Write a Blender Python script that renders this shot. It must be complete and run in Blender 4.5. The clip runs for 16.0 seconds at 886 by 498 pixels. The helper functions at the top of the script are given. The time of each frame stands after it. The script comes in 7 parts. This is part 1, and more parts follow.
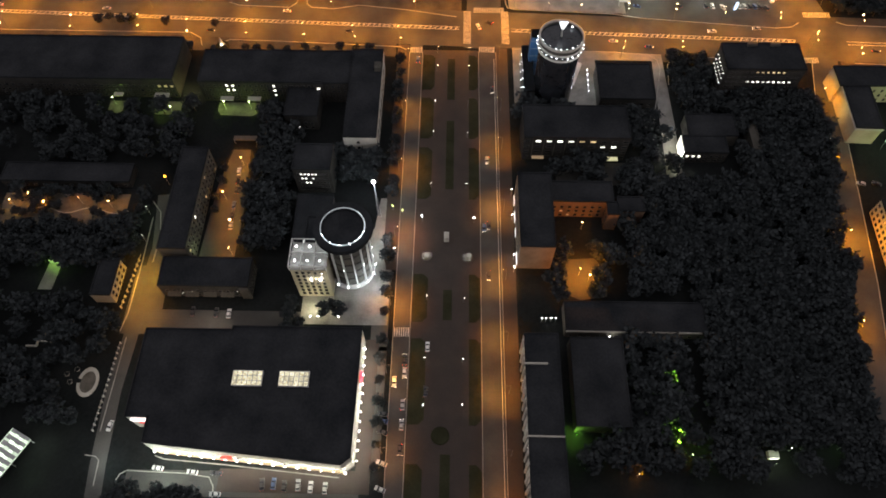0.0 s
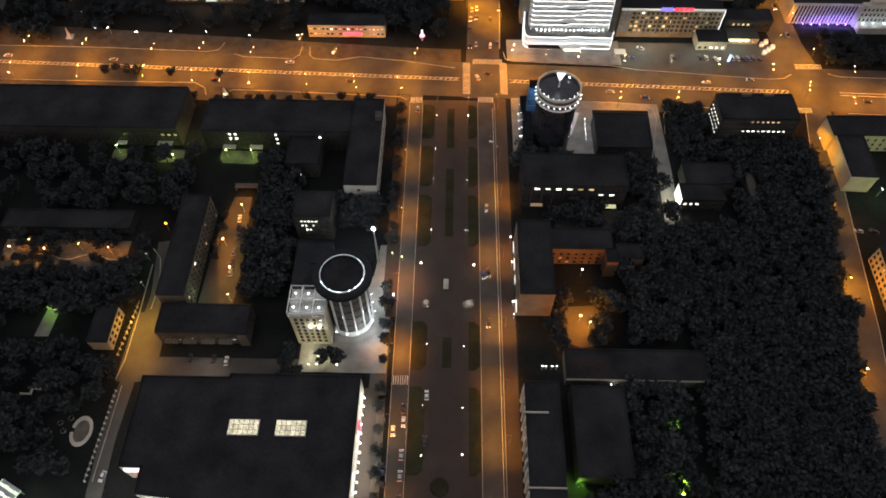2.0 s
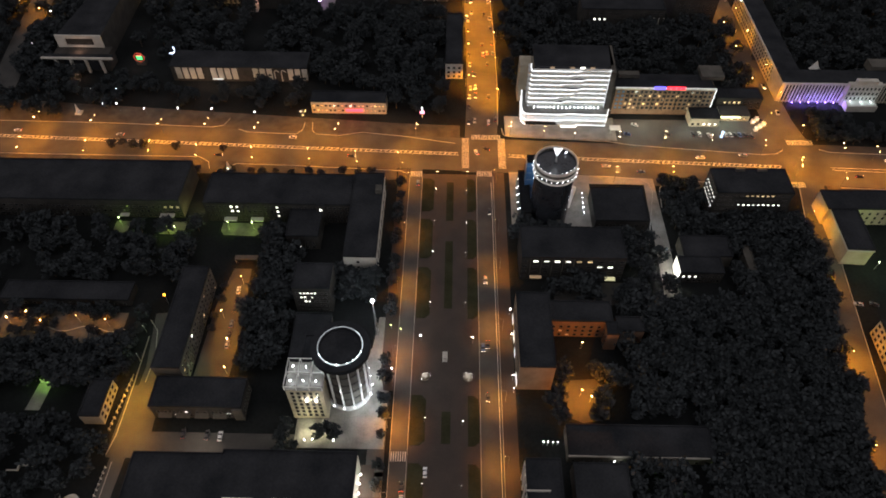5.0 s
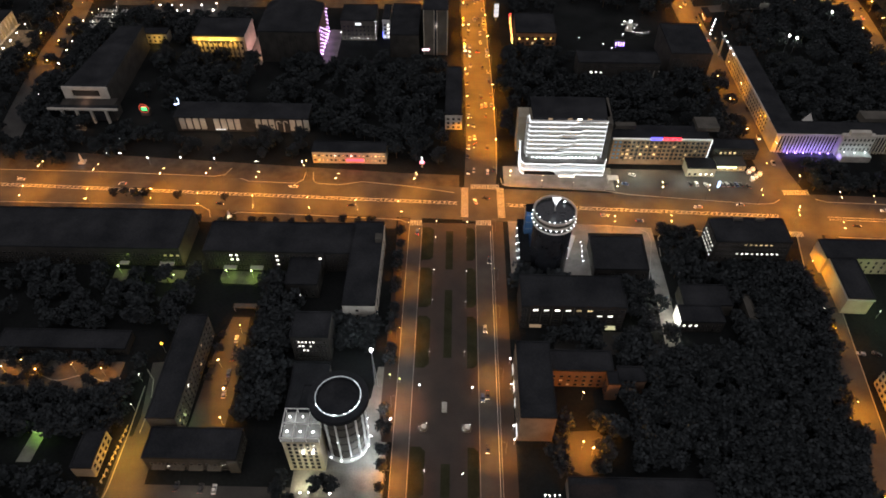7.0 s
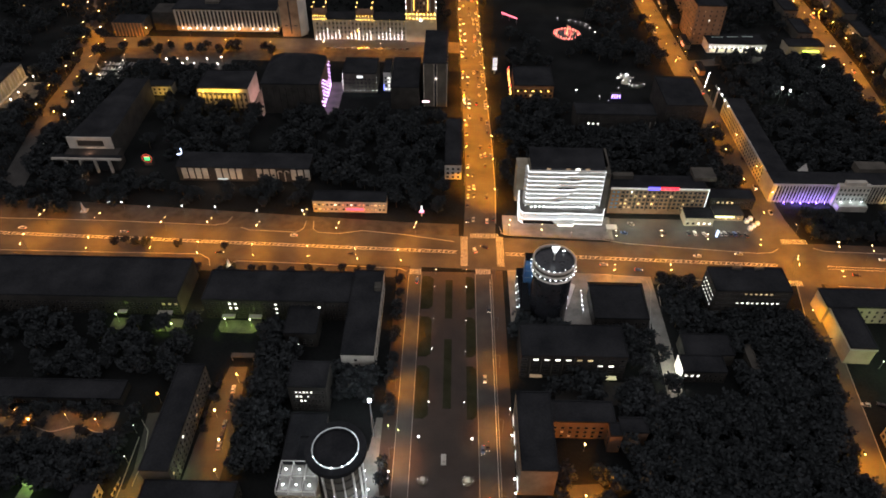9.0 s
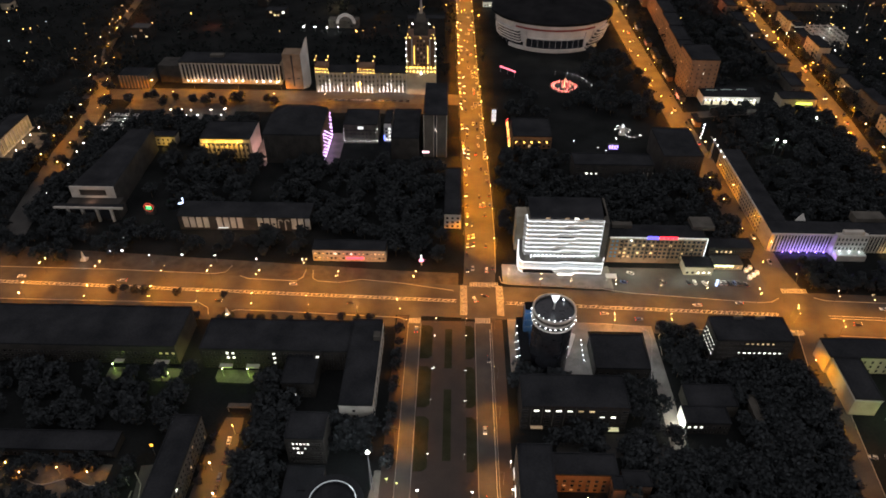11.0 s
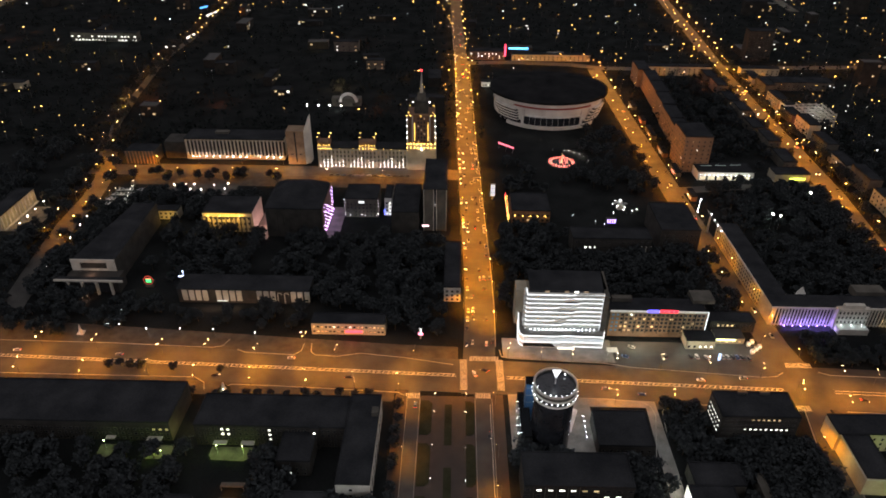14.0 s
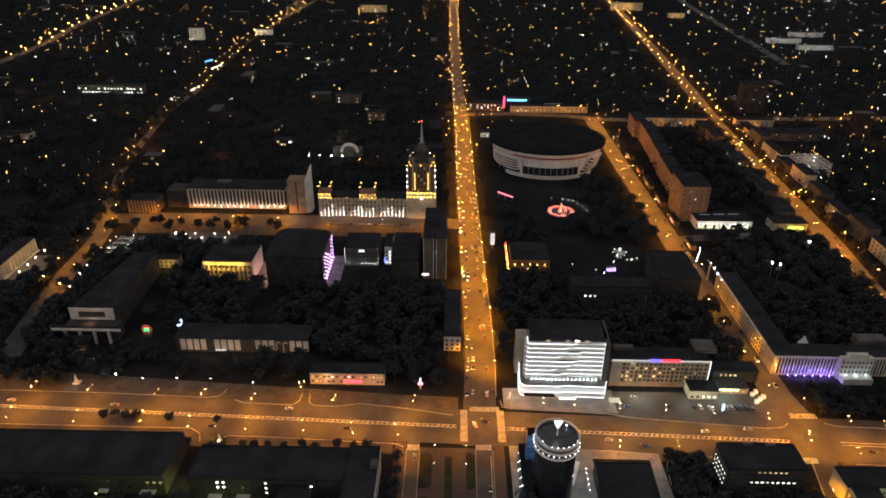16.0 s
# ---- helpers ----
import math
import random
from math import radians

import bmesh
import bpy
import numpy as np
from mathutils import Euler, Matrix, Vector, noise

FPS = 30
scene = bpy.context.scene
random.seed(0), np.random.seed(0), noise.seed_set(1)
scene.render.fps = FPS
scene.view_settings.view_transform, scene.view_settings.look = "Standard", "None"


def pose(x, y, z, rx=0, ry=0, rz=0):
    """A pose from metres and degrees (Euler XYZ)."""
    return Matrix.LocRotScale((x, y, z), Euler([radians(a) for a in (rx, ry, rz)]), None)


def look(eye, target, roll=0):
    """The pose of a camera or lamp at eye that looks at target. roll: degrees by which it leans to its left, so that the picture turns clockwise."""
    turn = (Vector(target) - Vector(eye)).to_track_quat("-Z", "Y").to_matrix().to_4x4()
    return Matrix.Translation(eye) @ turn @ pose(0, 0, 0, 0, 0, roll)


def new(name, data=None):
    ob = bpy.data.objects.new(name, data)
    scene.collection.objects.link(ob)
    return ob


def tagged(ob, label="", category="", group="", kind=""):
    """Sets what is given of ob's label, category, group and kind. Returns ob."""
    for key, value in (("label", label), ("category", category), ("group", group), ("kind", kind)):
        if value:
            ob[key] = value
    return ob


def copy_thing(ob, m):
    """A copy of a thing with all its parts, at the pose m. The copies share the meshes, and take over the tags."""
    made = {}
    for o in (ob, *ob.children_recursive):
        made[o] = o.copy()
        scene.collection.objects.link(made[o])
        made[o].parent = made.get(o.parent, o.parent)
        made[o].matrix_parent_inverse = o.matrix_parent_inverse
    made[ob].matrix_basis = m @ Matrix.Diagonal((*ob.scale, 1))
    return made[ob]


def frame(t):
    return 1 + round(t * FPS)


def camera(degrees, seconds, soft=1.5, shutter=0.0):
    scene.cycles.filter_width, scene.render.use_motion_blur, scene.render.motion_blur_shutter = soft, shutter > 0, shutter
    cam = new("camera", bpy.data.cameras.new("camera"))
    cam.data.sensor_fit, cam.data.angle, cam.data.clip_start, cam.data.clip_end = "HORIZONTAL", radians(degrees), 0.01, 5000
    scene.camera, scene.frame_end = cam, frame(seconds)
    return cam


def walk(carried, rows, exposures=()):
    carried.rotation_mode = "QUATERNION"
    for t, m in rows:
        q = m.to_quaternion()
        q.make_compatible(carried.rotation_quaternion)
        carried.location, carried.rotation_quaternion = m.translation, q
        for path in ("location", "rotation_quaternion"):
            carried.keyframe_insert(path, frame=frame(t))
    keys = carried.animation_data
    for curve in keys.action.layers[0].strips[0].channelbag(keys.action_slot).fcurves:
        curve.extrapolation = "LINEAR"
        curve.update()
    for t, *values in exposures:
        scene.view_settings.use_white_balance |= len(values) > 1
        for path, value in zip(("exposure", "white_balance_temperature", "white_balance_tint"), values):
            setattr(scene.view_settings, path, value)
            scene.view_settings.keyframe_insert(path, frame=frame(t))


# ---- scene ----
# A city at night, seen from a hovering drone that tilts its camera up.
from itertools import product

EYE = (0.0, 0.0, 280.0)
cam = camera(65.88, 16.0, soft=1.75)
# seconds, pitch, yaw, roll
TILT = [(0, -59.99, 1.056, -.008), (1, -58.035, 1.073, -.040), (2, -56.057, 1.088, -.076), (3, -54.06, 1.103, -.115),
        (4, -52.049, 1.116, -.156), (5, -50.025, 1.128, -.198), (6, -47.993, 1.139, -.241), (7, -45.954, 1.149, -.283)]
TILT += [(8, -43.911, 1.157, -.323), (9, -41.866, 1.163, -.361), (10, -39.82, 1.168, -.395), (11, -37.773, 1.171, -.425),
         (12, -35.729, 1.173, -.449), (13, -33.686, 1.173, -.468), (14, -31.645, 1.171, -.479), (15, -29.608, 1.167, -.483),
         (16, -27.574, 1.161, -.477)]
walk(cam, [(t, pose(*EYE, 90 + p, r, y)) for t, p, y, r in TILT], exposures=((0, .16), (6, .12), (11, .08), (14, .04), (16, .02)))

# ---- night sky: a faint blue-grey glow ----
world = bpy.data.worlds.new("night_sky")
scene.world = world
world.use_nodes = True
sky = world.node_tree.nodes["Background"]
sky.inputs["Color"].default_value = (0.79, 0.74, 0.76, 1)
sky.inputs["Strength"].default_value = 0.52

SODIUM = (1.0, 0.312, 0.003)
WARM = (1.0, 0.66, 0.28)
WHITE = (1.0, 0.96, 0.88)
COOL = (0.86, 0.95, 1.0)
PINK = (0.62, 0.28, 1.0)
LAMPS = {}


def light(x, y, z, watts, colour, size=0.3, cone=0, turn=None):
    """A lamp's light, or an added fill light with no lamp; a cone in degrees makes it a spot that shines down, or where
    turn points it.
    """
    key = (watts, colour, size, cone)
    if key not in LAMPS:
        d = bpy.data.lights.new("lamp_light", "SPOT" if cone else "POINT")
        d.energy, d.color, d.shadow_soft_size = watts, colour, size
        if cone:
            d.spot_size, d.spot_blend = radians(cone), 0.3 if cone > 160 else 0.6
        LAMPS[key] = d
    ob = new("lamp_light", LAMPS[key])
    ob.matrix_world = turn if turn else Matrix.Translation((x, y, z))
    return ob


# ---- materials ----
def material(name, a, b, rough=0.8, big=12.0, fine=0.6, bump=0.25, metal=0.0, vary=0.0):
    m = bpy.data.materials.new(name)
    m.use_nodes = True
    n, l = m.node_tree.nodes, m.node_tree.links
    p = n["Principled BSDF"]
    p.inputs["Roughness"].default_value, p.inputs["Metallic"].default_value = rough, metal
    if rough > .75:
        p.inputs["Specular IOR Level"].default_value = 0.0 if rough > .88 else 0.08
    geo = n.new("ShaderNodeNewGeometry")
    n1, n2 = n.new("ShaderNodeTexNoise"), n.new("ShaderNodeTexNoise")
    n1.inputs["Scale"].default_value, n1.inputs["Detail"].default_value = 1 / big, 5
    n2.inputs["Scale"].default_value, n2.inputs["Detail"].default_value = 1 / fine, 3
    for q in (n1, n2):
        l.new(geo.outputs["Position"], q.inputs["Vector"])
    add = n.new("ShaderNodeMath")
    add.operation = "MULTIPLY_ADD"
    add.inputs[1].default_value = 0.45
    l.new(n2.outputs["Fac"], add.inputs[0])
    l.new(n1.outputs["Fac"], add.inputs[2])
    ramp = n.new("ShaderNodeValToRGB")
    ramp.color_ramp.elements[0].position, ramp.color_ramp.elements[1].position = 0.5, 0.95
    ramp.color_ramp.elements[0].color, ramp.color_ramp.elements[1].color = (*a, 1), (*b, 1)
    l.new(add.outputs[0], ramp.inputs[0])
    out = ramp.outputs["Color"]
    if vary:
        info, hsv, mul = n.new("ShaderNodeObjectInfo"), n.new("ShaderNodeHueSaturation"), n.new("ShaderNodeMapRange")
        mul.inputs["To Min"].default_value, mul.inputs["To Max"].default_value = 1 - vary, 1 + vary
        l.new(info.outputs["Random"], mul.inputs["Value"])
        l.new(mul.outputs[0], hsv.inputs["Value"])
        l.new(out, hsv.inputs["Color"])
        out = hsv.outputs["Color"]
    l.new(out, p.inputs["Base Color"])
    bp = n.new("ShaderNodeBump")
    bp.inputs["Strength"].default_value, bp.inputs["Distance"].default_value = bump, fine * 0.2
    l.new(n2.outputs["Fac"], bp.inputs["Height"])
    l.new(bp.outputs["Normal"], p.inputs["Normal"])
    return m


def glow(name, colour, strength, vary=0.0):
    m = bpy.data.materials.new(name)
    m.use_nodes = True
    n, l = m.node_tree.nodes, m.node_tree.links
    p = n["Principled BSDF"]
    p.inputs["Base Color"].default_value = (*[0.5 * c for c in colour], 1)
    p.inputs["Emission Color"].default_value = (*colour, 1)
    p.inputs["Emission Strength"].default_value = strength
    if vary:
        info, mul = n.new("ShaderNodeObjectInfo"), n.new("ShaderNodeMapRange")
        mul.inputs["To Min"].default_value, mul.inputs["To Max"].default_value = strength * (1 - vary), strength * (1 + vary)
        l.new(info.outputs["Random"], mul.inputs["Value"])
        l.new(mul.outputs[0], p.inputs["Emission Strength"])
    return m


# soil colour set very low, standing in for the weaker light far out
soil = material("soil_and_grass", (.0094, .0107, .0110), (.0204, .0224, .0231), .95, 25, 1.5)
lawn = material("lawn", (.024, .024, .014), (.04, .04, .024), .95, 9, .8)
asphalt = material("asphalt", (.045, .045, .045), (.085, .082, .078), .82, 16, .5)
paving = material("concrete_paving", (.13, .125, .115), (.24, .23, .21), .8, 7, .7)
# brown tint stands in for street light spilling over the promenade
sodium_tinted_stone = material("sodium_tinted_stone", (.019, .0112, .0078), (.035, .0212, .015), .7, 9, .8)
worn_verge = material("worn_verge", (.042, .038, .033), (.08, .073, .063), .85, 6, .7)
kerb_stone = material("kerb_stone", (.2, .19, .175), (.33, .32, .295), .8, 5, .4)
road_paint = material("road_paint", (.5, .49, .46), (.78, .77, .73), .7, 3, .4)
dark_roof = material("bitumen_roof", (.0163, .0179, .0205), (.0345, .0364, .0403), .9, 14, 1.0)
black_roof = material("black_membrane", (.0108, .0114, .0126), (.0210, .0216, .0234), .9, 14, 1.0)
tin_roof = material("tin_roof", (.011, .0115, .012), (.026, .026, .0265), .75, 10, 1.0)
plaster = material("grey_plaster", (.055, .052, .046), (.105, .099, .087), .85, 8, .7)
cream = material("cream_plaster", (.3, .265, .2), (.44, .4, .31), .85, 8, .7)
white_wall = material("white_cladding", (.5, .5, .48), (.7, .7, .67), .78, 9, .8)
brick_red = material("red_brown_render", (.11, .067, .045), (.18, .115, .08), .85, 8, .6)
tan_tile = material("tan_tile", (.15, .105, .07), (.25, .18, .125), .8, 6, .6)
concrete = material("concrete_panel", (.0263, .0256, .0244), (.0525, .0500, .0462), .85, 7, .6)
dark_glass = material("dark_glass", (.012, .014, .018), (.03, .033, .04), .12, 6, 1.2, .05)
blue_panel = material("blue_glass_panel", (.05, .12, .24), (.09, .2, .36), .3, 6, 1, .05)
frame_white = material("window_frame", (.5, .5, .48), (.7, .7, .67), .6, 3, .3)
frame_grey = material("window_frame_grey", (.045, .043, .039), (.085, .08, .07), .6, 3, .3)
yard_concrete = material("yard_concrete", (.07, .065, .055), (.15, .14, .12), .85, 5, .6)
pole_steel = material("dull_pole_steel", (.05, .05, .05), (.1, .1, .1), .7, 2, .2)
steel = material("galvanised_steel", (.3, .31, .32), (.46, .46, .47), .5, 2, .2, .1, .6)
trunk_bark = material("bark", (.05, .038, .028), (.11, .085, .06), .95, 1, .15, .6)
leaves = material("leaves", (.0255, .0305, .0335), (.0430, .0490, .0530), .8, 5, .5, .3, 0, .18)
# darker copies of leaves and wall; the far quarters' dimness is in their colour
far_leaves = material("dimmed_far_leaves", (.0117, .0146, .0146), (.0221, .0267, .0267), .9, 9, .8, .3)
panel_wall = material("dimmed_far_panel", (.018, .0175, .0165), (.036, .035, .0325), .85, 8, .7)
rubber = material("rubber", (.012, .012, .012), (.03, .03, .03), .85, .5, .05)
maroon = material("maroon_panel", (.2, .035, .03), (.3, .06, .05), .7, 4, .5)
red_tile = material("red_sign_panel", (.5, .02, .02), (.65, .05, .04), .5, 4, .5)
bronze = material("weathered_bronze", (.06, .05, .035), (.14, .11, .07), .5, 2, .3, .3, .5)
stone_light = material("light_limestone", (.36, .34, .3), (.52, .5, .45), .8, 6, .6)
paint_white, paint_silver, paint_dark, paint_red, paint_blue = (material("car_paint_" + n, a, tuple(1.15 * c for c in a), .35, 2, .3, .02, .2)
    for n, a in (("white", (.6, .6, .6)), ("silver", (.32, .33, .34)), ("dark", (.03, .03, .035)), ("red", (.3, .03, .02)), ("blue", (.05, .09, .2))))

bulb_sodium = glow("sodium_bulb", (1.0, .62, .2), 60, .6)
bulb_white = glow("white_bulb", WHITE, 26, .5)
bulb_cool = glow("cool_bulb", COOL, 18, .4)
bulb_red = glow("red_bulb", (1, .05, .06), 9)
bulb_blue = glow("blue_bulb", (.12, .16, 1), 10)
bulb_purple = glow("purple_bulb", (.4, .25, 1), 12)
bulb_pink = glow("pink_bulb", (.78, .45, 1), 12)
bulb_gold = glow("golden_bulb", (1, .6, .12), 10, .3)
led_white = glow("white_led_line", (.93, .97, 1.0), 2.2)
led_faint = glow("white_led_faint", (.93, .97, 1.0), .6)
led_soft = glow("white_led_soft", (.93, .97, 1.0), 1.7)
lit_white = glow("lit_window_white", (1, .97, .86), 2.3, .5)
lit_warm = glow("lit_window_warm", (1, .72, .36), .8, .7)
lit_dim = glow("lit_window_dim", (1, .7, .42), .16, .6)
head_glow = glow("headlight", (1, .95, .8), 6)
tail_glow = glow("tail_light", (1, .05, .03), 2.6)
sky_glow = glow("skylight_panel", (1, .93, .66), .85, .45)
n, l = sky_glow.node_tree.nodes, sky_glow.node_tree.links
bars, geo, ramp = n.new("ShaderNodeTexNoise"), n.new("ShaderNodeNewGeometry"), n.new("ShaderNodeValToRGB")
bars.inputs["Scale"].default_value, bars.inputs["Detail"].default_value = 1.6, 4
ramp.color_ramp.elements[0].position, ramp.color_ramp.elements[1].position = .42, .58
ramp.color_ramp.elements[0].color, ramp.color_ramp.elements[1].color = (.3, .25, .12, 1), (1, .94, .7, 1)
l.new(geo.outputs["Position"], bars.inputs["Vector"])
l.new(bars.outputs["Fac"], ramp.inputs[0])
l.new(ramp.outputs["Color"], n["Principled BSDF"].inputs["Emission Color"])


# ---- shapes ----
class Shape:
    """Collects plain solids into one mesh."""

    def __init__(self):
        self.v, self.f, self.m = [], [], []

    def add(self, verts, faces, slot=0):
        k = len(self.v)
        self.v += verts
        self.f += [tuple(i + k for i in f) for f in faces]
        self.m += [slot] * len(faces)
        return self

    def box(self, x0, y0, z0, x1, y1, z1, slot=0):
        v = [(x, y, z) for z in (z0, z1) for y in (y0, y1) for x in (x0, x1)]
        return self.add(v, [(0, 2, 3, 1), (4, 5, 7, 6), (0, 1, 5, 4), (1, 3, 7, 5), (3, 2, 6, 7), (2, 0, 4, 6)], slot)

    def prism(self, pts, z0, z1, slot=0):
        n = len(pts)
        area = sum(pts[i - 1][0] * pts[i][1] - pts[i][0] * pts[i - 1][1] for i in range(n))
        pts = pts if area > 0 else pts[::-1]
        v = [(x, y, z0) for x, y in pts] + [(x, y, z1) for x, y in pts]
        return self.add(v, [tuple(range(n))[::-1], tuple(range(n, 2 * n))] + [(i, (i + 1) % n, n + (i + 1) % n, n + i) for i in range(n)], slot)

    def cone(self, x, y, z0, z1, r0, r1, n=12, slot=0, flat=1.0):
        t = [2 * math.pi * i / n for i in range(n)]
        v = [(x + r0 * math.cos(a), y + flat * r0 * math.sin(a), z0) for a in t] + [(x + r1 * math.cos(a), y + flat * r1 * math.sin(a), z1) for a in t]
        return self.add(v, [tuple(range(n))[::-1], tuple(range(n, 2 * n))] + [(i, (i + 1) % n, n + (i + 1) % n, n + i) for i in range(n)], slot)

    def ring(self, x, y, z0, z1, r0, r1, n=48, slot=0, a0=0.0, a1=360.0, flat=1.0):
        """A hollow ring, or part of one, from inner radius r0 to outer r1."""
        full = a1 - a0 >= 360
        k = n if full else n + 1
        v = []
        for i in range(k):
            a = radians(a0 + (a1 - a0) * i / n)
            c, s = math.cos(a), math.sin(a) * flat
            v += [(x + r0 * c, y + r0 * s, z0), (x + r1 * c, y + r1 * s, z0), (x + r1 * c, y + r1 * s, z1), (x + r0 * c, y + r0 * s, z1)]
        f = []
        for i in range(n):
            p, q = 4 * i, 4 * ((i + 1) % k)
            f += [(p + j, q + j, q + (j + 1) % 4, p + (j + 1) % 4)[::-1] for j in range(4)]
        if not full:
            f += [(0, 1, 2, 3), tuple(4 * n + j for j in (3, 2, 1, 0))]
        return self.add(v, f, slot)

    def ball(self, x, y, z, r, slot=0, tall=1.0):
        v = [(x, y, z - r * tall)] + [(x + r * .8 * math.cos(a), y + r * .8 * math.sin(a), z + h * r * tall) for h in (-.5, .5) for a in [2 * math.pi * i / 6 for i in range(6)]] + [(x, y, z + r * tall)]
        f = [(0, 1 + (i + 1) % 6, 1 + i) for i in range(6)] + [(1 + i, 1 + (i + 1) % 6, 7 + (i + 1) % 6, 7 + i) for i in range(6)] + [(7 + i, 7 + (i + 1) % 6, 13) for i in range(6)]
        return self.add(v, f, slot)

    def beam(self, p, q, w, slot=0):
        """A square bar from p to q."""
        p, q = Vector(p), Vector(q)
        d = (q - p).normalized()
        s = d.cross(Vector((0, 0, 1)) if abs(d.z) < .9 else Vector((1, 0, 0))).normalized() * w / 2
        t = d.cross(s).normalized() * w / 2
        v = [tuple(e + a * s + b * t) for e in (p, q) for a, b in ((-1, -1), (1, -1), (1, 1), (-1, 1))]
        return self.add(v, [(3, 2, 1, 0), (4, 5, 6, 7), (0, 1, 5, 4), (1, 2, 6, 5), (2, 3, 7, 6), (3, 0, 4, 7)], slot)

    def mesh(self, name, *mats):
        d = bpy.data.meshes.new(name)
        d.from_pydata(self.v, [], self.f)
        for m in mats:
            d.materials.append(m)
        if len(mats) > 1:
            d.polygons.foreach_set("material_index", self.m)
        d.update()
        return d


def part(name, shape, mats, parent=None, label="", at=None):
    mats = mats if isinstance(mats, (tuple, list)) else (mats,)
    d = shape if isinstance(shape, bpy.types.Mesh) else shape.mesh(name, *mats)
    ob = new(name, d)
    ob.parent = parent
    if at is not None:
        ob.matrix_basis = at if isinstance(at, Matrix) else Matrix.Translation(at)
    return tagged(ob, label)


def thing(name, label, category, x=0, y=0, z=0, turn=0, group="", kind=""):
    ob = new(name)
    ob.matrix_basis = pose(x, y, z, 0, 0, turn)
    return tagged(ob, label, category, group, kind)


def setting(name, shape, mats, label, category):
    return tagged(part(name, shape, mats), label, category, kind="structure")


def along(pts, left, right):
    """The outline of a strip that follows a line, from left to right metres beside it."""
    a, b = [], []
    for i, p in enumerate(pts):
        p0, p1 = Vector(pts[max(i - 1, 0)]), Vector(pts[min(i + 1, len(pts) - 1)])
        d = (p1 - p0).normalized()
        n = Vector((d.y, -d.x))
        a.append(tuple(Vector(p) + n * left))
        b.append(tuple(Vector(p) + n * right))
    return a + b[::-1]


def strip(shape, pts, left, right, z0, z1, slot=0):
    o = along(pts, left, right)
    n = len(pts)
    for i in range(n - 1):
        shape.prism([o[i], o[i + 1], o[-2 - i], o[-1 - i]], z0, z1, slot)
    return shape


PANES = {}


def pane(w, h, mat):
    """A window: a proud frame round a set-back pane."""
    key = (w, h, mat.name)
    if key not in PANES:
        s, t = Shape(), .16
        rings = [[(-w / 2 + e, y, e), (w / 2 - e, y, e), (w / 2 - e, y, h - e), (-w / 2 + e, y, h - e)] for e, y in ((0, 0), (0, -.16), (t, -.16), (t, -.06))]
        s.add(sum(rings, []), [(4 * r + i, 4 * r + (i + 1) % 4, 4 * r + 4 + (i + 1) % 4, 4 * r + 4 + i) for r in range(3) for i in range(4)])
        s.f.append((12, 13, 14, 15))
        s.m.append(1)
        PANES[key] = s.mesh("window", frame_grey, mat)
    return PANES[key]


def windows(parent, p, q, z0, floors, step=3.6, storey=3.3, w=1.7, wh=1.7, lit=0.0, kinds=None, seed=1, only=None, margin=1.5):
    """Rows of windows on the wall from p to q (outside on the right of that way); only(col, row) may pick a lit material."""
    p, q = Vector(p), Vector(q)
    run = (q - p).length
    n = max(1, int((run - 2 * margin) / step) + 1)
    turn = math.degrees(math.atan2(q.y - p.y, q.x - p.x))
    rnd = random.Random(seed)
    for j, i in product(range(floors), range(n)):
        u = run / 2 + (i - (n - 1) / 2) * step
        at = p.lerp(q, u / run)
        m = dark_glass
        if only and only(i, j, n):
            m = only(i, j, n)
        elif rnd.random() < lit:
            m = rnd.choice(kinds or (lit_warm, lit_dim, lit_white))
        part("window", pane(w, wh, m), (), parent, at=pose(at.x, at.y, z0 + j * storey, 0, 0, turn))


def block(name, label, x0, y0, x1, y1, h, wall=plaster, roof=dark_roof, turn=0, z=0, group="", category="building", parapet=.8, faces="", floors=0, **kw):
    """A flat-roofed building on the box x0..x1, y0..y1, turned about its middle. faces: sides with windows (s, w, e, n)."""
    cx, cy = (x0 + x1) / 2, (y0 + y1) / 2
    a, b = (x1 - x0) / 2, (y1 - y0) / 2
    ob = thing(name, label, category, cx, cy, z, turn, group)
    part("wall", Shape().box(-a, -b, 0, a, b, h), wall, ob)
    part("roof", Shape().box(-a + .3, -b + .3, h, a - .3, b - .3, h + .25), roof, ob)
    e = Shape()
    for u0, v0, u1, v1 in ((-a - .1, -b - .1, a + .1, -b + .3), (-a - .1, b - .3, a + .1, b + .1), (-a - .1, -b + .3, -a + .3, b - .3), (a - .3, -b + .3, a + .1, b - .3)):
        e.box(u0, v0, h - .3, u1, v1, h + parapet)
    part("parapet", e, roof, ob)
    ends = {"s": ((-a, -b), (a, -b)), "e": ((a, -b), (a, b)), "n": ((a, b), (-a, b)), "w": ((-a, b), (-a, -b))}
    storey = kw.pop("storey", 3.3)
    floors = floors or max(1, int((h - .8) / storey))
    for f in faces:
        windows(ob, *ends[f], z0=kw.get("z0", 1.1), floors=floors, storey=storey, **{k: v for k, v in kw.items() if k != "z0"})
    return ob
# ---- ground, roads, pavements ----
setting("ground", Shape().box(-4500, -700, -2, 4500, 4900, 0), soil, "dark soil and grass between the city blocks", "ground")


def cross(x):
    """Middle of the wide cross street."""
    return 309.5 - .036 * x


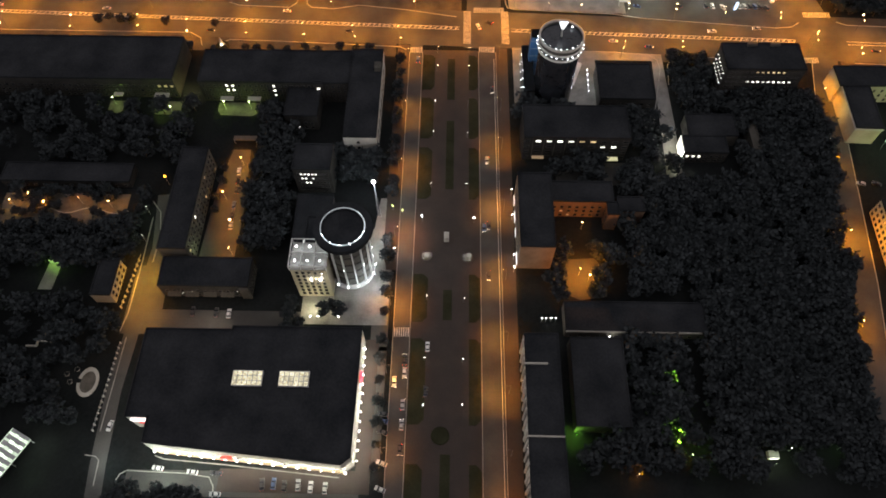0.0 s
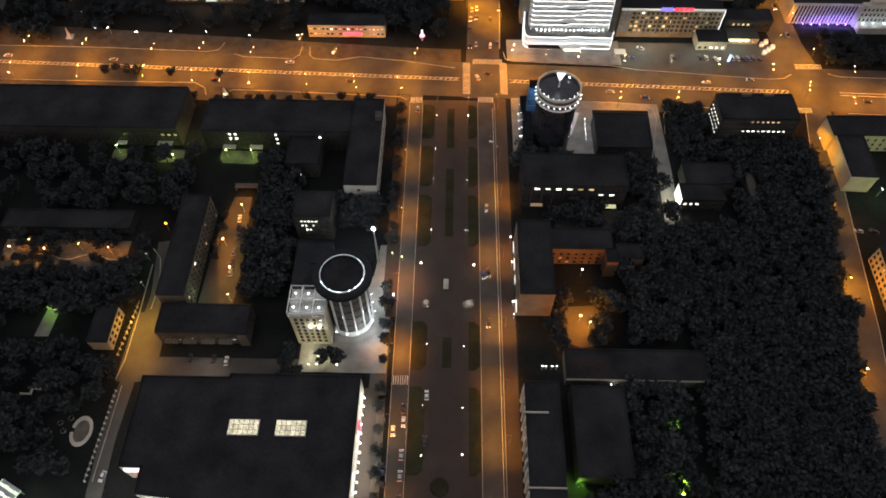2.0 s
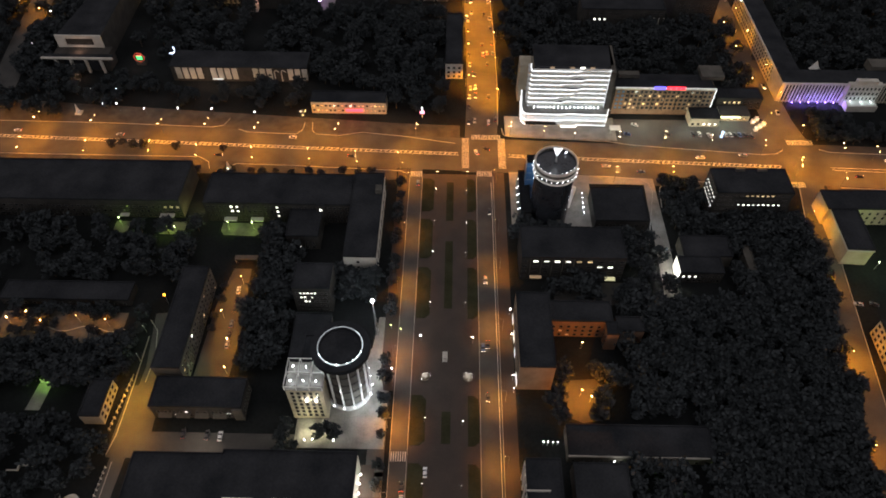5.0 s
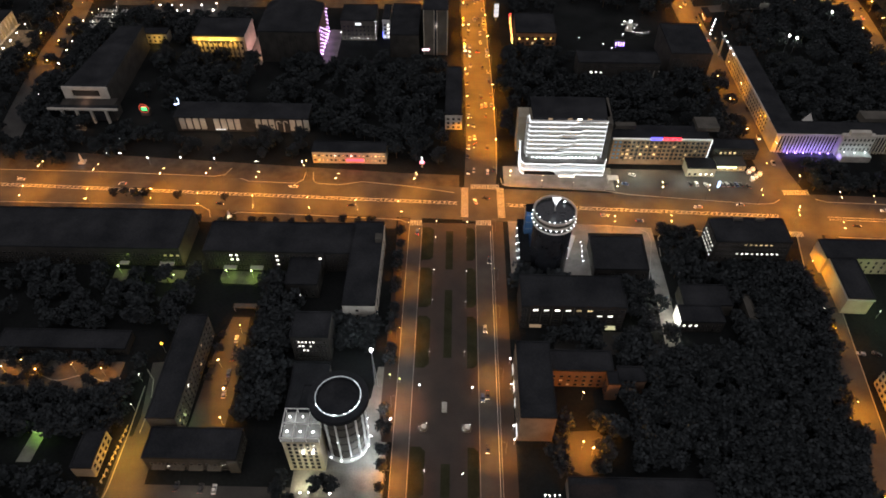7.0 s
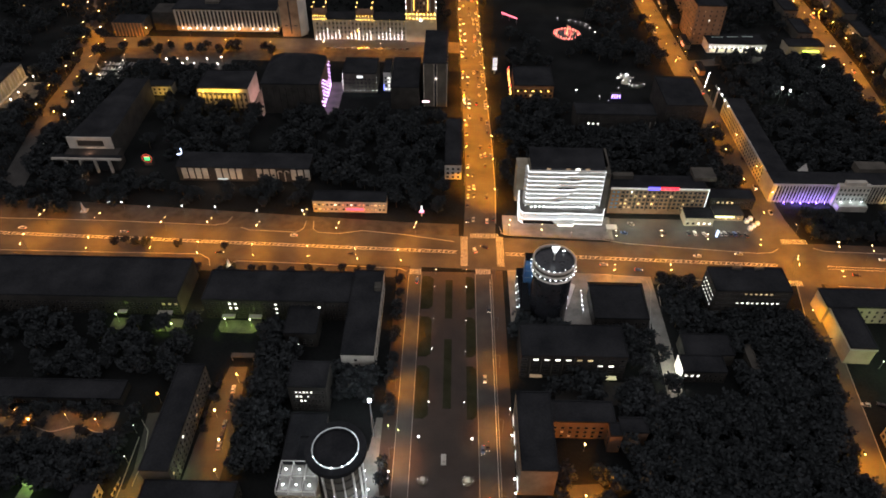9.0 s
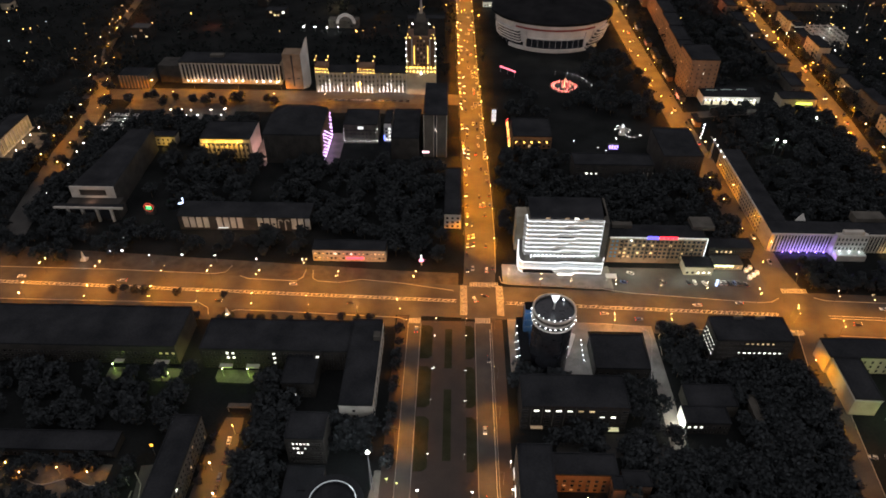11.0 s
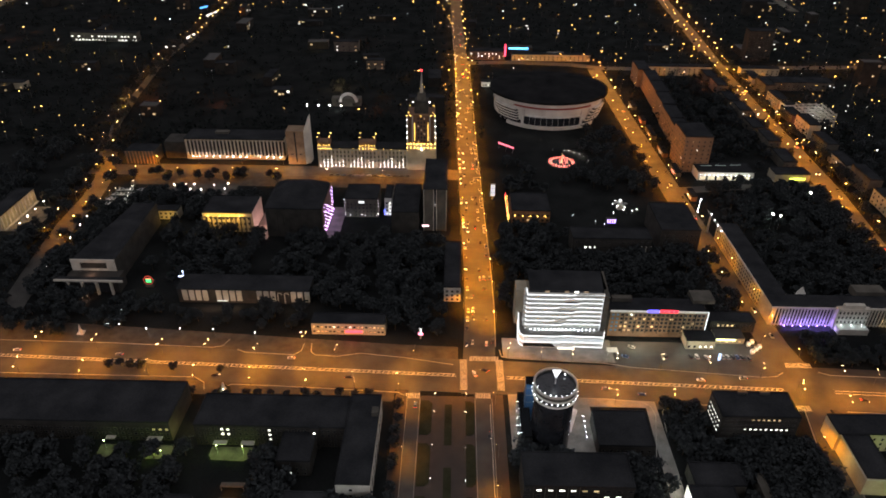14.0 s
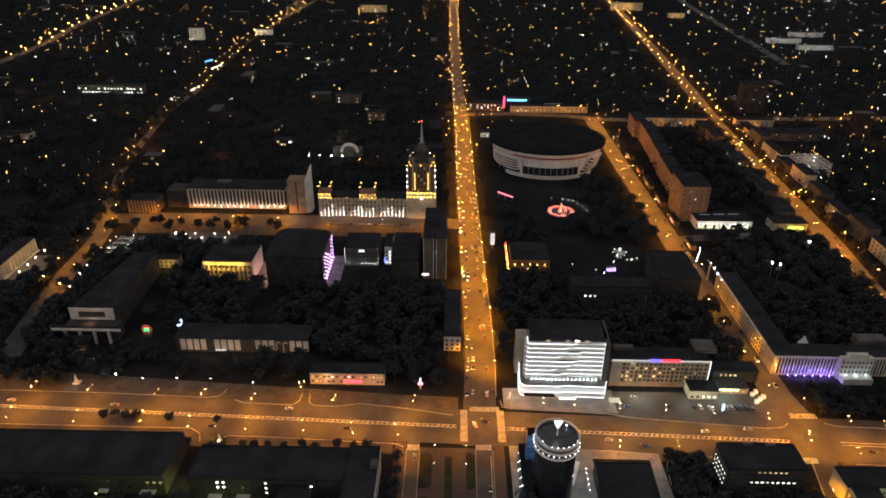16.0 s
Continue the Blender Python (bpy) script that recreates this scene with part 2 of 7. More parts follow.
AVE_N = [(17, 294), (18.5, 338), (19.5, 373), (19, 429), (17, 497), (15, 584), (12.5, 682), (11, 811), (8, 958), (2, 1158), (-1, 1337), (-5, 1645), (-9, 2057), (-14, 2900), (-18, 4300)]
STREET_A = [(176, 60), (190, 148), (199, 229), (209, 285), (213, 306), (206, 345), (202, 440), (199, 540), (196, 668), (193, 790), (190, 930)]
STREET_B = [(322, 330), (334, 460), (345, 560), (350, 660), (355, 790), (362, 930), (378, 1100), (394, 1317), (420, 1700), (440, 1972), (470, 2600), (500, 3600)]
STREET_C = [(-292, 330), (-308, 426), (-316, 483), (-318, 531), (-324, 570), (-350, 640), (-370, 700), (-388, 800), (-404, 915), (-409, 978), (-406, 1049), (-418, 1196), (-424, 1312), (-434, 1433), (-432, 1576), (-429, 1748), (-415, 1940), (-390, 2400), (-340, 3400)]
STREET_D = [(-800, 900), (-826, 1245), (-837, 1420), (-874, 1605), (-890, 1780), (-930, 2300), (-1000, 3300)]
UNI = [(-345, 590), (-270, 590), (-130, 592), (-6, 590), (14, 588)]
CROSS2 = [(10, 950), (80, 958), (160, 950), (200, 936), (295, 934), (365, 948), (470, 950), (620, 960)]
CROSS3 = [(200, 562), (260, 572), (340, 574)]

road = Shape()
road.box(-24, -120, 0, -17, 300, .03).box(15, -120, 0, 24.3, 300, .03)
road.prism([(-340, cross(-340) - 14), (360, cross(360) - 14), (360, cross(360) + 15.5), (-340, cross(-340) + 15.5)], 0, .034)
strip(road, AVE_N[:7], -10, 10, 0, .038)
strip(road, AVE_N[6:], -9, 9, 0, .038)
strip(road, STREET_A[:5], -7, 7, 0, .04)
strip(road, STREET_A[4:], -9, 10, 0, .04)
strip(road, STREET_B, -10, 10, 0, .04)
strip(road, STREET_C[:6], -9, 8, 0, .04)
strip(road, STREET_C[5:], -4.5, 4.5, 0, .04)
strip(road, STREET_D, -9, 9, 0, .04)
strip(road, UNI, -10, 12, 0, .03)
strip(road, CROSS2, -8, 8, 0, .03)
strip(road, CROSS3, -6, 6, 0, .03)
strip(road, [(-138, 30), (-141, 60), (-142.5, 90), (-141, 125), (-139, 160), (-143, 190)], -1.5, 5, 0, .03)
road.prism([(-145, 116), (-128, 116), (-129, 135), (-134, 151), (-144.6, 150)], 0, .024)
road.box(-137, 117.5, 0, -64, 128, .026)
road.prism([(-117.6, 150), (-101, 150), (-100.5, 180), (-103, 219), (-112, 219), (-116, 196)], 0, .026)
setting("road", road, asphalt, "worn dark asphalt carriageways under orange street light", "road")

# far yards and parking lots
yard = Shape()
for x0, y0, x1, y1 in ((-30, 60, -26.5, 112), (-34, 110, -26.5, 150), (-127, 48, -34, 58), (100, 318, 215, 345), (-262, 536, -196, 562), (53, 200, 96, 214)):
    yard.box(x0, y0, 0, x1, y1, .022)
# blob-shaped lighter patch, added so the orange pool shows on the dark soil
yard.prism([(51, 140), (60, 136), (72, 138), (74, 150), (68, 158), (55, 157)], 0, .022)
setting("parking_lot", yard, asphalt, "asphalt yard and parking strip beside the buildings", "parking lot")

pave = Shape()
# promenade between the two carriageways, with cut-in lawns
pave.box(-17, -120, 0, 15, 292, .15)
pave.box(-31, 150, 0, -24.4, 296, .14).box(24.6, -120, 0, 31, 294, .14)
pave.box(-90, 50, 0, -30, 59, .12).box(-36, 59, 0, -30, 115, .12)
setting("pavement", pave, sodium_tinted_stone, "stone paving of the promenade and footways, tinted brown for spilt street light", "pavement")

plaza = Shape()
plaza.prism([(-66, 122), (-27, 122), (-27, 190), (-34, 190), (-36, 172), (-66, 160)], 0, .13)
plaza.prism([(34, 247), (80, 247), (80, 286), (112, 286), (110, 228), (109, 206), (117, 203), (118, 240), (118, 291), (34, 295)], 0, .13)
plaza.prism([(33, 327), (102, 324), (102, 346), (33, 346)], 0, .13)
setting("plaza", plaza, paving, "pale concrete plaza slabs round the round towers", "plaza")

kerbs = thing("kerb", "pale concrete kerb stones along the carriageways", "kerb", kind="structure")
for x in (-24.3, -16.9, 14.7, 24.4):
    part("kerb_line", Shape().box(x, -100, 0, x + .26, 291, .2), kerb_stone, kerbs)
BAYS = ([(-340, 336.5), (-288, 334.6), (-215, 333.7), (-150, 331.2), (-143.5, 333), (-141, 339.6)], [(-133.4, 329.7), (-127.4, 327.1), (-96.9, 325.7), (-93.3, 329.6), (-92.7, 336.9)],
        [(-88, 337), (-87, 329), (-84, 326), (-70, 325), (-56, 328.4), (-28, 325), (2, 319.4)], [(-300, 304.5), (-222, 304), (-151.5, 303.8), (-145, 299.5), (-143, 293.6)])
BAYS += ([(-131.4, 291.4), (-131, 296.5), (-128, 298.3), (-100.6, 297.6), (-30, 294.4), (-26, 292)], [(92, 292.3), (110, 290.6), (115, 287), (116, 280), (107, 240)],
         [(119, 268), (120.5, 283), (124, 288), (129, 289.3), (150, 289), (196, 287)], [(31, 334), (32, 328), (36, 326.4), (95, 323.6), (110.6, 320.3), (188, 313.5), (197, 314.5), (202, 318)])
BAYS += ([(34, 293.5), (92, 292.3)], [(226, 286), (350, 281)], [(224, 319), (230, 316.5), (350, 312)])
for line in BAYS:
    part("kerb_line", strip(Shape(), line, -.22, .22, 0, .2), kerb_stone, kerbs)
verge = Shape()
verge.prism([(-345, cross(-345) - 27), (-32, cross(-32) - 24), (-32, cross(-32) + 27), (-345, cross(-345) + 38)], 0, .02)
verge.prism([(-32, cross(-32) + 12), (5, cross(5) + 12), (5, cross(5) + 27), (-32, cross(-32) + 27)], 0, .02)
verge.prism([(34, cross(34) - 18), (190, cross(190) - 22), (190, cross(190) + 15), (34, cross(34) + 15)], 0, .02)
verge.prism([(218, cross(218) - 22), (360, cross(360) - 22), (360, cross(360) + 22), (218, cross(218) + 22)], 0, .02)
setting("verge", verge, worn_verge, "trodden paved verge beside the wide street", "verge")
for line in ([(-130.4, 53.7), (-129.5, 56), (-127, 57.5), (-103, 56.8), (-93.7, 55.5), (-91.5, 52), (-90.9, 46)], [(-117, 63.5), (-113.2, 62.2), (-88, 60.4), (-42.2, 56.2)], [(-145.5, 63.3), (-141, 62.8), (-139.2, 61.2), (-138.8, 51.4)]):
    part("kerb_line", strip(Shape(), line, -.2, .2, 0, .18), kerb_stone, kerbs)
for s in (10,):
    part("kerb_line", strip(Shape(), AVE_N[1:9], s, s + .4, 0, .2), kerb_stone, kerbs)
for s in (-7.4, 7):
    part("kerb_line", strip(Shape(), STREET_A[:4], s, s + .4, 0, .2), kerb_stone, kerbs)

beds = thing("lawn_bed", "dark clipped lawn beds along the promenade", "lawn", kind="structure")
for y0, y1 in ((262, 288), (228, 256), (190, 222), (124, 148), (78, 116), (20, 62)):
    for x0, x1 in ((-16.3, -9.5), (9.3, 14.4)):
        c = 2.2
        part("bed", Shape().prism([(x0, y0), (x1 - c, y0), (x1, y0 + c), (x1, y1 - c), (x1 - c, y1), (x0, y1)], .15, .3), lawn, beds)
for y0, y1 in ((255, 285), (196, 240), (125, 140), (30, 66)):
    part("bed", Shape().box(-2.4, y0, .15, 1.6, y1, .32), lawn, beds)
part("bed", Shape().cone(-2.5, 73.5, .15, .7, 3.8, 3.4, 20), lawn, beds)

# ---- road markings ----
marks = thing("road_marking", "worn white lines, zebra bars and hatching on the asphalt", "road marking", kind="structure")
m = Shape()
for x0 in range(-320, 3, 3):
    y = cross(x0) + .6
    m.prism([(x0, y - .7), (x0 + .9, y - .7), (x0 + 2.2, y + .8), (x0 + 1.3, y + .8)], .034, .045)
for x0 in range(36, 196, 3):
    y = cross(x0) + .6
    m.prism([(x0, y - .7), (x0 + .9, y - .7), (x0 + 2.2, y + .8), (x0 + 1.3, y + .8)], .034, .045)
worn_paint = material("worn_road_paint", (.2, .2, .19), (.6, .59, .56), .78, 2, .4)
tagged(part("hatching", m, worn_paint, marks), kind="stuff")
for x0, x1 in ((-320, 4), (34, 196), (226, 345)):
    for dy in (-.5, 1.7):
        part("line", Shape().prism([(x0, cross(x0) + dy - .1), (x1, cross(x1) + dy - .1), (x1, cross(x1) + dy + .1), (x0, cross(x0) + dy + .1)], .034, .044), road_paint, marks)
bar = Shape().box(-2.2, -.24, .034, 2.2, .24, .046).mesh("zebra_bar", worn_paint)
for y in range(298, 325, 1):
    for x in (8.4, 30.4):
        part("zebra_bar", bar, (), marks, at=(x, y, .004))
for x0, x1, y in ((-24, -17, 292), (15, 24, 293), (12, 30, 325.5), (-24, -17, 119), (192, 206, 288), (206, 222, 325)):
    for k in range(int(x1 - x0)):
        part("zebra_bar", bar, (), marks, at=pose(x0 + .5 + k, y, .006, 0, 0, 90))
part("line", Shape().box(23.3, -90, .03, 23.45, 286, .042), road_paint, marks)
# ---- shopping mall ----
OUT = [(-126, 75), (-117, 75), (-117, 65), (-40, 58), (-36.5, 61), (-36, 113.8), (-90, 113.8), (-90, 112.2), (-126, 112.2)]
mall = thing("shopping_mall", "large flat-roofed mall ringed by white wall lights", "shopping mall")
part("wall", Shape().prism(OUT, 0, 15), stone_light, mall)
part("roof", Shape().prism(OUT, 15, 15.35), dark_roof, mall)
e = Shape()
for (x0, y0), (x1, y1) in zip(OUT, OUT[1:] + OUT[:1]):
    d = (Vector((x1, y1)) - Vector((x0, y0))).normalized() * .2
    e.prism([(x0 - d.x - d.y, y0 - d.y + d.x), (x1 + d.x - d.y, y1 + d.y + d.x), (x1 + d.x + d.y, y1 + d.y - d.x), (x0 - d.x + d.y, y0 - d.y - d.x)], 14.8, 16.1)
part("parapet", e, dark_roof, mall)
for x0 in (-86.4, -67.6):
    sk = part("skylight", Shape().box(x0, 87.8, 15.3, x0 + 12.2, 94.3, 16.3), steel, mall, "glowing glazed roof light")
    for i, j in product(range(6), range(3)):
        part("pane", Shape().box(x0 + .2 + i * 2, 88.1 + j * 2.05, 16.3, x0 + 1.9 + i * 2, 89.9 + j * 2.05, 16.42), sky_glow, sk)
wall_lamp_mesh = Shape().ball(0, 0, 0, .36, tall=1.3).mesh("bulb", bulb_white)
for i in range(17):
    u = i / 16
    x, y = -115 + u * 76, 64.6 - u * 7.0
    wl = part("wall_lamp", Shape().box(-.25, -.9, -.2, .25, .3, .2), steel, mall, "white wall lamp on a short bracket", at=(x, y, 6.5))
    part("bulb", wall_lamp_mesh, (), wl, at=(0, -1, -.1))
    light(x, y - 1.25, 5.6, 1000, (1, .97, .82), .3)
for i in range(13):
    y = 61.5 + i * 3.9
    wl = part("wall_lamp", Shape().box(-.3, -.25, -.2, .9, .25, .2), steel, mall, "white wall lamp on a short bracket", at=(-36, y, 6.5))
    part("bulb", wall_lamp_mesh, (), wl, at=(1, 0, -.1))
    light(-34.7, y, 5.6, 1000, (1, .97, .82), .3)
part("sign", Shape().box(-88, 60.9, 6, -83.5, 61.7, 9), glow("red_sign_glow", (1, .08, .06), 1.2), mall, "red lit sign over the entrance")
part("sign", Shape().box(-35.9, 93.5, 6, -35.2, 97.5, 9), glow("red_sign_glow_side", (1, .05, .08), 2.2), mall, "red lit sign over the side entrance")
part("sign", Shape().box(-124.5, 74.1, 11, -116.5, 74.9, 13.5), glow("white_sign_glow", (1, .9, .9), 1.6), mall, "white lit sign board")
part("sign", Shape().box(-122, 74.0, 8.6, -117.2, 74.8, 10.8), glow("red_sign_dim", (1, .1, .1), .5), mall, "red lit sign board")
s = Shape()
for i in range(40):
    s.box(-115 + i * 1.9, 64.4 - i * .173, .4, -113.6 + i * 1.9, 64.75 - i * .173, 4.4)
part("shop_window_band", s, lit_dim, mall, "dim shop glazing along the ground floor")
light(-121, 70, 8, 700, (1, .75, .72), .5)
light(-130, 117, 9, 3900, (1, .42, .08), .5)
light(-105, 120.5, 8, 2200, (1, .8, .6), .5)
light(-131, 92, 9, 1900, (1, .86, .7), .5)
light(-132, 74, 9, 1300, (1, .92, .8), .5)

# ---- white round tower with its annex ----
t2 = thing("round_tower", "white floodlit round tower with a dark ring roof", "tower", -44.5, 149.5)
part("wall", Shape().cone(0, 0, 0, 36, 9.3, 9.3, 64), plaster, t2, "grey curved wall")
part("base", Shape().cone(0, 0, 0, 3.2, 10.4, 10.2, 64), white_wall, t2)
for k in range(14):
    a = radians(k * 360 / 14 + 8)
    c, s = math.cos(a), math.sin(a)
    f = part("pilaster", Shape().box(-.26, -.5, 0, .26, .5, 36.5), white_wall, t2, "white pilaster washed by floodlight", at=pose(9.7 * c, 9.7 * s, 0, 0, 0, math.degrees(a) + 90))
    part("uplight", Shape().ball(0, 0, 0, .34), bulb_cool, f, at=(0, -1.1, 3.6))
    if k % 2 == 0:
        part("uplight", Shape().ball(0, 0, 0, .2), bulb_cool, f, at=(0, -.8, 19))
for z in (9, 15, 21, 27):
    part("floor_band", Shape().ring(0, 0, z, z + .5, 9.2, 9.55, 64), concrete, t2)
part("roof_ring", Shape().ring(0, 0, 36, 38.4, 8.6, 12.4, 64), dark_roof, t2, "dark overhanging ring roof")
part("inner_roof", Shape().cone(0, 0, 36.5, 37.4, 9.3, 9.3, 48), dark_roof, t2)
part("led_ring", Shape().ring(0, 0, 38.4, 38.8, 9.1, 9.4, 64), glow("led_dim", COOL, .22), t2, "dim white light line on the roof ring", )
led_ring = glow("led_ring_glow", COOL, .75)
for a0, a1 in ((-8, 26), (31, 52), (-48, -14), (-112, -84), (-148, -128)):
    part("led_arc", Shape().ring(0, 0, 38.4, 38.9, 9.05, 9.4, 16, 0, a0, a1), led_ring, t2, "bright white light line on the roof ring")
for a in (-150, -118, -92, -66, -50, -35, -18):
    part("roof_lamp", Shape().ball(9.4 * math.cos(radians(a)), 9.4 * math.sin(radians(a)), 39.1, .24), bulb_cool, t2)
for z, r in ((.13, 15.2), (.4, 14.4), (.67, 13.6)):
    part("step", Shape().ring(0, 0, z - .13, z + .14, 10, r, 48, 0, -120, 40), paving, t2)
for a in (-75, -48, -20, 8):
    light(0, 0, 0, 3400, COOL, .4, 85, look((-44.5 + 15 * math.cos(radians(a)), 149.5 + 15 * math.sin(radians(a)), 1.0), (-44.5 + 8 * math.cos(radians(a)), 149.5 + 8 * math.sin(radians(a)), 22)))
light(-33, 138, 7, 3800, COOL, .6)
light(-31, 160, 7, 2600, COOL, .6)

an = thing("office_annex", "pale yellow office annex with a brightly lit roof terrace", "office", -60.5, 141.5)
part("wall", Shape().box(-6.8, -5.6, 0, 8.5, 7.5, 25), cream, an)
part("terrace_floor", Shape().box(-7, -5.8, 25, 8.7, 7.7, 25.3), paving, an)
for (x0, y0), (x1, y1) in (((-7, -5.8), (8.7, -5.8)), ((-7, -5.8), (-7, 7.7)), ((-7, 7.7), (8.7, 7.7)), ((-7, 1), (8.7, 1)), ((-2, -5.8), (-2, 7.7)), ((3.5, -5.8), (3.5, 7.7))):
    part("pergola_beam", Shape().beam((x0, y0, 28.4), (x1, y1, 28.4), .35), white_wall, an)
for x, y in product((-7, -2, 3.5, 8.7), (-5.8, 1, 7.7)):
    part("pergola_post", Shape().box(x - .15, y - .15, 25.3, x + .15, y + .15, 28.3), white_wall, an)
for x, y in product((-4.6, .8, 6), (-2.6, 4.2)):
    part("terrace_lamp", Shape().ball(x, y, 28, .40), bulb_cool, an)
    light(-60.5 + x, 141.5 + y, 27.5, 260, COOL, .5)
windows(an, (-6.8, -5.6), (8.5, -5.6), 2.2, 7, 2.6, 3.2, 1.5, 2.1, only=lambda i, j, n: None)
for x in (1.2, 5.2):
    part("wall_lamp", Shape().ball(x, -6.4, 17.5, .46), bulb_white, an)
    light(-60.5 + x, 133.6, 17, 500, (1, .95, .75), .4)
light(-61, 129, 3, 1900, (1, .93, .55), .5)
light(-54, 128.5, 3, 1600, (1, .93, .55), .5)

mast = thing("light_mast", "tall steel mast with a glaring white floodlight", "light mast", -34.6, 180)
part("pole", Shape().cone(0, 0, 0, 28, .35, .18, 10), steel, mast)
part("brace", Shape().beam((1.6, -1.2, 0), (0, 0, 25), .16), steel, mast)
part("lamp_head", Shape().box(-1, -.4, 27.8, 1, .4, 28.6), steel, mast)
part("floodlight", Shape().ball(0, -.5, 28.8, .8, tall=.8), glow("floodlight_glow", WHITE, 40), mast)
light(-34.6, 178.5, 27.4, 15000, COOL, .6)
block("tower_back_block", "low dark flat-roofed block behind the tower", -73, 153, -56, 186, 8, concrete)
block("laboratory_block", "dark block with a cluster of lit windows", -75, 193, -57, 208, 19, concrete, faces="s", step=1.75, w=1.25, wh=1.5, seed=5,
      only=lambda i, j, n: lit_white if (j == 4 and 1 <= i <= 5) or (j in (2, 3) and 1 <= i <= 4 and (i + j) % 3) else None)
block("stair_block", "dark service block beside the round tower", -64, 151, -52, 166, 20, concrete)

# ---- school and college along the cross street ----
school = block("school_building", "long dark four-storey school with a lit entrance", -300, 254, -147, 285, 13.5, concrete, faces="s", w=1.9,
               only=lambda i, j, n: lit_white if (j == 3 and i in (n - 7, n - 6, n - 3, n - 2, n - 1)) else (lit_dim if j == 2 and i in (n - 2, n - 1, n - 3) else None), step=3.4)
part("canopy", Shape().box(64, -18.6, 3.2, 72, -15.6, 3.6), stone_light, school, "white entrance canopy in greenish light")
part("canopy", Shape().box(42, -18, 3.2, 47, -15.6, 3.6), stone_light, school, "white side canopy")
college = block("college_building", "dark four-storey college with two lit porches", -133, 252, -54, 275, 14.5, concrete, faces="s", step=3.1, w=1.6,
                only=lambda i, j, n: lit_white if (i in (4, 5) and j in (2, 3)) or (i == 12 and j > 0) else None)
for x in (-27, -12.5):
    part("canopy", Shape().box(x - 3, -14.4, 3.4, x + 4, -11.6, 3.8), stone_light, college, "white porch roof in greenish light")
for x, y, w in ((-154, 245, 1300), (-148, 242, 300), (-180, 248, 380), (-120.5, 246, 1000), (-107, 246, 850)):
    light(x, y, 3.2, w, (.62, 1, .14), .5)
    pl = thing("porch_lamp", "greenish porch lamp on a slim post", "lamp", x, y, group="porch lamps")
    part("post", Shape().cone(0, 0, 0, 6, .09, .07, 8), steel, pl)
    part("bulb", Shape().ball(0, 0, 6.2, .40), glow("greenish_bulb", (.8, 1, .5), 10), pl)
wing = block("college_wing", "dark college wing with a pale end wall", -53.5, 216, -37, 276, 15, stone_light, faces="e", step=7, floors=3)
for j in range(3):
    part("window", pane(1.5, 1.6, dark_glass), (), wing, at=(-1, -30, 1.8 + j * 4.2))
part("roof_hut", Shape().box(4.5, 14, 15.2, 8, 18.5, 18), plaster, wing, "small grey roof hut")
block("college_gym", "low dark gym wing with two lit windows", -86, 233, -69, 252, 10.5, concrete, faces="s", step=3.6,
      only=lambda i, j, n: lit_white if (i, j) in ((1, 0), (1, 2)) else None)
block("college_stair_tower", "dark stair tower with a column of lit windows", -72, 250.5, -67.5, 252, 15.5, concrete, faces="s", step=9, only=lambda i, j, n: lit_white)
light(-141.5, 258, 5, 1900, (1, .85, .3), .5)
# pale ground added so the pools of porch light show
for x0, x1 in ((-160, -145), (-125, -103), (-184, -176)):
    setting("porch_paving", Shape().prism([(x0 + 2, 242), (x1 - 3, 241.5), (x1, 244), (x1, 251), (x0, 251), (x0, 245)], 0, .03), yard_concrete, "worn concrete added before the school porches to catch the lamplight", "paving")
light(-45, 206, 8, 750, (1, .95, .75), .5)

# ---- housing block and yard ----
slab = block("apartment_block", "five-storey apartment block with a washed yellow yard front", -131, 151, -118.5, 208, 15, plaster, faces="e", step=3.2, lit=.08, seed=8)
court = block("annex_block", "low building with a pale weathered front and side wing", -129, 135, -89, 149.5, 10, concrete, faces="se", step=3.4, lit=0)
part("side_wing", Shape().box(16, -8.2, 0, 20.3, -7.3, 9), plaster, court)
for k in range(4):
    part("awning", Shape().add([(-17 + k * 8, -7.3, 4.4), (-11 + k * 8, -7.3, 4.4), (-11 + k * 8, -9.4, 3.6), (-17 + k * 8, -9.4, 3.6), (-17 + k * 8, -7.3, 4.6), (-11 + k * 8, -7.3, 4.6), (-11 + k * 8, -9.4, 3.8), (-17 + k * 8, -9.4, 3.8)],
                               [(0, 1, 2, 3), (7, 6, 5, 4), (0, 4, 5, 1), (1, 5, 6, 2), (2, 6, 7, 3), (3, 7, 4, 0)]), plaster, court, "pale sloping awning")
for x, y, z in ((-114, 134.2, 6.6), (-113, 134.2, 6.6), (-95.3, 134.2, 6.2), (-94, 134.2, 6.2), (-119, 134.2, 4.6), (-101.7, 134.2, 3.5)):
    part("wall_lamp", Shape().ball(x + 109, y - 142.25, z, .09), bulb_white, court)
for x, y, w in ((-105, 209, 15000), (-110.3, 188, 8000), (-104, 172, 9000), (-102, 157, 7000)):
    light(x, y, 8.5, .95 * w, (1, .32, .015), .5, 125)
    yl = thing("yard_lamp", "small orange yard lamp on a pole", "lamp", x, y, group="yard lamps")
    part("pole", Shape().cone(0, 0, 0, 6.4, .09, .07, 8), steel, yl)
    part("bulb", Shape().ball(0, 0, 6.6, .33), bulb_sodium, yl)
light(-116.5, 158, 5, 500, (.8, 1, .45), .4)
shed = thing("yard_roof", "pale tin roof strip at the yard's end", "shed", -106, 224)
part("roof", Shape().box(-6, -1.5, 3, 6, 1.5, 3.3), plaster, shed)
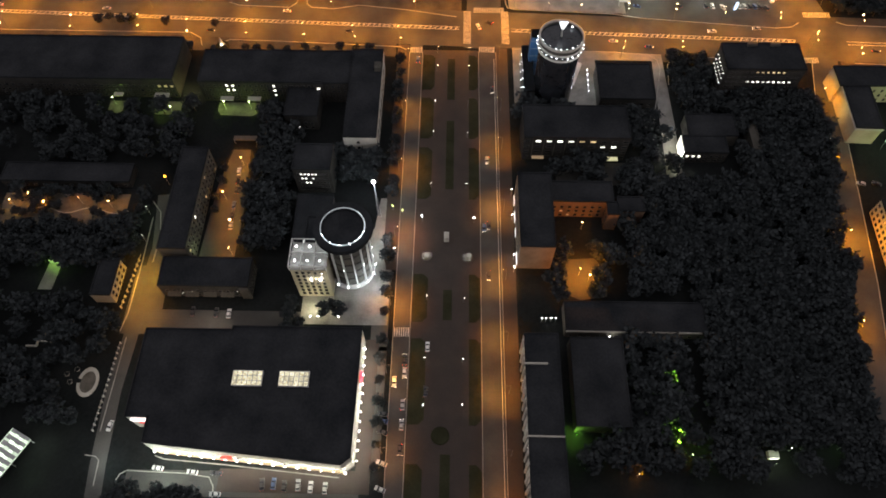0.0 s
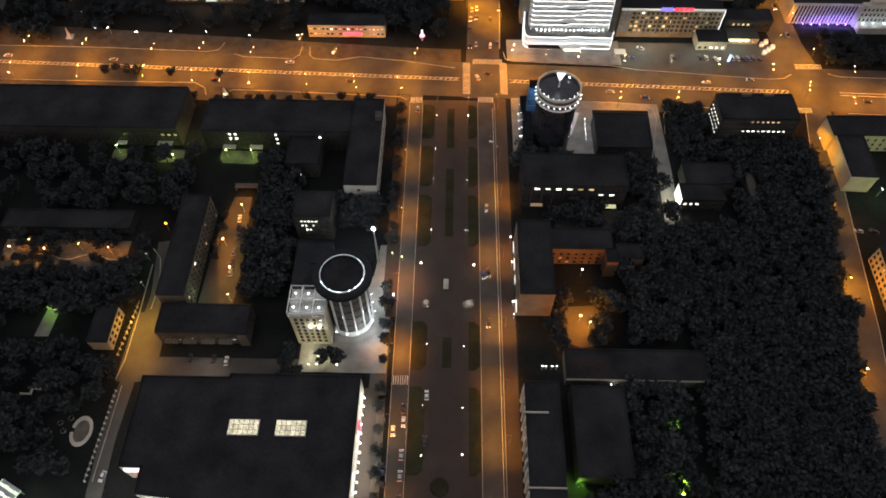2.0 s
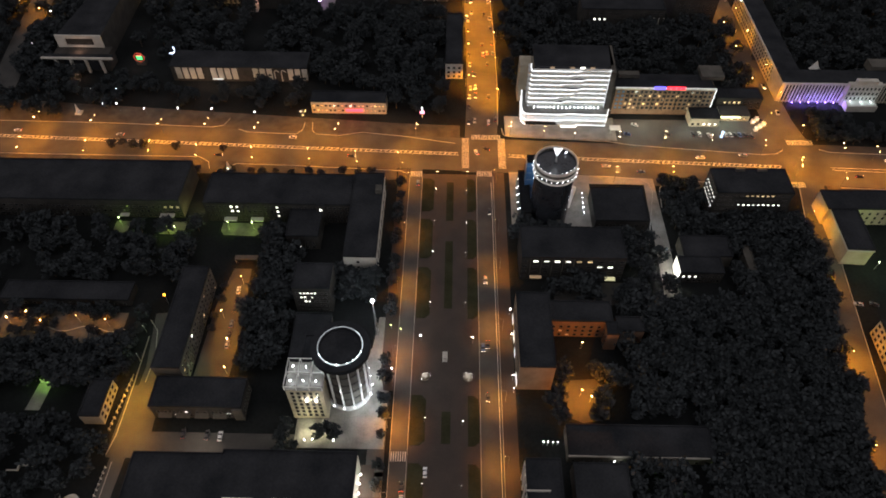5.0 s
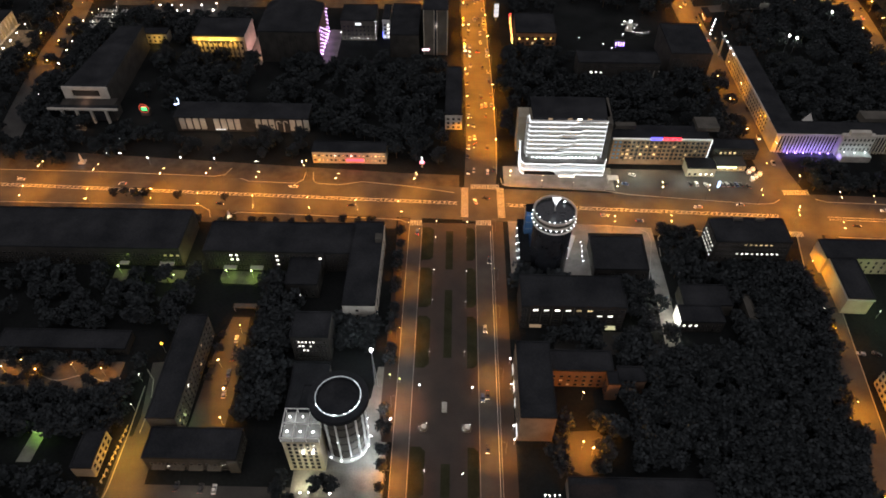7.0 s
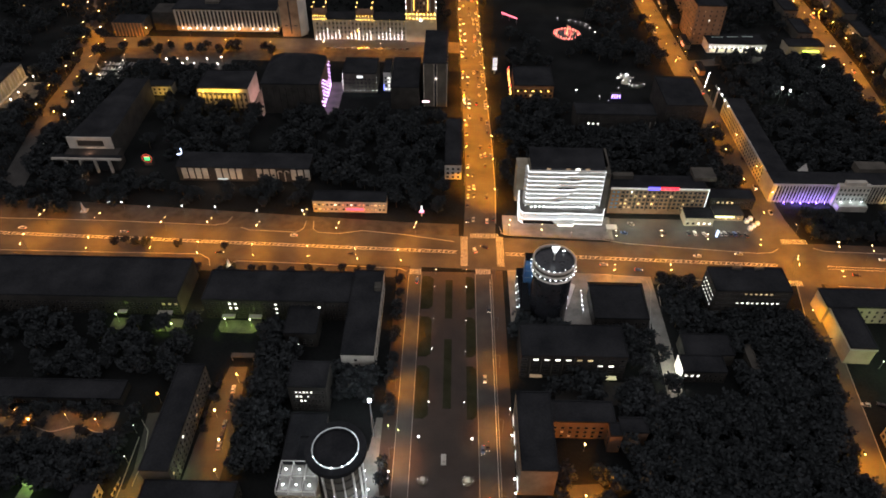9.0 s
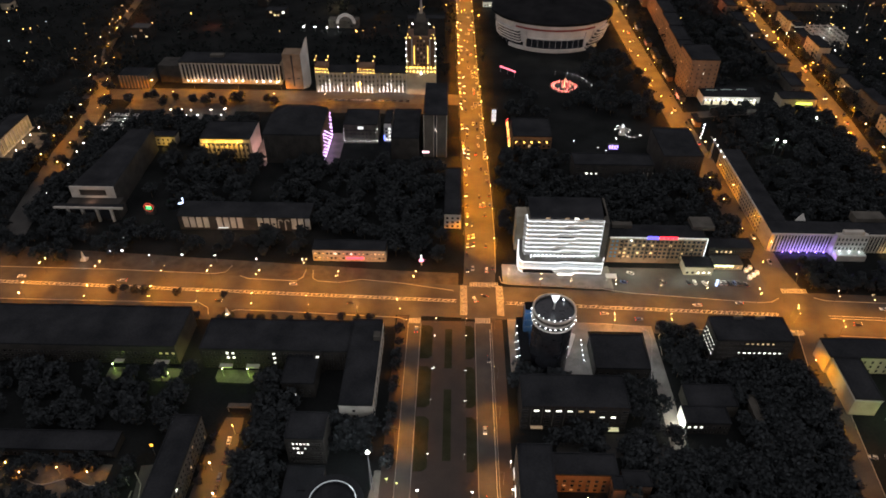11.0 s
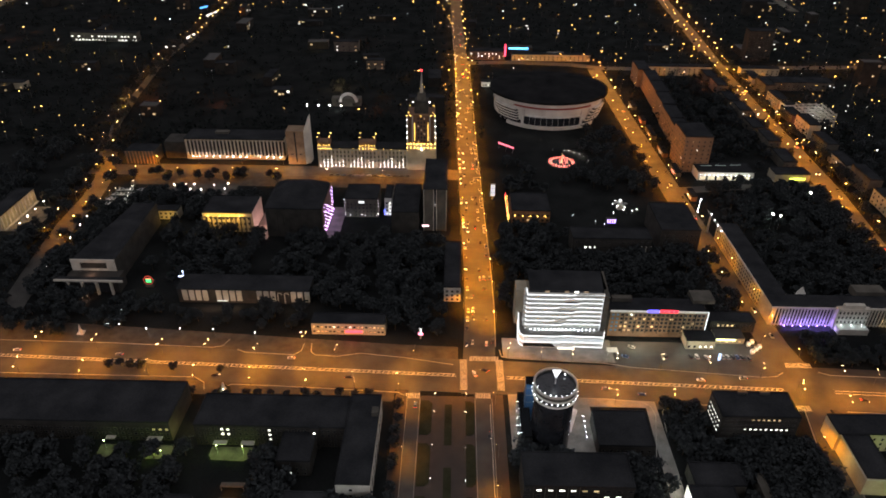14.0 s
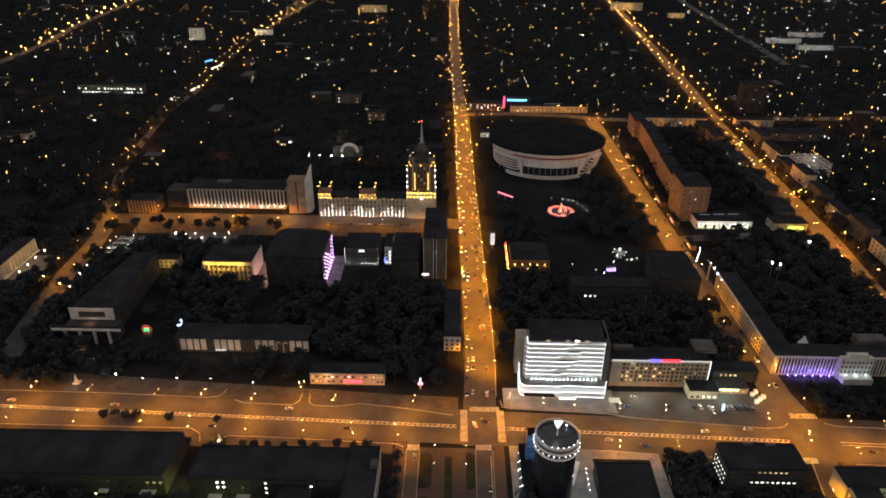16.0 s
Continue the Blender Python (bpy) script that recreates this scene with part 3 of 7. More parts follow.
for x, y in product((-5.6, 5.6), (-1.2, 1.2)):
    part("post", Shape().box(x - .1, y - .1, 0, x + .1, y + .1, 3), steel, shed)
light(-106, 219, 5, 900, SODIUM, .4)

# ---- far left yard, park pieces ----
block("yard_house", "long dark low house beside an orange-lit yard", -222, 194, -158, 205, 5, concrete, faces="s", step=4.5, lit=0)
yd = Shape().prism([(-220, 172), (-158, 172), (-158, 190), (-190, 190.5), (-220, 190)], 0, .03)
setting("yard_ground", yd, yard_concrete, "worn concrete yard in orange light", "yard")
wv = Shape()
for i in range(30):
    a, b = -205 + i * 1.6, -205 + (i + 1) * 1.6
    wv.prism([(a, 180 + 1.6 * math.sin(i * .42)), (b, 180 + 1.6 * math.sin((i + 1) * .42)), (b, 180.35 + 1.6 * math.sin((i + 1) * .42)), (a, 180.35 + 1.6 * math.sin(i * .42))], .03, .35)
setting("garden_edging", wv, stone_light, "wavy pale stone edging in the yard", "edging")
for x, y, w in ((-213, 182, 3600), (-196, 181, 4200), (-180, 184, 2800), (-165, 182, 4200), (-205, 186, 1500)):
    light(x, y, 7, 1.05 * w, (1, .26, .012), .5, 130)
    yl = thing("yard_lamp", "small orange yard lamp on a pole", "lamp", x, y, group="yard lamps")
    part("pole", Shape().cone(0, 0, 0, 5.8, .09, .07, 8), steel, yl)
    part("bulb", Shape().ball(0, 0, 6, .23), bulb_sodium, yl)
gl = thing("yard_lamp", "single orange lamp over the dark yard", "lamp", -140, 196)
part("pole", Shape().cone(0, 0, 0, 7, .1, .08, 8), steel, gl)
part("bulb", Shape().box(-.5, -.3, 6.9, .5, .3, 8.1), glow("amber_lantern", (1, .5, .05), 3), gl)
light(-140, 195, 7, 300, SODIUM, .4)
corner = block("corner_house", "corner house with a yellow front under a street lamp", -159, 131, -150, 149, 7.5, cream, faces="e", step=3.2)
fw = thing("yard_fence", "low ochre picket wall along the street", "fence", -147, 140)
for k in range(10):
    part("post", Shape().box(-.25 + .25 * k, -12 + k * 2.7, 0, .25 + .25 * k, -11.3 + k * 2.7, 1.7), cream, fw)
    if k not in (2, 6):
        part("rail", Shape().beam((.25 * k, -11.6 + k * 2.7, 1.2), (.25 * k + .25, -8.9 + k * 2.7, 1.2), .18), cream, fw)
part("kerb_line", strip(Shape(), [(-145, 117), (-143.5, 126), (-143.4, 152), (-144, 176.5)], -.2, .2, 0, .2), kerb_stone, kerbs)
light(-140.5, 144, 9, 14000, (1, .45, .03), .5, 150)
light(-138, 128, 9, 9500, (1, .43, .03), .5, 140)
light(-143, 141, 5, 1500, (1, .5, .04), .4)
# pale slab shaped to the greenish pool of light on the ground
gs = thing("sports_patch", "pale slab added where the ground lies in greenish light", "court", -184, 144)
part("slab", Shape().prism([(-4, -7), (2.4, -7), (3.4, 7), (-2.5, 7)], 0, .1), paving, gs)
part("goal", Shape().box(-2, 6.8, 0, 3, 7, 2.6), frame_white, gs)
light(-182.6, 149, 4, 800, (.5, 1, .14), .5)
fe = thing("street_fence", "fence of pale round posts beside the street", "fence", -144, 92)
for k in range(17):
    part("post", Shape().cone(-.7 + k * .1, -19 + k * 2.4, 0, 1.3, .38, .34, 8), stone_light, fe)
part("rail", Shape().beam((-.7, -19, 1), (.9, 19.5, 1), .12), steel, fe)
part("kerb", Shape().beam((2.2, -19, .1), (2.6, 22, .1), .35), kerb_stone, fe)
stg = thing("oval_stage", "pale oval concrete ring in the dark park", "stage", -152.5, 93.5)
part("ring", Shape().ring(0, 0, 0, .6, 3.3, 4.5, 40, 0, -175, 165, 1.45), stone_light, stg)
part("stage_floor", Shape().cone(0, 0, 0, .12, 3.3, 3.3, 32, 0, 1.45), yard_concrete, stg)
for x, y in ((-158.4, 98.9), (-162.2, 96.8), (-160, 93.3)):
    pt = thing("planter", "round pale concrete planter", "planter", x, y, group="park planters")
    part("bowl", Shape().cone(0, 0, 0, .8, .8, 1.1, 12), stone_light, pt)
    part("soil", Shape().cone(0, 0, .8, .9, 1, .9, 12), soil, pt)
wall = thing("low_wall", "stepped pale low wall in the park", "wall", -179, 110)
part("stretch", Shape().box(-5, -.9, 0, -.2, -.3, .9), stone_light, wall)
part("stretch", Shape().box(-.8, -.3, 0, -.2, 2, .9), stone_light, wall)
part("stretch", Shape().box(-.2, 1.4, 0, 5.6, 2, .9), stone_light, wall)
band = glow("band_glow", (.85, 1, .8), 1.0, .7)
glh = thing("lit_pavilion", "pavilion roof of brightly lit white bands", "pavilion", -176, 60.5, 0, -27)
part("roof", Shape().box(-5, -11, 3.6, 5, 11, 4), steel, glh)
for k in range(8):
    for j in range(4):
        part("light_panel", Shape().box(-4.7 + j * 2.4, -10.6 + k * 2.75, 4, -2.6 + j * 2.4, -9.7 + k * 2.75 + .25 * (j % 2), 4.2), band, glh)
for x in (-4.9, 4.9):
    part("light_line", Shape().box(x - .15, -10.8, 4, x + .15, 10.8, 4.2), band, glh)
for x, y in product((-4.6, 4.6), (-10.4, 0, 10.4)):
    part("post", Shape().box(x - .15, y - .15, 0, x + .15, y + .15, 3.6), steel, glh)
light(-163, 66, 6, 1000, (.8, 1, .72), .5)
light(-164, 54, 6, 900, (.75, 1, .62), .5)
light(-112, 55, 7, 4200, (.85, 1, .88), .5)
light(-92, 55, 7, 2800, (.9, 1, .9), .5)
light(-134, 60, 7, 3000, (.88, 1, .92), .5)
light(-66, 49, 7, 500, WARM, .5)

# ---- blocks beside the avenue and the round glass tower ----
t1 = thing("round_tower", "round dark glass tower with a white lit crown", "tower", 53, 256.5)
part("wall", Shape().cone(0, 0, 0, 38, 10.2, 10.2, 64), dark_glass, t1, "dark curved glass wall")
for z in (37.4, 40.8, 43.8):
    part("crown_band", Shape().ring(0, 0, z, z + .7, 10.2, 11.1, 64), stone_light, t1, "white ring of the crown")
part("crown_wall", Shape().ring(0, 0, 38, 44.4, 10.2, 10.6, 64), plaster, t1)
for k in range(26):
    a = radians(k * 360 / 26)
    part("crown_window", pane(1.5, 2.0, dark_glass), (), t1, at=pose(10.6 * math.cos(a), 10.6 * math.sin(a), 38.7, 0, 0, math.degrees(a) + 90))
    part("crown_lamp", Shape().ball(0, 0, 0, .22), bulb_cool, t1, at=(11.5 * math.cos(a + .12), 11.5 * math.sin(a + .12), 40.3))
for k in range(9):
    a = radians(-160 + k * 16)
    part("rim_lamp", Shape().ball(10.1 * math.cos(a), 10.1 * math.sin(a), 45.1, .17), bulb_cool, t1)
    light(53 + 13.2 * math.cos(a), 256.5 + 13.2 * math.sin(a), 39.5, 55, COOL, .3)
part("rim", Shape().ring(0, 0, 44.4, 45.0, 10.6, 11.1, 64), stone_light, t1)
part("inner_roof", Shape().cone(0, 0, 42, 43.2, 10, 10, 48), dark_glass, t1)
part("mast", Shape().cone(0, 1, 43.2, 52, .35, .12, 8), white_wall, t1)
part("mast_fin", Shape().add([(-2.2, 1, 52), (2.2, 1, 52), (0, 1, 46.5), (-2.2, 1.4, 52), (2.2, 1.4, 52), (0, 1.4, 46.5)], [(0, 1, 2), (5, 4, 3), (0, 3, 4, 1), (1, 4, 5, 2), (2, 5, 3, 0)]), led_soft, t1, "pale glowing fin on the mast")
part("roof_lamp", Shape().ball(5.5, 6.5, 44.6, .40), bulb_cool, t1)
light(53, 254, 49, 160, COOL, .3)
side = block("tower_side_block", "low block with rows of white facade lamps beside the tower", 37.5, 249, 43, 281, 14, concrete, black_roof)
for k in range(5):
    part("facade_lamp", Shape().ball(-2.9, -13 + k * 5.6, 14.3, .24), bulb_cool, side)
    part("facade_lamp", Shape().ball(-3, -11 + k * 5.6, 5.4, .24), bulb_cool, side)
    light(35.5, 253 + k * 6, 9, 300, COOL, .4)
fin = block("blue_stair_tower", "blue glass stair tower behind the round tower", 40.5, 270, 48, 275, 31, blue_panel, black_roof)
for k in range(6):
    part("glazing_bar", Shape().box(-3.8, -2.62, 3 + k * 5, 3.8, -2.5, 3.3 + k * 5), steel, fin)
light(43, 262, 27, 900, (.45, .75, 1), .4)
stair = thing("lit_staircase", "white floodlit stepped ramp beside the tower", "staircase", 66.5, 274, 0, -27)
for k in range(8):
    part("step", Shape().box(-3.6 + k * .35, -7 + k * 1.9, 0, 3.6 - k * .25, -5.1 + k * 1.9, .35 + k * .35), white_wall, stair)
lights_x = thing("plaza_light_row", "row of white plaza lights on a steel rail", "light row", 74, 268)
part("rail", Shape().beam((0, -8, 2.6), (.6, 8, 2.6), .2), steel, lights_x)
for k in range(5):
    part("post", Shape().box(-.1 + k * .12, -7.6 + k * 3.8, 0, .1 + k * .12, -7.4 + k * 3.8, 2.6), steel, lights_x)
    part("bulb", Shape().ball(k * .12, -7.5 + k * 3.8, 3, .28), bulb_cool, lights_x)
for x, y, w in ((74, 262, 420), (74.5, 272, 420), (65, 259, 260), (68, 284, 560), (96, 287, 600), (112, 280, 700), (112, 255, 700), (113, 232, 700)):
    light(x, y, 6, w, COOL, .5)
block("pavilion", "low dark flat-roofed pavilion on the pale plaza", 78, 249, 107, 274, 9, concrete, faces="s", step=4, lit=0)
clinic = block("clinic_building", "dark clinic with a row of lit windows between fins", 36, 215.5, 88, 236, 17.5, concrete, faces="s", step=5.4, floors=4, storey=4, w=2.8, wh=1.5, z0=2,
               only=lambda i, j, n: lit_white if (j == 3 and i in (1, 2, 3, 4)) or (j == 2 and i in (7, 8)) else (lit_warm if (j == 3 and i in (5, 6)) else None))
for k in range(5):
    part("fin", Shape().box(-21.6 + k * 5.4, -11.1, 4, -21.2 + k * 5.4, -10.3, 17), plaster, clinic)
part("lit_canopy", Shape().box(-21, -12, 2.8, -15, -10.3, 3.3), lit_dim, clinic, "lit white porch")
part("lit_canopy", Shape().box(17, -12.5, 2.6, 22.5, -10.3, 3.1), glow("yellowish_canopy", (1, .95, .55), .5), clinic, "dim yellowish porch")
cl = block("corner_block", "long building with a tan avenue front and inner court", 31.5, 152, 47, 192, 20, tan_tile, faces="w", step=3.4, lit=.03, seed=4)
block("court_wing", "court wing with a brick front in orange light", 47.5, 181, 77, 192.5, 13, brick_red, faces="s", step=3.6, lit=.12, kinds=(lit_dim, lit_warm), seed=2)
for y0, y1 in ((186, 191), (176, 181.5), (168, 172), (153, 159)):
    part("shop_front", Shape().box(-8, y0 - 172, .8, -7.76, y1 - 172, 3.6), glow("shop_front_white", (.95, 1, .95), .9), cl, "lit shop front on the avenue")
block("court_side_wing", "narrow court wing with an orange-lit side wall", 73.6, 174, 79, 181, 13, brick_red, faces="w", step=3.6)
block("court_east_wing", "short brick wing with a plain orange-lit end", 79.3, 178, 92, 186, 10, brick_red)
for x, y, w in ((63, 174, 260), (85, 170, 2600), (60, 149, 22000), (64, 146, 5000)):
    light(x, y, 11 if w > 9000 else 6, w, (1, .31, .01), .5)
    yl = thing("yard_lamp", "small orange yard lamp on a pole", "lamp", x, y, group="yard lamps")
    part("pole", Shape().cone(0, 0, 0, 6, .09, .07, 8), steel, yl)
    part("bulb", Shape().ball(0, 0, 6.2, .30), bulb_sodium, yl)
for y, w in ((193, 160), (178.5, 200), (156.7, 260), (150, 220)):
    fl = thing("facade_lamp", "small white lamp beside the avenue front", "lamp", 30, y, group="facade lamps")
    part("pole", Shape().cone(0, 0, .14, 4.8, .08, .06, 8), steel, fl)
    part("bulb", Shape().ball(0, 0, 5, .33), bulb_white, fl)
    light(29.8, y, 5, w, WHITE, .4)
light(39, 142, 6, 520, (1, .7, .45), .5)
low = block("long_low_building", "long dark low building with a pale cornice", 51, 118, 112, 132, 7, plaster, faces="s", step=4)
part("cornice", Shape().box(-30.6, -7.4, 6.2, 28, -7.05, 7.5), stone_light, low)
for x, y in ((41.5, 125.2), (43.3, 125.2), (45.6, 125.3), (47.6, 125.3), (70.5, 117), (98.8, 114), (100.7, 114)):
    wl = thing("path_lamp", "small white path lamp", "lamp", x, y, group="path lamps")
    part("post", Shape().cone(0, 0, 0, 3.6, .07, .06, 6), steel, wl)
    part("bulb", Shape().ball(0, 0, 3.8, .22), bulb_white, wl)
light(44, 124, 4, 120, (1, .95, .7), .4)
light(72, 116, 4, 160, WHITE, .4)
av = block("avenue_building", "long building with an ornate pale avenue front", 31.8, 20, 46, 113, 15, stone_light, faces="w", step=3.4, lit=.02, seed=6)
for k in range(22):
    part("pilaster", Shape().box(-7.7, -45 + k * 4.2, 0, -7.1, -43.9 + k * 4.2, 15.4), stone_light, av)
part("fire_wall", Shape().box(-7.6, 32.8, 15, 2, 33.2, 16.6), stone_light, av)
part("fire_wall", Shape().box(-7.6, 3.2, 15, 7, 3.6, 16.6), stone_light, av)
block("court_hall", "dark hall roof behind the avenue front", 52, 76, 74, 114, 9, concrete)
gw = thing("garden_wall", "curved wall lit yellow-green at two spots", "wall", 97, 90)
part("stretch", Shape().ring(-26, 0, 0, 3, 28.2, 28.8, 20, 0, -40, 42), plaster, gw)
for x, y, w in ((94.5, 98, 6000), (95.6, 93.5, 4500), (94, 72, 6500), (95, 77, 4500), (53, 74.5, 2600)):
    light(x, y, 3.2, w, (.4, 1, .08), .4)
    gl = thing("garden_lamp", "green glowing garden lamp", "lamp", x, y, group="garden lamps")
    part("post", Shape().cone(0, 0, 0, 2.6, .07, .06, 6), steel, gl)
    part("bulb", Shape().ball(0, 0, 2.8, .5 if x > 60 else .1), glow("green_garden_bulb", (.45, 1, .06), 3), gl)
ow = block("gate_house", "small house with a floodlit pale gable wall", 117, 215, 139, 225.6, 8, concrete, faces="s", step=3, only=lambda i, j, n: lit_white if j == 1 and i < 3 else None)
part("gable_wall", Shape().box(-11.4, -5.3, 0, -11.02, 5.3, 8.6), white_wall, ow, "floodlit white gable wall")
part("floodlight", Shape().ball(-12, -4.5, 6.3, .59), bulb_white, ow)
light(112.5, 219, 6.5, 6000, (1, .95, .78), .5)
block("workshop", "dark flat workshop roof with a pale edge", 121, 226, 146, 240, 8, plaster)
block("garage_row", "narrow grey garage roof among dark trees", 153, 218, 157, 235, 6, plaster, plaster)
ofb = block("office_block", "dark office block with two rows of lit windows", 142, 259, 182.5, 277.5, 21.5, concrete, faces="sw", step=2.7, floors=6, storey=3.4, w=1.6, wh=1.2, z0=1.8, seed=3,
            only=lambda i, j, n: (lit_white if (n > 10 and j == 3 and 4 <= i <= 12) or (n < 10 and j in (2, 3, 4)) else (lit_warm if n > 10 and j == 5 and 5 <= i <= 10 else None)))
for k in range(2):
    part("roof_hut", Shape().box(-7 + k * 12, 7, 21.6, -2 + k * 12, 8.6, 23), plaster, ofb)
light(150, 255, 14, 60, WHITE, .5)
nb = block("corner_hall", "cream hall along the side street with a dark roof", 205, 229, 218.5, 257, 12, cream, turn=-2, faces="e", step=4.2, w=1.2)
part("cornice", Shape().box(-7.2, -14.5, 10.8, -6.8, 14.2, 11.6), stone_light, nb)
part("cornice", Shape().box(-6.8, -14.5, 10.8, 6.9, -14.1, 11.6), stone_light, nb)
block("corner_hall_north", "dark-roofed wing closing the green-lit court", 204, 257.6, 268, 271.5, 12, cream, faces="s", step=4.2, w=1.2)
for x, y, w in ((222.5, 250, 700), (222.5, 238, 900), (222, 226, 900)):
    light(x, y, 6, w, (.72, 1, .22), .4)
    cy = thing("court_lamp", "greenish lamp in the court", "lamp", x, y, group="court lamps")
    part("post", Shape().cone(0, 0, 0, 5.6, .08, .06, 6), steel, cy)
    part("bulb", Shape().ball(0, 0, 5.8, .26), bulb_white, cy)
light(212, 222, 6, 500, (.85, 1, .4), .5)
light(226, 214, 9, 1500, (.3, 1, .5), .5)
light(200, 246, 7, 900, (1, .75, .3), .5)
block("street_house", "ochre house along the side street", 204, 150, 216, 186, 11, cream, turn=-2, faces="w", step=3.2, lit=.1)
light(195, 168, 8, 9000, SODIUM, .5)
bl = thing("lit_kiosk", "small white kiosk with a lit sign", "kiosk", 131, 68)
part("body", Shape().box(-2, -1.5, 0, 2, 1.5, 2.6), white_wall, bl)
part("sign", Shape().box(-1.8, -1.7, 1.8, 1.8, -1.5, 2.6), lit_white, bl)
for x, y, w, hue in ((131, 64, 700, (.8, 1, .5)), (138, 70, 260, (.6, 1, .3)), (148, 72, 380, (.7, 1, .6)), (158, 71, 420, (.6, 1, .4)), (120, 68, 300, SODIUM), (98, 67, 260, SODIUM), (76, 59, 900, SODIUM)):
    light(x, y, 4, w, hue, .4)
    gl = thing("garden_lamp", "small lamp in the dark garden", "lamp", x, y, group="small garden lamps")
    part("post", Shape().cone(0, 0, 0, 4, .07, .06, 6), steel, gl)
    part("bulb", Shape().ball(0, 0, 4.1, .15), bulb_white, gl)

# statues and clusters of the promenade
for x, y in ((-10.5, 157), (9.3, 157)):
    st = thing("flower_column", "tiered flower column with small lamps on the promenade", "flower column", x, y, .15, group="flower columns")
    part("bowl", Shape().cone(0, 0, 0, 1, 1.7, 2, 12), bronze, st)
    part("bowl", Shape().cone(0, 0, 1, 2.4, .9, 1.2, 12), stone_light, st)
    for k in range(6):
        part("bulb", Shape().ball(2.2 * math.cos(k), 2.2 * math.sin(k), 1.5, .09), bulb_white, st)
    light(x, y - 3, 3, 60, WHITE, .3)
ob = thing("monument", "small pale stone block monument", "monument", -1.4, 168, .15)
part("plinth", Shape().box(-1.2, -2.6, 0, 1.2, 2.6, .9), stone_light, ob)
part("slab", Shape().box(-.7, -1.8, .9, .7, 1.8, 2.2), stone_light, ob)
for x, y in ((-25.8, 157), (-25.7, 160), (-61, 124.5), (-57.5, 124.5), (-48.5, 124.5)):
    fl = thing("plaza_lamp", "bright white plaza lamp on a short post", "lamp", x, y, group="plaza lamps")
    part("post", Shape().cone(0, 0, 0, 3, .09, .07, 8), steel, fl)
    part("bulb", Shape().ball(0, 0, 3.2, .33), bulb_white, fl)
for x, y in ((-27.8, 183.6), (-22.9, 181.4)):
    fl = thing("tree_lamp", "lamp with a yellow-green light under the trees", "lamp", x, y, group="tree lamps")
    part("post", Shape().cone(0, 0, 0, 3, .09, .07, 8), steel, fl)
    part("bulb", Shape().ball(0, 0, 3.2, .33), glow("lime_bulb", (.9, 1, .3), 8), fl)
    light(x, y, 3.4, 160, (.8, 1, .25), .3)

part("kerb_line", strip(Shape(), [(-138.5, 152), (-138, 166), (-141, 180), (-146, 186)], -.2, .2, 0, .18), kerb_stone, kerbs)
for x, y in ((-141, 163), (-143, 179)):
    light(x, y, 6, 420, (.7, 1, .5), .4)
    gl = thing("path_lamp", "greenish lamp beside the park lane", "lamp", x - 3, y, group="park lane lamps")
    part("post", Shape().cone(0, 0, 0, 5.8, .08, .07, 6), steel, gl)
    part("bulb", Shape().ball(0, 0, 6, .13), bulb_white, gl)
# ---- north side of the cross street ----
office = thing("led_office", "white office block traced with bright light lines", "office building")
part("wall", Shape().prism([(49, 348), (93, 349), (97, 352), (97, 372), (49, 372)], 9, 35.5), dark_glass, office, "dark glazing between the bands")
part("side_wall", Shape().prism([(94.5, 344.5), (97.5, 343), (98.5, 372), (96.5, 372)], 0, 36), plaster, office, "plain grey side wall")
part("back_wall", Shape().box(42, 362, 0, 49, 373, 27), cream, office, "pale stair block")
part("roof", Shape().prism([(49, 348), (93, 349), (97, 352), (97, 372), (49, 372)], 35.5, 36), dark_roof, office)
SHIFT = (0, -5, 4, 8, -3, 10, 2, 7)
for k in range(8):
    z, kink = 10.3 + k * 3.3, 68 + SHIFT[k]
    line = [(47.4, 353), (47.4, 346.2), (47.9, 345.6), (kink, 345.4), (kink + 3.5, 346.6), (94.3, 346.4)]
    part("balcony_band", strip(Shape(), line, 0, 1.5, z + .2, z + 1.6), white_wall, office, "white balcony front washed by light lines")
    part("led_line", strip(Shape(), line, -.14, .2, z + 1.6, z + 1.9), led_white, office, "bright white light line")
    part("led_line", strip(Shape(), line, -.1, .1, z + .05, z + .2), led_faint, office, "soft white light line")
    for j in range(15):
        x = 49.4 + j * 3
        m = lit_dim if (j * 7 + k * 5) % 4 == 0 else (lit_white if (j * 3 + k * 11) % 13 == 0 else dark_glass)
        part("glass_bay", Shape().box(x, 347.4, z + 2.1, x + 2.6, 347.8, z + 3.25), m, office)
for x in (47.2, 94.4):
    part("corner_line", Shape().box(x, 345.2, 9, x + .35, 345.6, 36.4), led_soft, office, "white light line up the corner")
part("roof_edge", strip(Shape(), [(47.4, 346), (94.6, 346.4)], -.2, .5, 35.4, 36.3), white_wall, office)
POD = [(45, 370), (43.2, 346), (43.6, 340.5), (46, 338), (66, 337.6), (72, 338.4), (96, 337.6), (98, 344)]
part("podium", Shape().prism(POD + [(98, 370)], 0, 8.6), white_wall, office)
part("podium_roof", Shape().prism([(p[0] * .97 + 2.1, p[1] * .97 + 10.6) for p in POD] + [(96, 369)], 8.6, 8.9), paving, office)
for z in (.5, 4, 8.6):
    part("led_line", strip(Shape(), POD, -.2, .15, z, z + .4), led_white, office, "bright white light line")
part("window_band", strip(Shape(), POD[3:7], -.08, .3, 4.8, 7.4), glow("podium_glazing", (.9, .96, 1), .4), office, "lit glazing of the podium")
part("window_band", strip(Shape(), POD[3:6], -.08, .3, .6, 3.2), dark_glass, office)
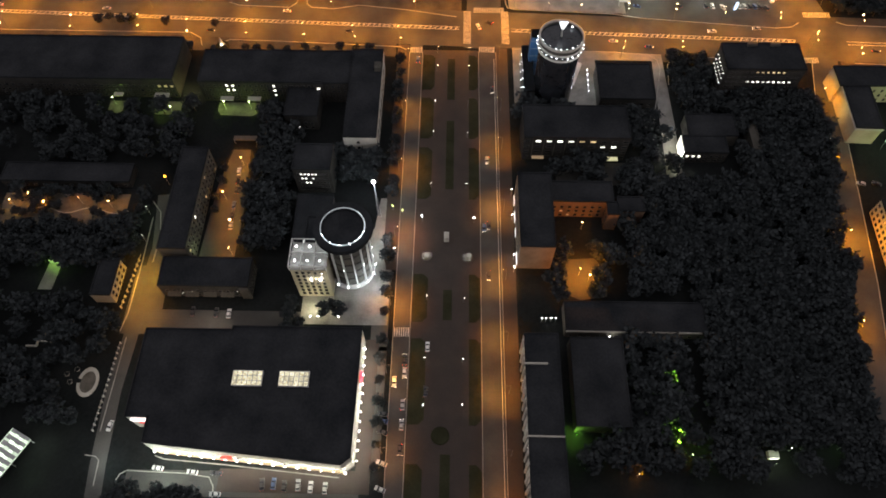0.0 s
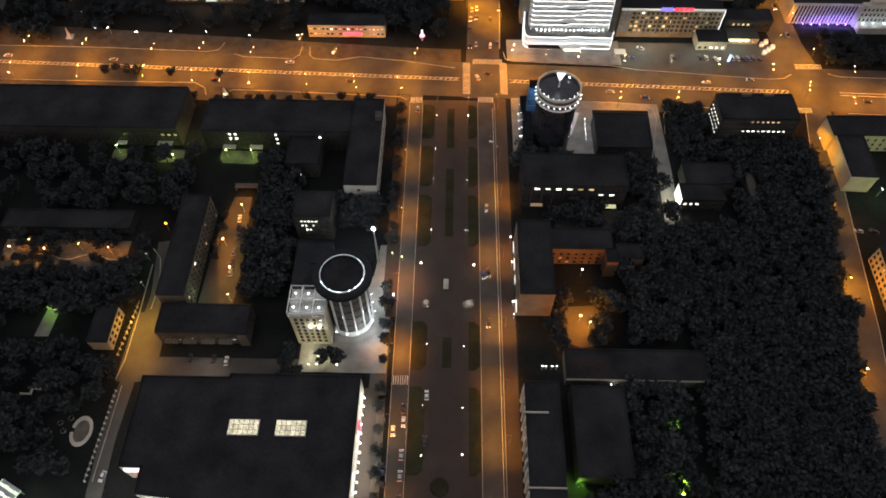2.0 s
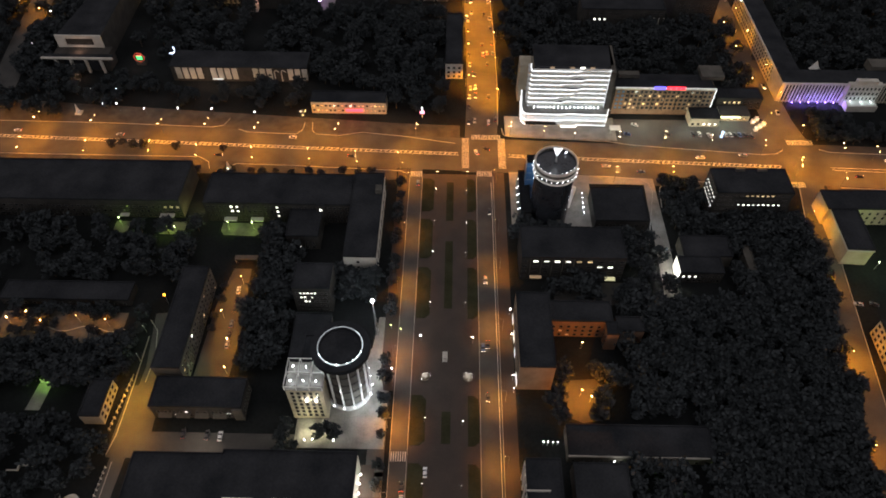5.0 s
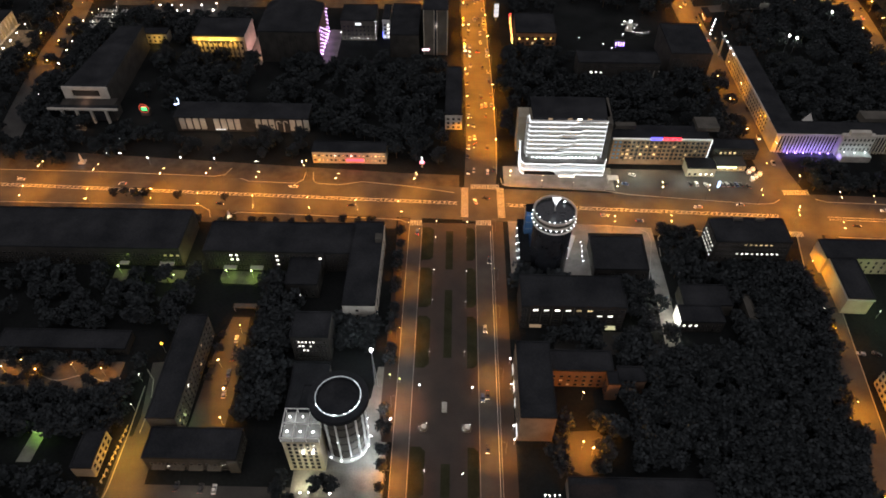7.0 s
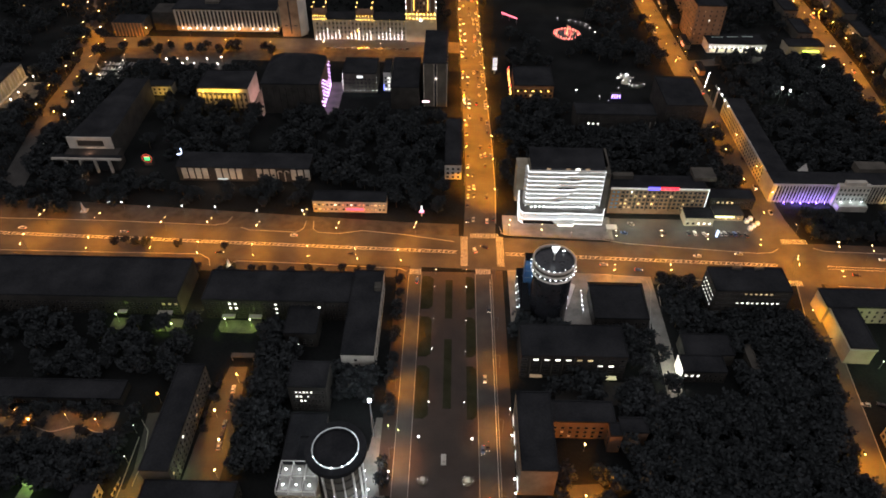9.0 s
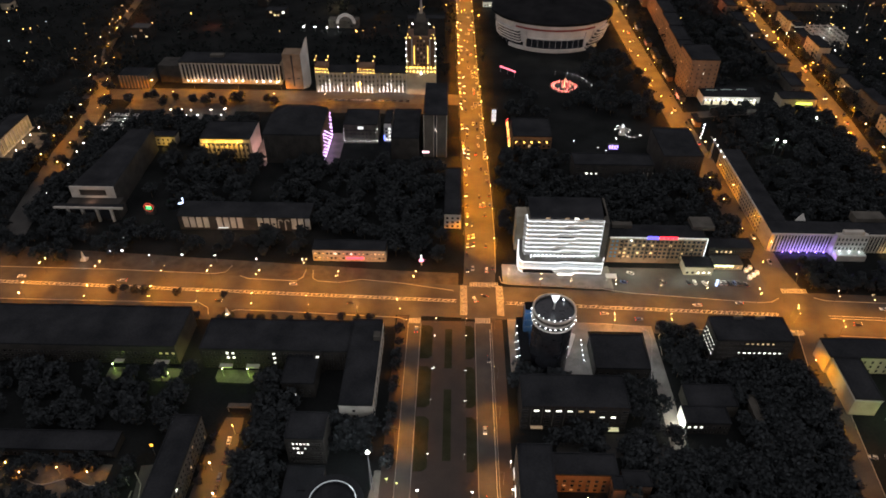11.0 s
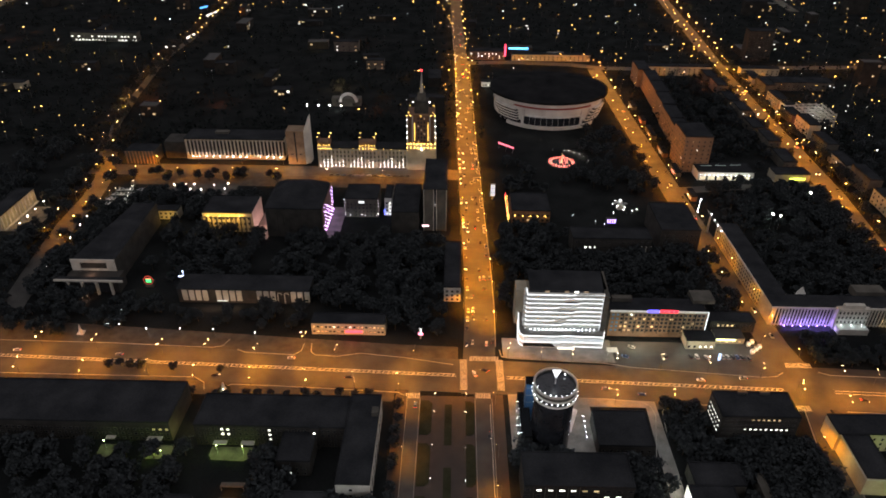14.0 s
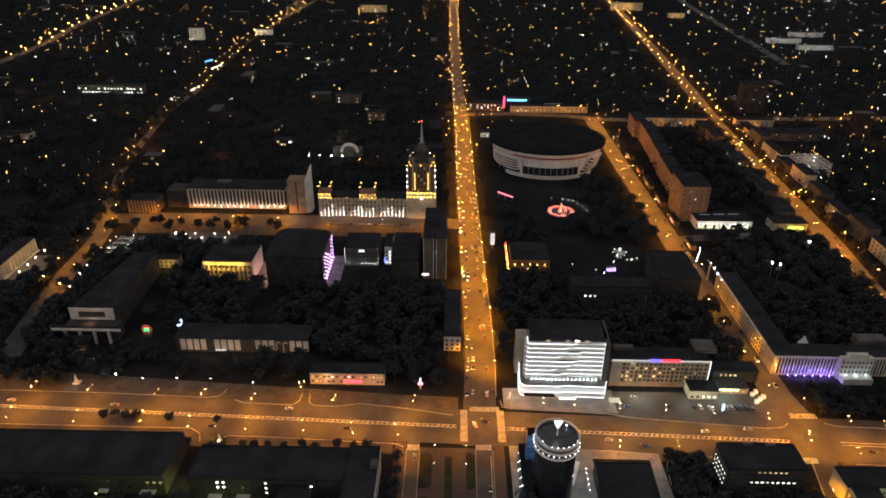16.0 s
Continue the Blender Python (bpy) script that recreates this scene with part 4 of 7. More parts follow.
for k in range(17):
    part("terrace_lamp", Shape().ball(51 + k * 2.5, 343.5 + (.3 if k > 8 else 0), 9.8, .41), bulb_cool, office)
part("entrance_roof", Shape().prism([(66, 334.5), (76, 334.5), (82, 338), (64, 338)], 3, 3.6), white_wall, office)
part("entrance_glass", Shape().box(68, 336, .2, 78, 337.4, 2.9), lit_white, office)
for x, w in ((48, 900), (60, 900), (72, 1100), (84, 900), (95, 700)):
    light(x, 331.5, 5, .3 * w, COOL, .6)
light(39, 338, 5, 1400, COOL, .6)
for x, y, w in ((119, 337, 3800), (146, 333, 3200), (171, 341, 4200), (107, 328, 2600)):
    light(x, y, 8, w, (.86, 1, .82), .5)
# fill lights hung in the air to brighten the bands; no lamps here
for x, z in product((54, 72, 88), (16, 28)):
    light(x, 339, z, 190, COOL, .6)

hotel = thing("hotel", "long brown hotel front under a blue and red roof sign", "hotel")
part("wall", Shape().box(101, 350.5, 0, 163, 366, 19.5), tan_tile, hotel)
part("roof", Shape().box(101.3, 351, 19.5, 162.7, 365.7, 19.8), dark_roof, hotel)
part("parapet", Shape().box(100.6, 350, 19.4, 163.4, 350.9, 20.6), white_wall, hotel)
part("parapet_line", Shape().box(101, 349.9, 20.6, 163, 350.2, 20.8), led_faint, hotel, "white light line on the parapet")
part("corner_line", Shape().box(163, 349.8, 3, 163.3, 350.2, 20.6), led_soft, hotel, "white light line on the corner")
part("side_wall", Shape().box(98.9, 349, 0, 101, 367, 21), concrete, hotel)
part("roof_hut", Shape().box(104, 361, 19.8, 117, 365, 22.5), plaster, hotel)
part("roof_hut", Shape().box(156, 360, 19.8, 170, 372, 22.5), plaster, hotel)
part("sign", Shape().box(124.5, 349.2, 20.2, 131.5, 349.7, 22.2), glow("blue_sign_glow", (.12, .1, 1), 2.4), hotel, "blue glowing roof sign")
for k in range(4):
    part("sign", Shape().box(132.4 + k * 2.9, 349.2, 20.2, 134.9 + k * 2.9, 349.7, 22.2), glow("red_roof_sign", (1, .03, .06), 2.4), hotel, "red glowing roof sign")
rnd = random.Random(12)
for j, i in product(range(5), range(21)):
    warm = rnd.random() < (.26 if 3 <= i <= 9 else .09) and j < 4
    m = (lit_warm if j % 2 else lit_dim) if warm else (blue_panel if i < 2 else dark_glass)
    part("window", pane(1.9, 1.9, m), (), hotel, at=(103.4 + i * 2.86, 350.5, 4.2 + j * 3.05))
for k in range(7):
    part("pier", Shape().box(110 + k * 7.6, 350.1, 3, 110.4 + k * 7.6, 350.5, 19.4), concrete, hotel)
for x in (108, 122, 136, 150):
    light(x, 342, 5, 1500, (1, .55, .2), .5)
block("hotel_entry", "low cream entry block in front of the hotel", 149, 339, 167, 349, 6.5, cream, faces="s", step=3.5, lit=.8, kinds=(lit_white,), storey=4, seed=2)
light(156, 335, 5, 900, (1, .92, .62), .5)
kiosk = thing("lit_cafe", "cafe pavilion with a bright greenish light band", "cafe", 178, 346)
part("wall", Shape().box(-8.5, -1, 0, 10, 9, 4), cream, kiosk)
part("light_band", Shape().box(-8.3, -1.5, 2.6, 4, -1, 3.6), glow("cafe_band", (.95, 1, .5), 2.2), kiosk, "bright greenish light band")
part("roof", Shape().box(-8.7, -1.2, 4, 10.2, 9.2, 4.3), tin_roof, kiosk)
for k in range(4):
    part("window", pane(2, 1.4, lit_warm), (), kiosk, at=(-5 + k * 4, 8.6 - 9.6, 1))
market = thing("market_stalls", "row of small brightly lit stalls", "market stall", 192, 340)
for k in range(5):
    st = part("stall", Shape().box(-3 + (k % 3) * 3, -5 + k * 2.4, 0, -.8 + (k % 3) * 3, -3 + k * 2.4, 2.6), white_wall, market)
    part("lamp_panel", Shape().box(-2.8 + (k % 3) * 3, -5.1 + k * 2.4, 1.2, -1 + (k % 3) * 3, -5 + k * 2.4, 2.4), glow("stall_glow", (1, .93, .75), 1.1), st)
for x, y, w in ((172, 333, 700), (182, 333, 700), (190, 336, 900), (110, 333, 300), (128, 333, 200), (146, 333, 200)):
    light(x, y, 6, w, (1, .88, .68), .5)
cy = thing("column_lamp", "glowing blue-white advertising column", "column", 167, 329)
part("column", Shape().cone(0, 0, 0, 4.5, .7, .7, 12), glow("blue_column", (.5, .65, 1), 2.2), cy)
block("shop_row", "dark shop row with three warm windows", 169, 357, 198, 368, 8, concrete, faces="s", step=3, only=lambda i, j, n: lit_warm if j == 1 and 1 <= i <= 4 else None)
bc = thing("booth", "small pale steel booth frame", "booth", 101.5, 333)
for x, y in product((-3, 3), (-2, 2)):
    part("post", Shape().box(x - .12, y - .12, 0, x + .12, y + .12, 2.8), frame_white, bc)
part("roof", Shape().box(-3.3, -2.3, 2.8, 3.3, 2.3, 3), frame_white, bc)

gov = thing("columned_palace", "long pale building with purple-lit pilasters", "public building")
part("wall", Shape().box(211, 366, 0, 292, 381, 14), cream, gov)
part("roof", Shape().box(211.3, 366.3, 14, 291.7, 380.7, 14.3), dark_roof, gov)
part("cornice", Shape().box(210.4, 365.2, 13.4, 292.6, 366, 14.8), stone_light, gov)
for k in range(38):
    x = 213.4 + k * 2.1
    if not 252 < x < 273:
        part("pilaster", Shape().box(x - .35, 365.2, 0, x + .35, 366.0, 13.4), stone_light, gov)
part("portico", Shape().box(252, 362.5, 0, 273, 366, 16), stone_light, gov)
part("attic", Shape().box(256, 363, 16, 269, 366, 18.6), stone_light, gov)
for j, i in product(range(4), range(8)):
    part("window", pane(1.1, 1.9, dark_glass), (), gov, at=(253.8 + i * 2.5, 362.5, 1.2 + j * 3.6))
for k in range(37):
    x = 214.45 + k * 2.1
    if not 251 < x < 273.5:
        part("window_strip", Shape().box(x - .62, 365.7, 1.2, x + .62, 366.05, 12.9), dark_glass, gov)
for k in range(6):
    x = 221 + k * 5.4
    part("uplight", Shape().ball(x, 363.8, 1.0, .40), bulb_purple, gov)
    light(x, 362.6, 1.6, 2000, (.3, .17, 1.0), .4)
    # cool fill light without a lamp, added so the pilasters show
    light(x + 2.7, 360, 3, 130, COOL, .4)
for x in (256, 262.5, 269):
    part("uplight", Shape().ball(x, 360.6, 4.7, .33), bulb_cool, gov)
    light(x, 359.5, 5.2, 210, (.65, .9, 1), .4)
light(288, 362.5, 2, 500, WARM, .4)
part("porch", Shape().box(253, 356, 0, 272, 362.4, 4.2), stone_light, gov)
part("pyramid", Shape().add([(232, 381.2, 14.3), (239, 381.2, 14.3), (239, 382, 14.3), (232, 382, 14.3), (235.5, 381.6, 20.5)], [(0, 1, 4), (1, 2, 4), (2, 3, 4), (3, 0, 4), (3, 2, 1, 0)]), white_wall, gov, "small pale roof pyramid")
part("west_wing", Shape().box(211, 381, 0, 226, 478, 14), cream, gov)
part("wing_roof", Shape().box(211.3, 381, 14, 225.7, 477.7, 14.35), dark_roof, gov)
part("wing_cornice", Shape().box(210.3, 381, 13.2, 211, 478, 14.7), stone_light, gov)
part("roof_hut", Shape().box(272, 381, 12, 292, 390, 17), plaster, gov)
windows(gov, (211, 477), (211, 383), 1.6, 4, 3.4, 3.2, 1.4, 1.8)
lit = thing("light_garland", "garland of white lights on a stepped roof edge", "light garland", 206, 490)
for k in range(4):
    part("bulb", Shape().ball(3.5 + .3 * k, -25 + k * 9, 14.5, .5), bulb_cool, lit)
    part("strut", Shape().beam((3.4, -27 + k * 9, 14), (3.8, -18 + k * 9, 14), .25), frame_white, lit)
for k in range(5):
    part("bulb", Shape().ball(-6 + k * 2.4, 6 + k * 5.5, 14.5, .5), bulb_cool, lit)
part("mast", Shape().box(2, -2, 0, 3, -1, 14), steel, lit)
light(206, 495, 13, 500, COOL, .5)

colon = thing("long_gallery", "long low gallery with pale vertical panels", "gallery")
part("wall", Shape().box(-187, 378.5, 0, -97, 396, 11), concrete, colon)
part("roof", Shape().box(-187.5, 378, 11, -96.5, 396.5, 11.5), dark_roof, colon)
for k in range(19):
    x = -183.6 + k * 4.65
    if k in (4, 9, 10):
        continue
    if k in (14, 15):
        part("arch_frame", Shape().ring(x + 1.6, 0, 0, .5, 1.2, 1.7, 12, 0, 0, 180), stone_light, colon, at=pose(0, 378.2, 8, 90, 0, 0))
        part("arch_post", Shape().box(x, 377.7, 1, x + .6, 378.3, 8), stone_light, colon)
        continue
    part("panel", Shape().box(x, 377.8, 2.2, x + 3.4, 378.5, 10.4), stone_light, colon, "pale vertical stone panel")
part("porch_light", Shape().box(-160, 376.8, 2.4, -153, 377.4, 3.0), glow("porch_strip", COOL, .7), colon, "cool light strip over the door")
for x in (-176, -162, -148, -134, -120, -104):
    light(x, 371.5, 4, 1050, (1, .58, .33), .5)
shop = block("red_shop", "low white shop with red neon and lit windows", -89.5, 346.5, -42, 357, 9, cream, faces="s", step=2.6, floors=2, storey=3.6, w=1.6, wh=1.4, z0=1.8, seed=9, lit=.45, kinds=(lit_warm, lit_white, lit_dim))
part("neon_sign", Shape().box(-2, -6, 2.2, 9, -5.5, 3.6), glow("red_neon", (1, .06, .12), 3), shop, "red neon sign")
light(-62, 341, 4, 1300, (1, .1, .08), .4)
light(-78, 342, 5, 1500, (1, .55, .3), .4)
light(-48, 342, 5, 1500, (1, .55, .3), .4)
mn = thing("monument", "white sail-shaped monument lit from below", "monument", -238.5, 343)
part("plinth", Shape().box(-2, -2, 0, 2, 2, .8), stone_light, mn)
part("sail", Shape().cone(0, 0, .8, 7, 1.3, .2, 5), stone_light, mn)
light(-238, 338, 2, 260, COOL, .4)
gt = thing("gate_statue", "pale floodlit statue at the square's edge", "monument", -131, 292.7)
part("plinth", Shape().box(-1.2, -1.2, 0, 1.2, 1.2, 2), stone_light, gt)
part("figure", Shape().cone(0, 0, 2, 4.4, 1.0, .8, 10).cone(0, 0, 4.4, 6.4, .8, .35, 10), stone_light, gt)
part("hedge_ring", Shape().ring(0, 0, 0, .8, 2.6, 3.8, 24), lawn, gt, "low clipped hedge ring")
light(-131, 291.5, 2.5, 300, (.95, 1, .7), .3)
rp = thing("red_pylon", "pink and white lit advertising pylon", "pylon", -19, 344)
part("mast", Shape().box(-.3, -.3, 0, .3, .3, 8), frame_white, rp)
part("sign", Shape().box(-1.5, -.4, 3, 1.5, .4, 4.6), glow("pink_sign", (1, .3, .45), 2.5), rp)
part("sign", Shape().box(-.5, -.4, 4.8, .5, .4, 8), led_soft, rp)

th = thing("theatre", "theatre with a wide pale portal and stepped hall", "theatre")
part("portal_beam", Shape().box(-275, 385, 10.7, -227, 386.2, 12), stone_light, th)
part("portal_roof", Shape().box(-274, 386.2, 10.9, -228, 390, 11.8), dark_roof, th)
for x in (-266, -256, -246, -236):
    part("portal_post", Shape().prism([(x - .7, 385.3), (x + .7, 385.3), (x + .7, 387), (x - .7, 387)], 0, 10.7), stone_light, th)
part("foyer", Shape().box(-269, 388, 0, -232, 400, 11), concrete, th)
part("foyer_glass", Shape().box(-262, 387.6, .5, -238, 388, 9), dark_glass, th)
part("hall", Shape().prism([(-268, 400), (-237, 400), (-240, 486), (-258, 486)], 0, 19), concrete, th)
part("hall_roof", Shape().prism([(-267.5, 400.5), (-237.5, 400.5), (-240.5, 485.5), (-257.5, 485.5)], 19, 19.4), dark_roof, th)
for x0, x1, z0, z1 in ((-268, -237, 17.6, 20), (-268, -262, 11, 17.6), (-243, -237, 11, 17.6), (-262, -243, 11, 12.4)):
    part("portal_frame", Shape().box(x0, 398.9, z0, x1, 399.9, z1), stone_light, th)
light(-252, 377, 3, 1300, (1, .55, .34), .5)
light(-252, 393, 13.5, 800, (1, .55, .36), .5)
sg = thing("green_sign", "green lit display inside a red neon ring on a booth", "sign", -214, 395)
part("booth", Shape().box(-3, 0, 0, 3, 4, 4.6), plaster, sg)
part("display", Shape().box(-1.5, -.4, 4.8, 2.1, 0, 7.2), glow("green_display", (.1, 1, .25), 1.6), sg)
part("red_bar", Shape().box(-1.5, -.4, 7.5, 2.1, 0, 8.1), glow("red_bar", (1, .15, .1), 1.6), sg)
part("red_ring", Shape().ring(0, 0, 0, .3, 3.2, 3.5, 24), glow("red_ring_glow", (1, .12, .06), .6), sg, at=pose(.2, .1, 6.3, 90, 0, 0))
part("mast", Shape().box(-.2, .2, 4.6, .2, .5, 6), steel, sg)
light(-215, 390, 4, 160, (1, .5, .45), .4)
ns = thing("crescent_sign", "blue-white crescent neon over a dark door", "sign", -195, 404)
part("crescent", Shape().ring(0, 0, 0, .4, 2.6, 3.4, 16, 0, -110, 40), glow("crescent_glow", (.6, .7, 1), 4), ns, at=pose(0, 0, 7, 90, 0, 0))
part("pole", Shape().box(-.15, .3, 0, .15, .6, 7), steel, ns)

yb = block("arcade_house", "arcaded house in golden light with a pink-lit end wall", -200, 475.5, -160, 505, 17, cream, faces="s", step=3.4, w=1.8, wh=2.4, storey=5, floors=3)
for k in range(11):
    part("arcade_post", Shape().box(-19.8 + k * 3.85, -18.8, 0, -18.9 + k * 3.85, -18, 15.5), plaster, yb)
for k in range(10):
    part("arch", Shape().ring(0, 0, 0, .5, 1.4, 2.0, 10, 0, 0, 180), plaster, yb, at=pose(-17.4 + k * 3.85, -18, 13.4, 90, 0, 0))
part("end_wall", Shape().box(20, -14, 0, 20.3, 14, 17.4), white_wall, yb, "pale end wall in pinkish light")
for x in (-195, -186, -179, -170):
    light(x, 473.6, 13.8, 3300, (1, .55, .09), .3)
    part("cornice_lamp", Shape().ball(x + 180, -15.6, 14.6, .26), bulb_gold, yb)
setting("square_paving", Shape().box(-296, 558, 0, -24, 603, .018), worn_verge, "worn paved square before the university in orange light", "square")
setting("alley", Shape().box(-159.5, 464, 0, -147.2, 512, .05), paving, "pale paved alley between the houses in pinkish light", "alley")
for y, w in ((474, 1900), (486, 1700), (500, 900)):
    light(-152.5, y, 5, w, (1, .46, .4), .4)
pb = thing("culture_house", "large dark hall with a violet-lit flank", "hall")
part("wall", Shape().box(-147, 469, 0, -103, 516, 25), concrete, pb)
part("roof", Shape().prism([(-147.5, 468.5), (-102.5, 468.5), (-102.5, 512), (-105, 516.5), (-145, 516.5), (-147.5, 512)], 25, 26), dark_roof, pb)
v = [(-146, 488, 26), (-104, 488, 26), (-104, 516, 26), (-146, 516, 26), (-134, 500, 33), (-116, 500, 33), (-116, 506, 33), (-134, 506, 33)]
part("stage_roof", Shape().add(v, [(0, 1, 5, 4), (1, 2, 6, 5), (2, 3, 7, 6), (3, 0, 4, 7), (4, 5, 6, 7)]), dark_roof, pb, "dark hipped stage roof")
for k in range(9):
    part("pilaster", Shape().box(-144 + k * 4.8, 468.2, 4, -142.8 + k * 4.8, 469, 22), concrete, pb)
part("east_screen", Shape().box(-102.9, 470, 0, -102.2, 515, 25), brick_red, pb, "pale flank wall in violet light")
for i, j in product(range(9), range(7)):
    if j < 3 + (i * 5) % 6:
        part("flank_bulb", Shape().ball(-101.7, 472 + i * 5.1, 2.5 + j * 3.3, .34 if j else .55), bulb_pink, pb)
setting("side_yard", Shape().box(-102, 468, 0, -91, 520, .04), paving, "paved side yard in violet light", "yard")
for y in (474, 486, 498, 510):
    light(-98, y, 4, 210, PINK, .5)
wh = block("white_house", "white house outlined with small lamps", -90, 503.5, -62.5, 530, 17, plaster, faces="s", step=3.2, lit=0)
for k in range(9):
    part("edge_lamp", Shape().ball(-13.5 + k * 3.4, -14, 2.5, .17), bulb_white, wh)
for k in range(5):
    part("edge_lamp", Shape().ball(-13.9, -13.8 + k * .2, 4 + k * 3, .16), bulb_white, wh)
    part("edge_lamp", Shape().ball(13.9, -13.8 + k * .2, 4 + k * 3, .16), bulb_white, wh)
part("balcony_sign", Shape().box(-2, -14, 13.5, 2.5, -13.4, 15), led_soft, wh)
for x in (-85, -76, -67):
    light(x, 499, 3, 130, COOL, .4)
sh = block("corner_shop", "narrow house with a blue and white shopfront", -57, 506.5, -51, 530, 17, white_wall, faces="s", step=2.6, lit=.6, kinds=(lit_white,))
part("blue_tube", Shape().box(-3.2, -12.2, 1, -2.95, -11.9, 6), bulb_blue, sh)
part("blue_tube", Shape().box(2.6, -12.2, 1, 2.85, -11.9, 6), bulb_blue, sh)
light(-54, 502, 5, 180, (.75, .8, 1), .4)
block("dark_block", "dark windowless block between the houses", -49, 478, -27, 528, 19, concrete)
tall = thing("apartment_tower", "tall pale apartment slab with a dark middle groove", "apartment tower")
part("wall", Shape().box(-23.3, 483, 0, -15.2, 541, 37), plaster, tall)
part("wall", Shape().box(-13.2, 483, 0, -5, 541, 37), plaster, tall)
part("groove", Shape().box(-15.2, 484, 0, -13.2, 540, 36.5), dark_glass, tall)
part("roof", Shape().box(-23.6, 482.7, 37, -4.7, 541.3, 37.6), dark_roof, tall)
for x in (-23.3, -15.4, -13.2, -5.4):
    part("rib", Shape().box(x, 482.6, 0, x + .4, 483, 37), stone_light, tall)
# unseen fill light in the air, added to brighten the pale slab
light(-14, 466, 14, 1800, (1, .85, .72), .5)
part("neon", Shape().box(-24.5, 482, 4, -19, 482.4, 5.4), glow("pinkish_neon", (1, .6, .7), 3), tall)
block("street_side_house", "long dark house with a pale end wall at the avenue", -5, 385, 6.5, 445, 12, stone_light, faces="se", step=3.6)

# ---- the square with the fountain and the arena ----
gb = block("cafe_house", "dark low cafe house with golden lamps", 49, 499, 81, 531, 11, brick_red, faces="s", step=4, floors=2, storey=4.6, w=2.2, wh=2.2, seed=3, only=lambda i, j, n: lit_warm if j == 0 and i in (3, 4, 5) else None)
for k in range(5):
    part("wall_lamp", Shape().ball(-13 + k * 6.2, -16.8, 6.5, .49), bulb_gold, gb)
    light(52 + k * 6.2, 497.3 - 1.5, 6, 130, (1, .5, .12), .4)
for y in range(500, 545, 5):
    pc = thing("lit_cypress", "slim clipped tree wound with golden lights", "tree", 46.5, y, group="lit trees")
    part("stem", Shape().cone(0, 0, 0, 6.4, .16, .05, 6), trunk_bark, pc)
    for k in range(7):
        part("bulb", Shape().ball(.5 * math.cos(k * 2.2), .5 * math.sin(k * 2.2), .8 + k * .85, .30), bulb_gold if (y // 5) % 3 else bulb_red, pc)
sc = thing("video_screen", "tall white glowing street screen", "screen", 35, 540)
part("post", Shape().box(-.4, -.3, 0, .4, .3, 3), steel, sc)
part("panel", Shape().box(-2, -.3, 3, 2, .3, 15), steel, sc)
for z in (3.4, 7.2, 11):
    part("face", Shape().box(-1.8, -.45, z, 1.8, -.3, z + 3.2), glow("screen_glow", (.93, .96, 1), .8), sc)
rt = thing("red_text_sign", "long low red glowing sign bar", "sign", 53, 648, 0, -43)
part("bar", Shape().box(-10, -.3, 5, 10, .3, 6.4), glow("red_text_glow", (1, .18, .25), 2.2), rt)
for x in (-9, 0, 9):
    part("post", Shape().box(x - .15, .3, 0, x + .15, .6, 6), steel, rt)
ft = thing("fountain", "round fountain with a ring of red lit jets", "fountain", 106.3, 619.5)
part("basin", Shape().ring(0, 0, 0, .8, 12.6, 14, 48), plaster, ft)
part("water", Shape().cone(0, 0, 0, .5, 12.6, 12.6, 48), dark_glass, ft)
# the water itself glows, in place of lamps shining into the jets
fj = glow("jet_red_glow", (1, .16, .13), 5, .6)
fw2 = glow("jet_pale_glow", (1, .5, .3), 2.2, .5)
for k in range(44):
    a = k * 2 * math.pi / 44
    r = 12 if k % 2 else 10.4
    part("jet", Shape().cone(r * math.cos(a), r * math.sin(a), .5, 1.7 + (k % 5) * .3, .36, .12, 6), fj if k % 4 else fw2, ft)
for k in range(10):
    a = k * 2 * math.pi / 10
    part("jet", Shape().cone(4 * math.cos(a) + 2, 3.5 * math.sin(a), .5, 2.6 + k % 3, .2, .06, 6), fj if k % 3 else fw2, ft)
part("jet", Shape().cone(0, 0, .5, 10, .6, .12, 6), glow("jet_mid_glow", (1, .5, .25), 2.2), ft)
light(106, 617, 5, 60, (1, .2, .15), .5)
for x, y in ((112, 646), (117, 643), (121.3, 640.6), (125.6, 635.3), (129.1, 628.7), (132.1, 619.5), (101, 650), (137, 514), (146.4, 520), (149, 517), (153, 517), (158.5, 520), (119, 498), (101, 508), (125, 493)):
    pl = thing("square_lamp", "small white lamp of the dark square", "lamp", x, y, group="square lamps")
    part("post", Shape().cone(0, 0, 0, 2.6, .07, .06, 6), steel, pl)
    part("bulb", Shape().ball(0, 0, 2.8, .26), bulb_white, pl)
sp = thing("star_monument", "white star-like monument under floodlights", "monument", 144.5, 527)
part("pedestal", Shape().cone(0, 0, 0, 4, 3, 2, 10), stone_light, sp)
part("head", Shape().ball(0, 0, 7.5, 1.3, tall=1.2), led_soft, sp)
for a in (0, 60, 120, 180, 240, 300):
    part("ray", Shape().beam((0, 0, 6), (6 * math.cos(radians(a)), 6 * math.sin(radians(a)), 4.5), .5), white_wall, sp)
    part("bulb", Shape().ball(6.2 * math.cos(radians(a)), 6.2 * math.sin(radians(a)), 4.6, .26), bulb_white, sp)
light(144, 522, 8, 200, WHITE, .5)
pp = thing("violet_booth", "small violet lit booth", "booth", 132.5, 500)
part("body", Shape().box(-4, 0, 0, 4, 3, 4), plaster, pp)
for k in range(4):
    part("tube", Shape().box(-3.2 + k * 2, -.3, .6, -2.8 + k * 2, 0, 3.6), bulb_purple, pp)
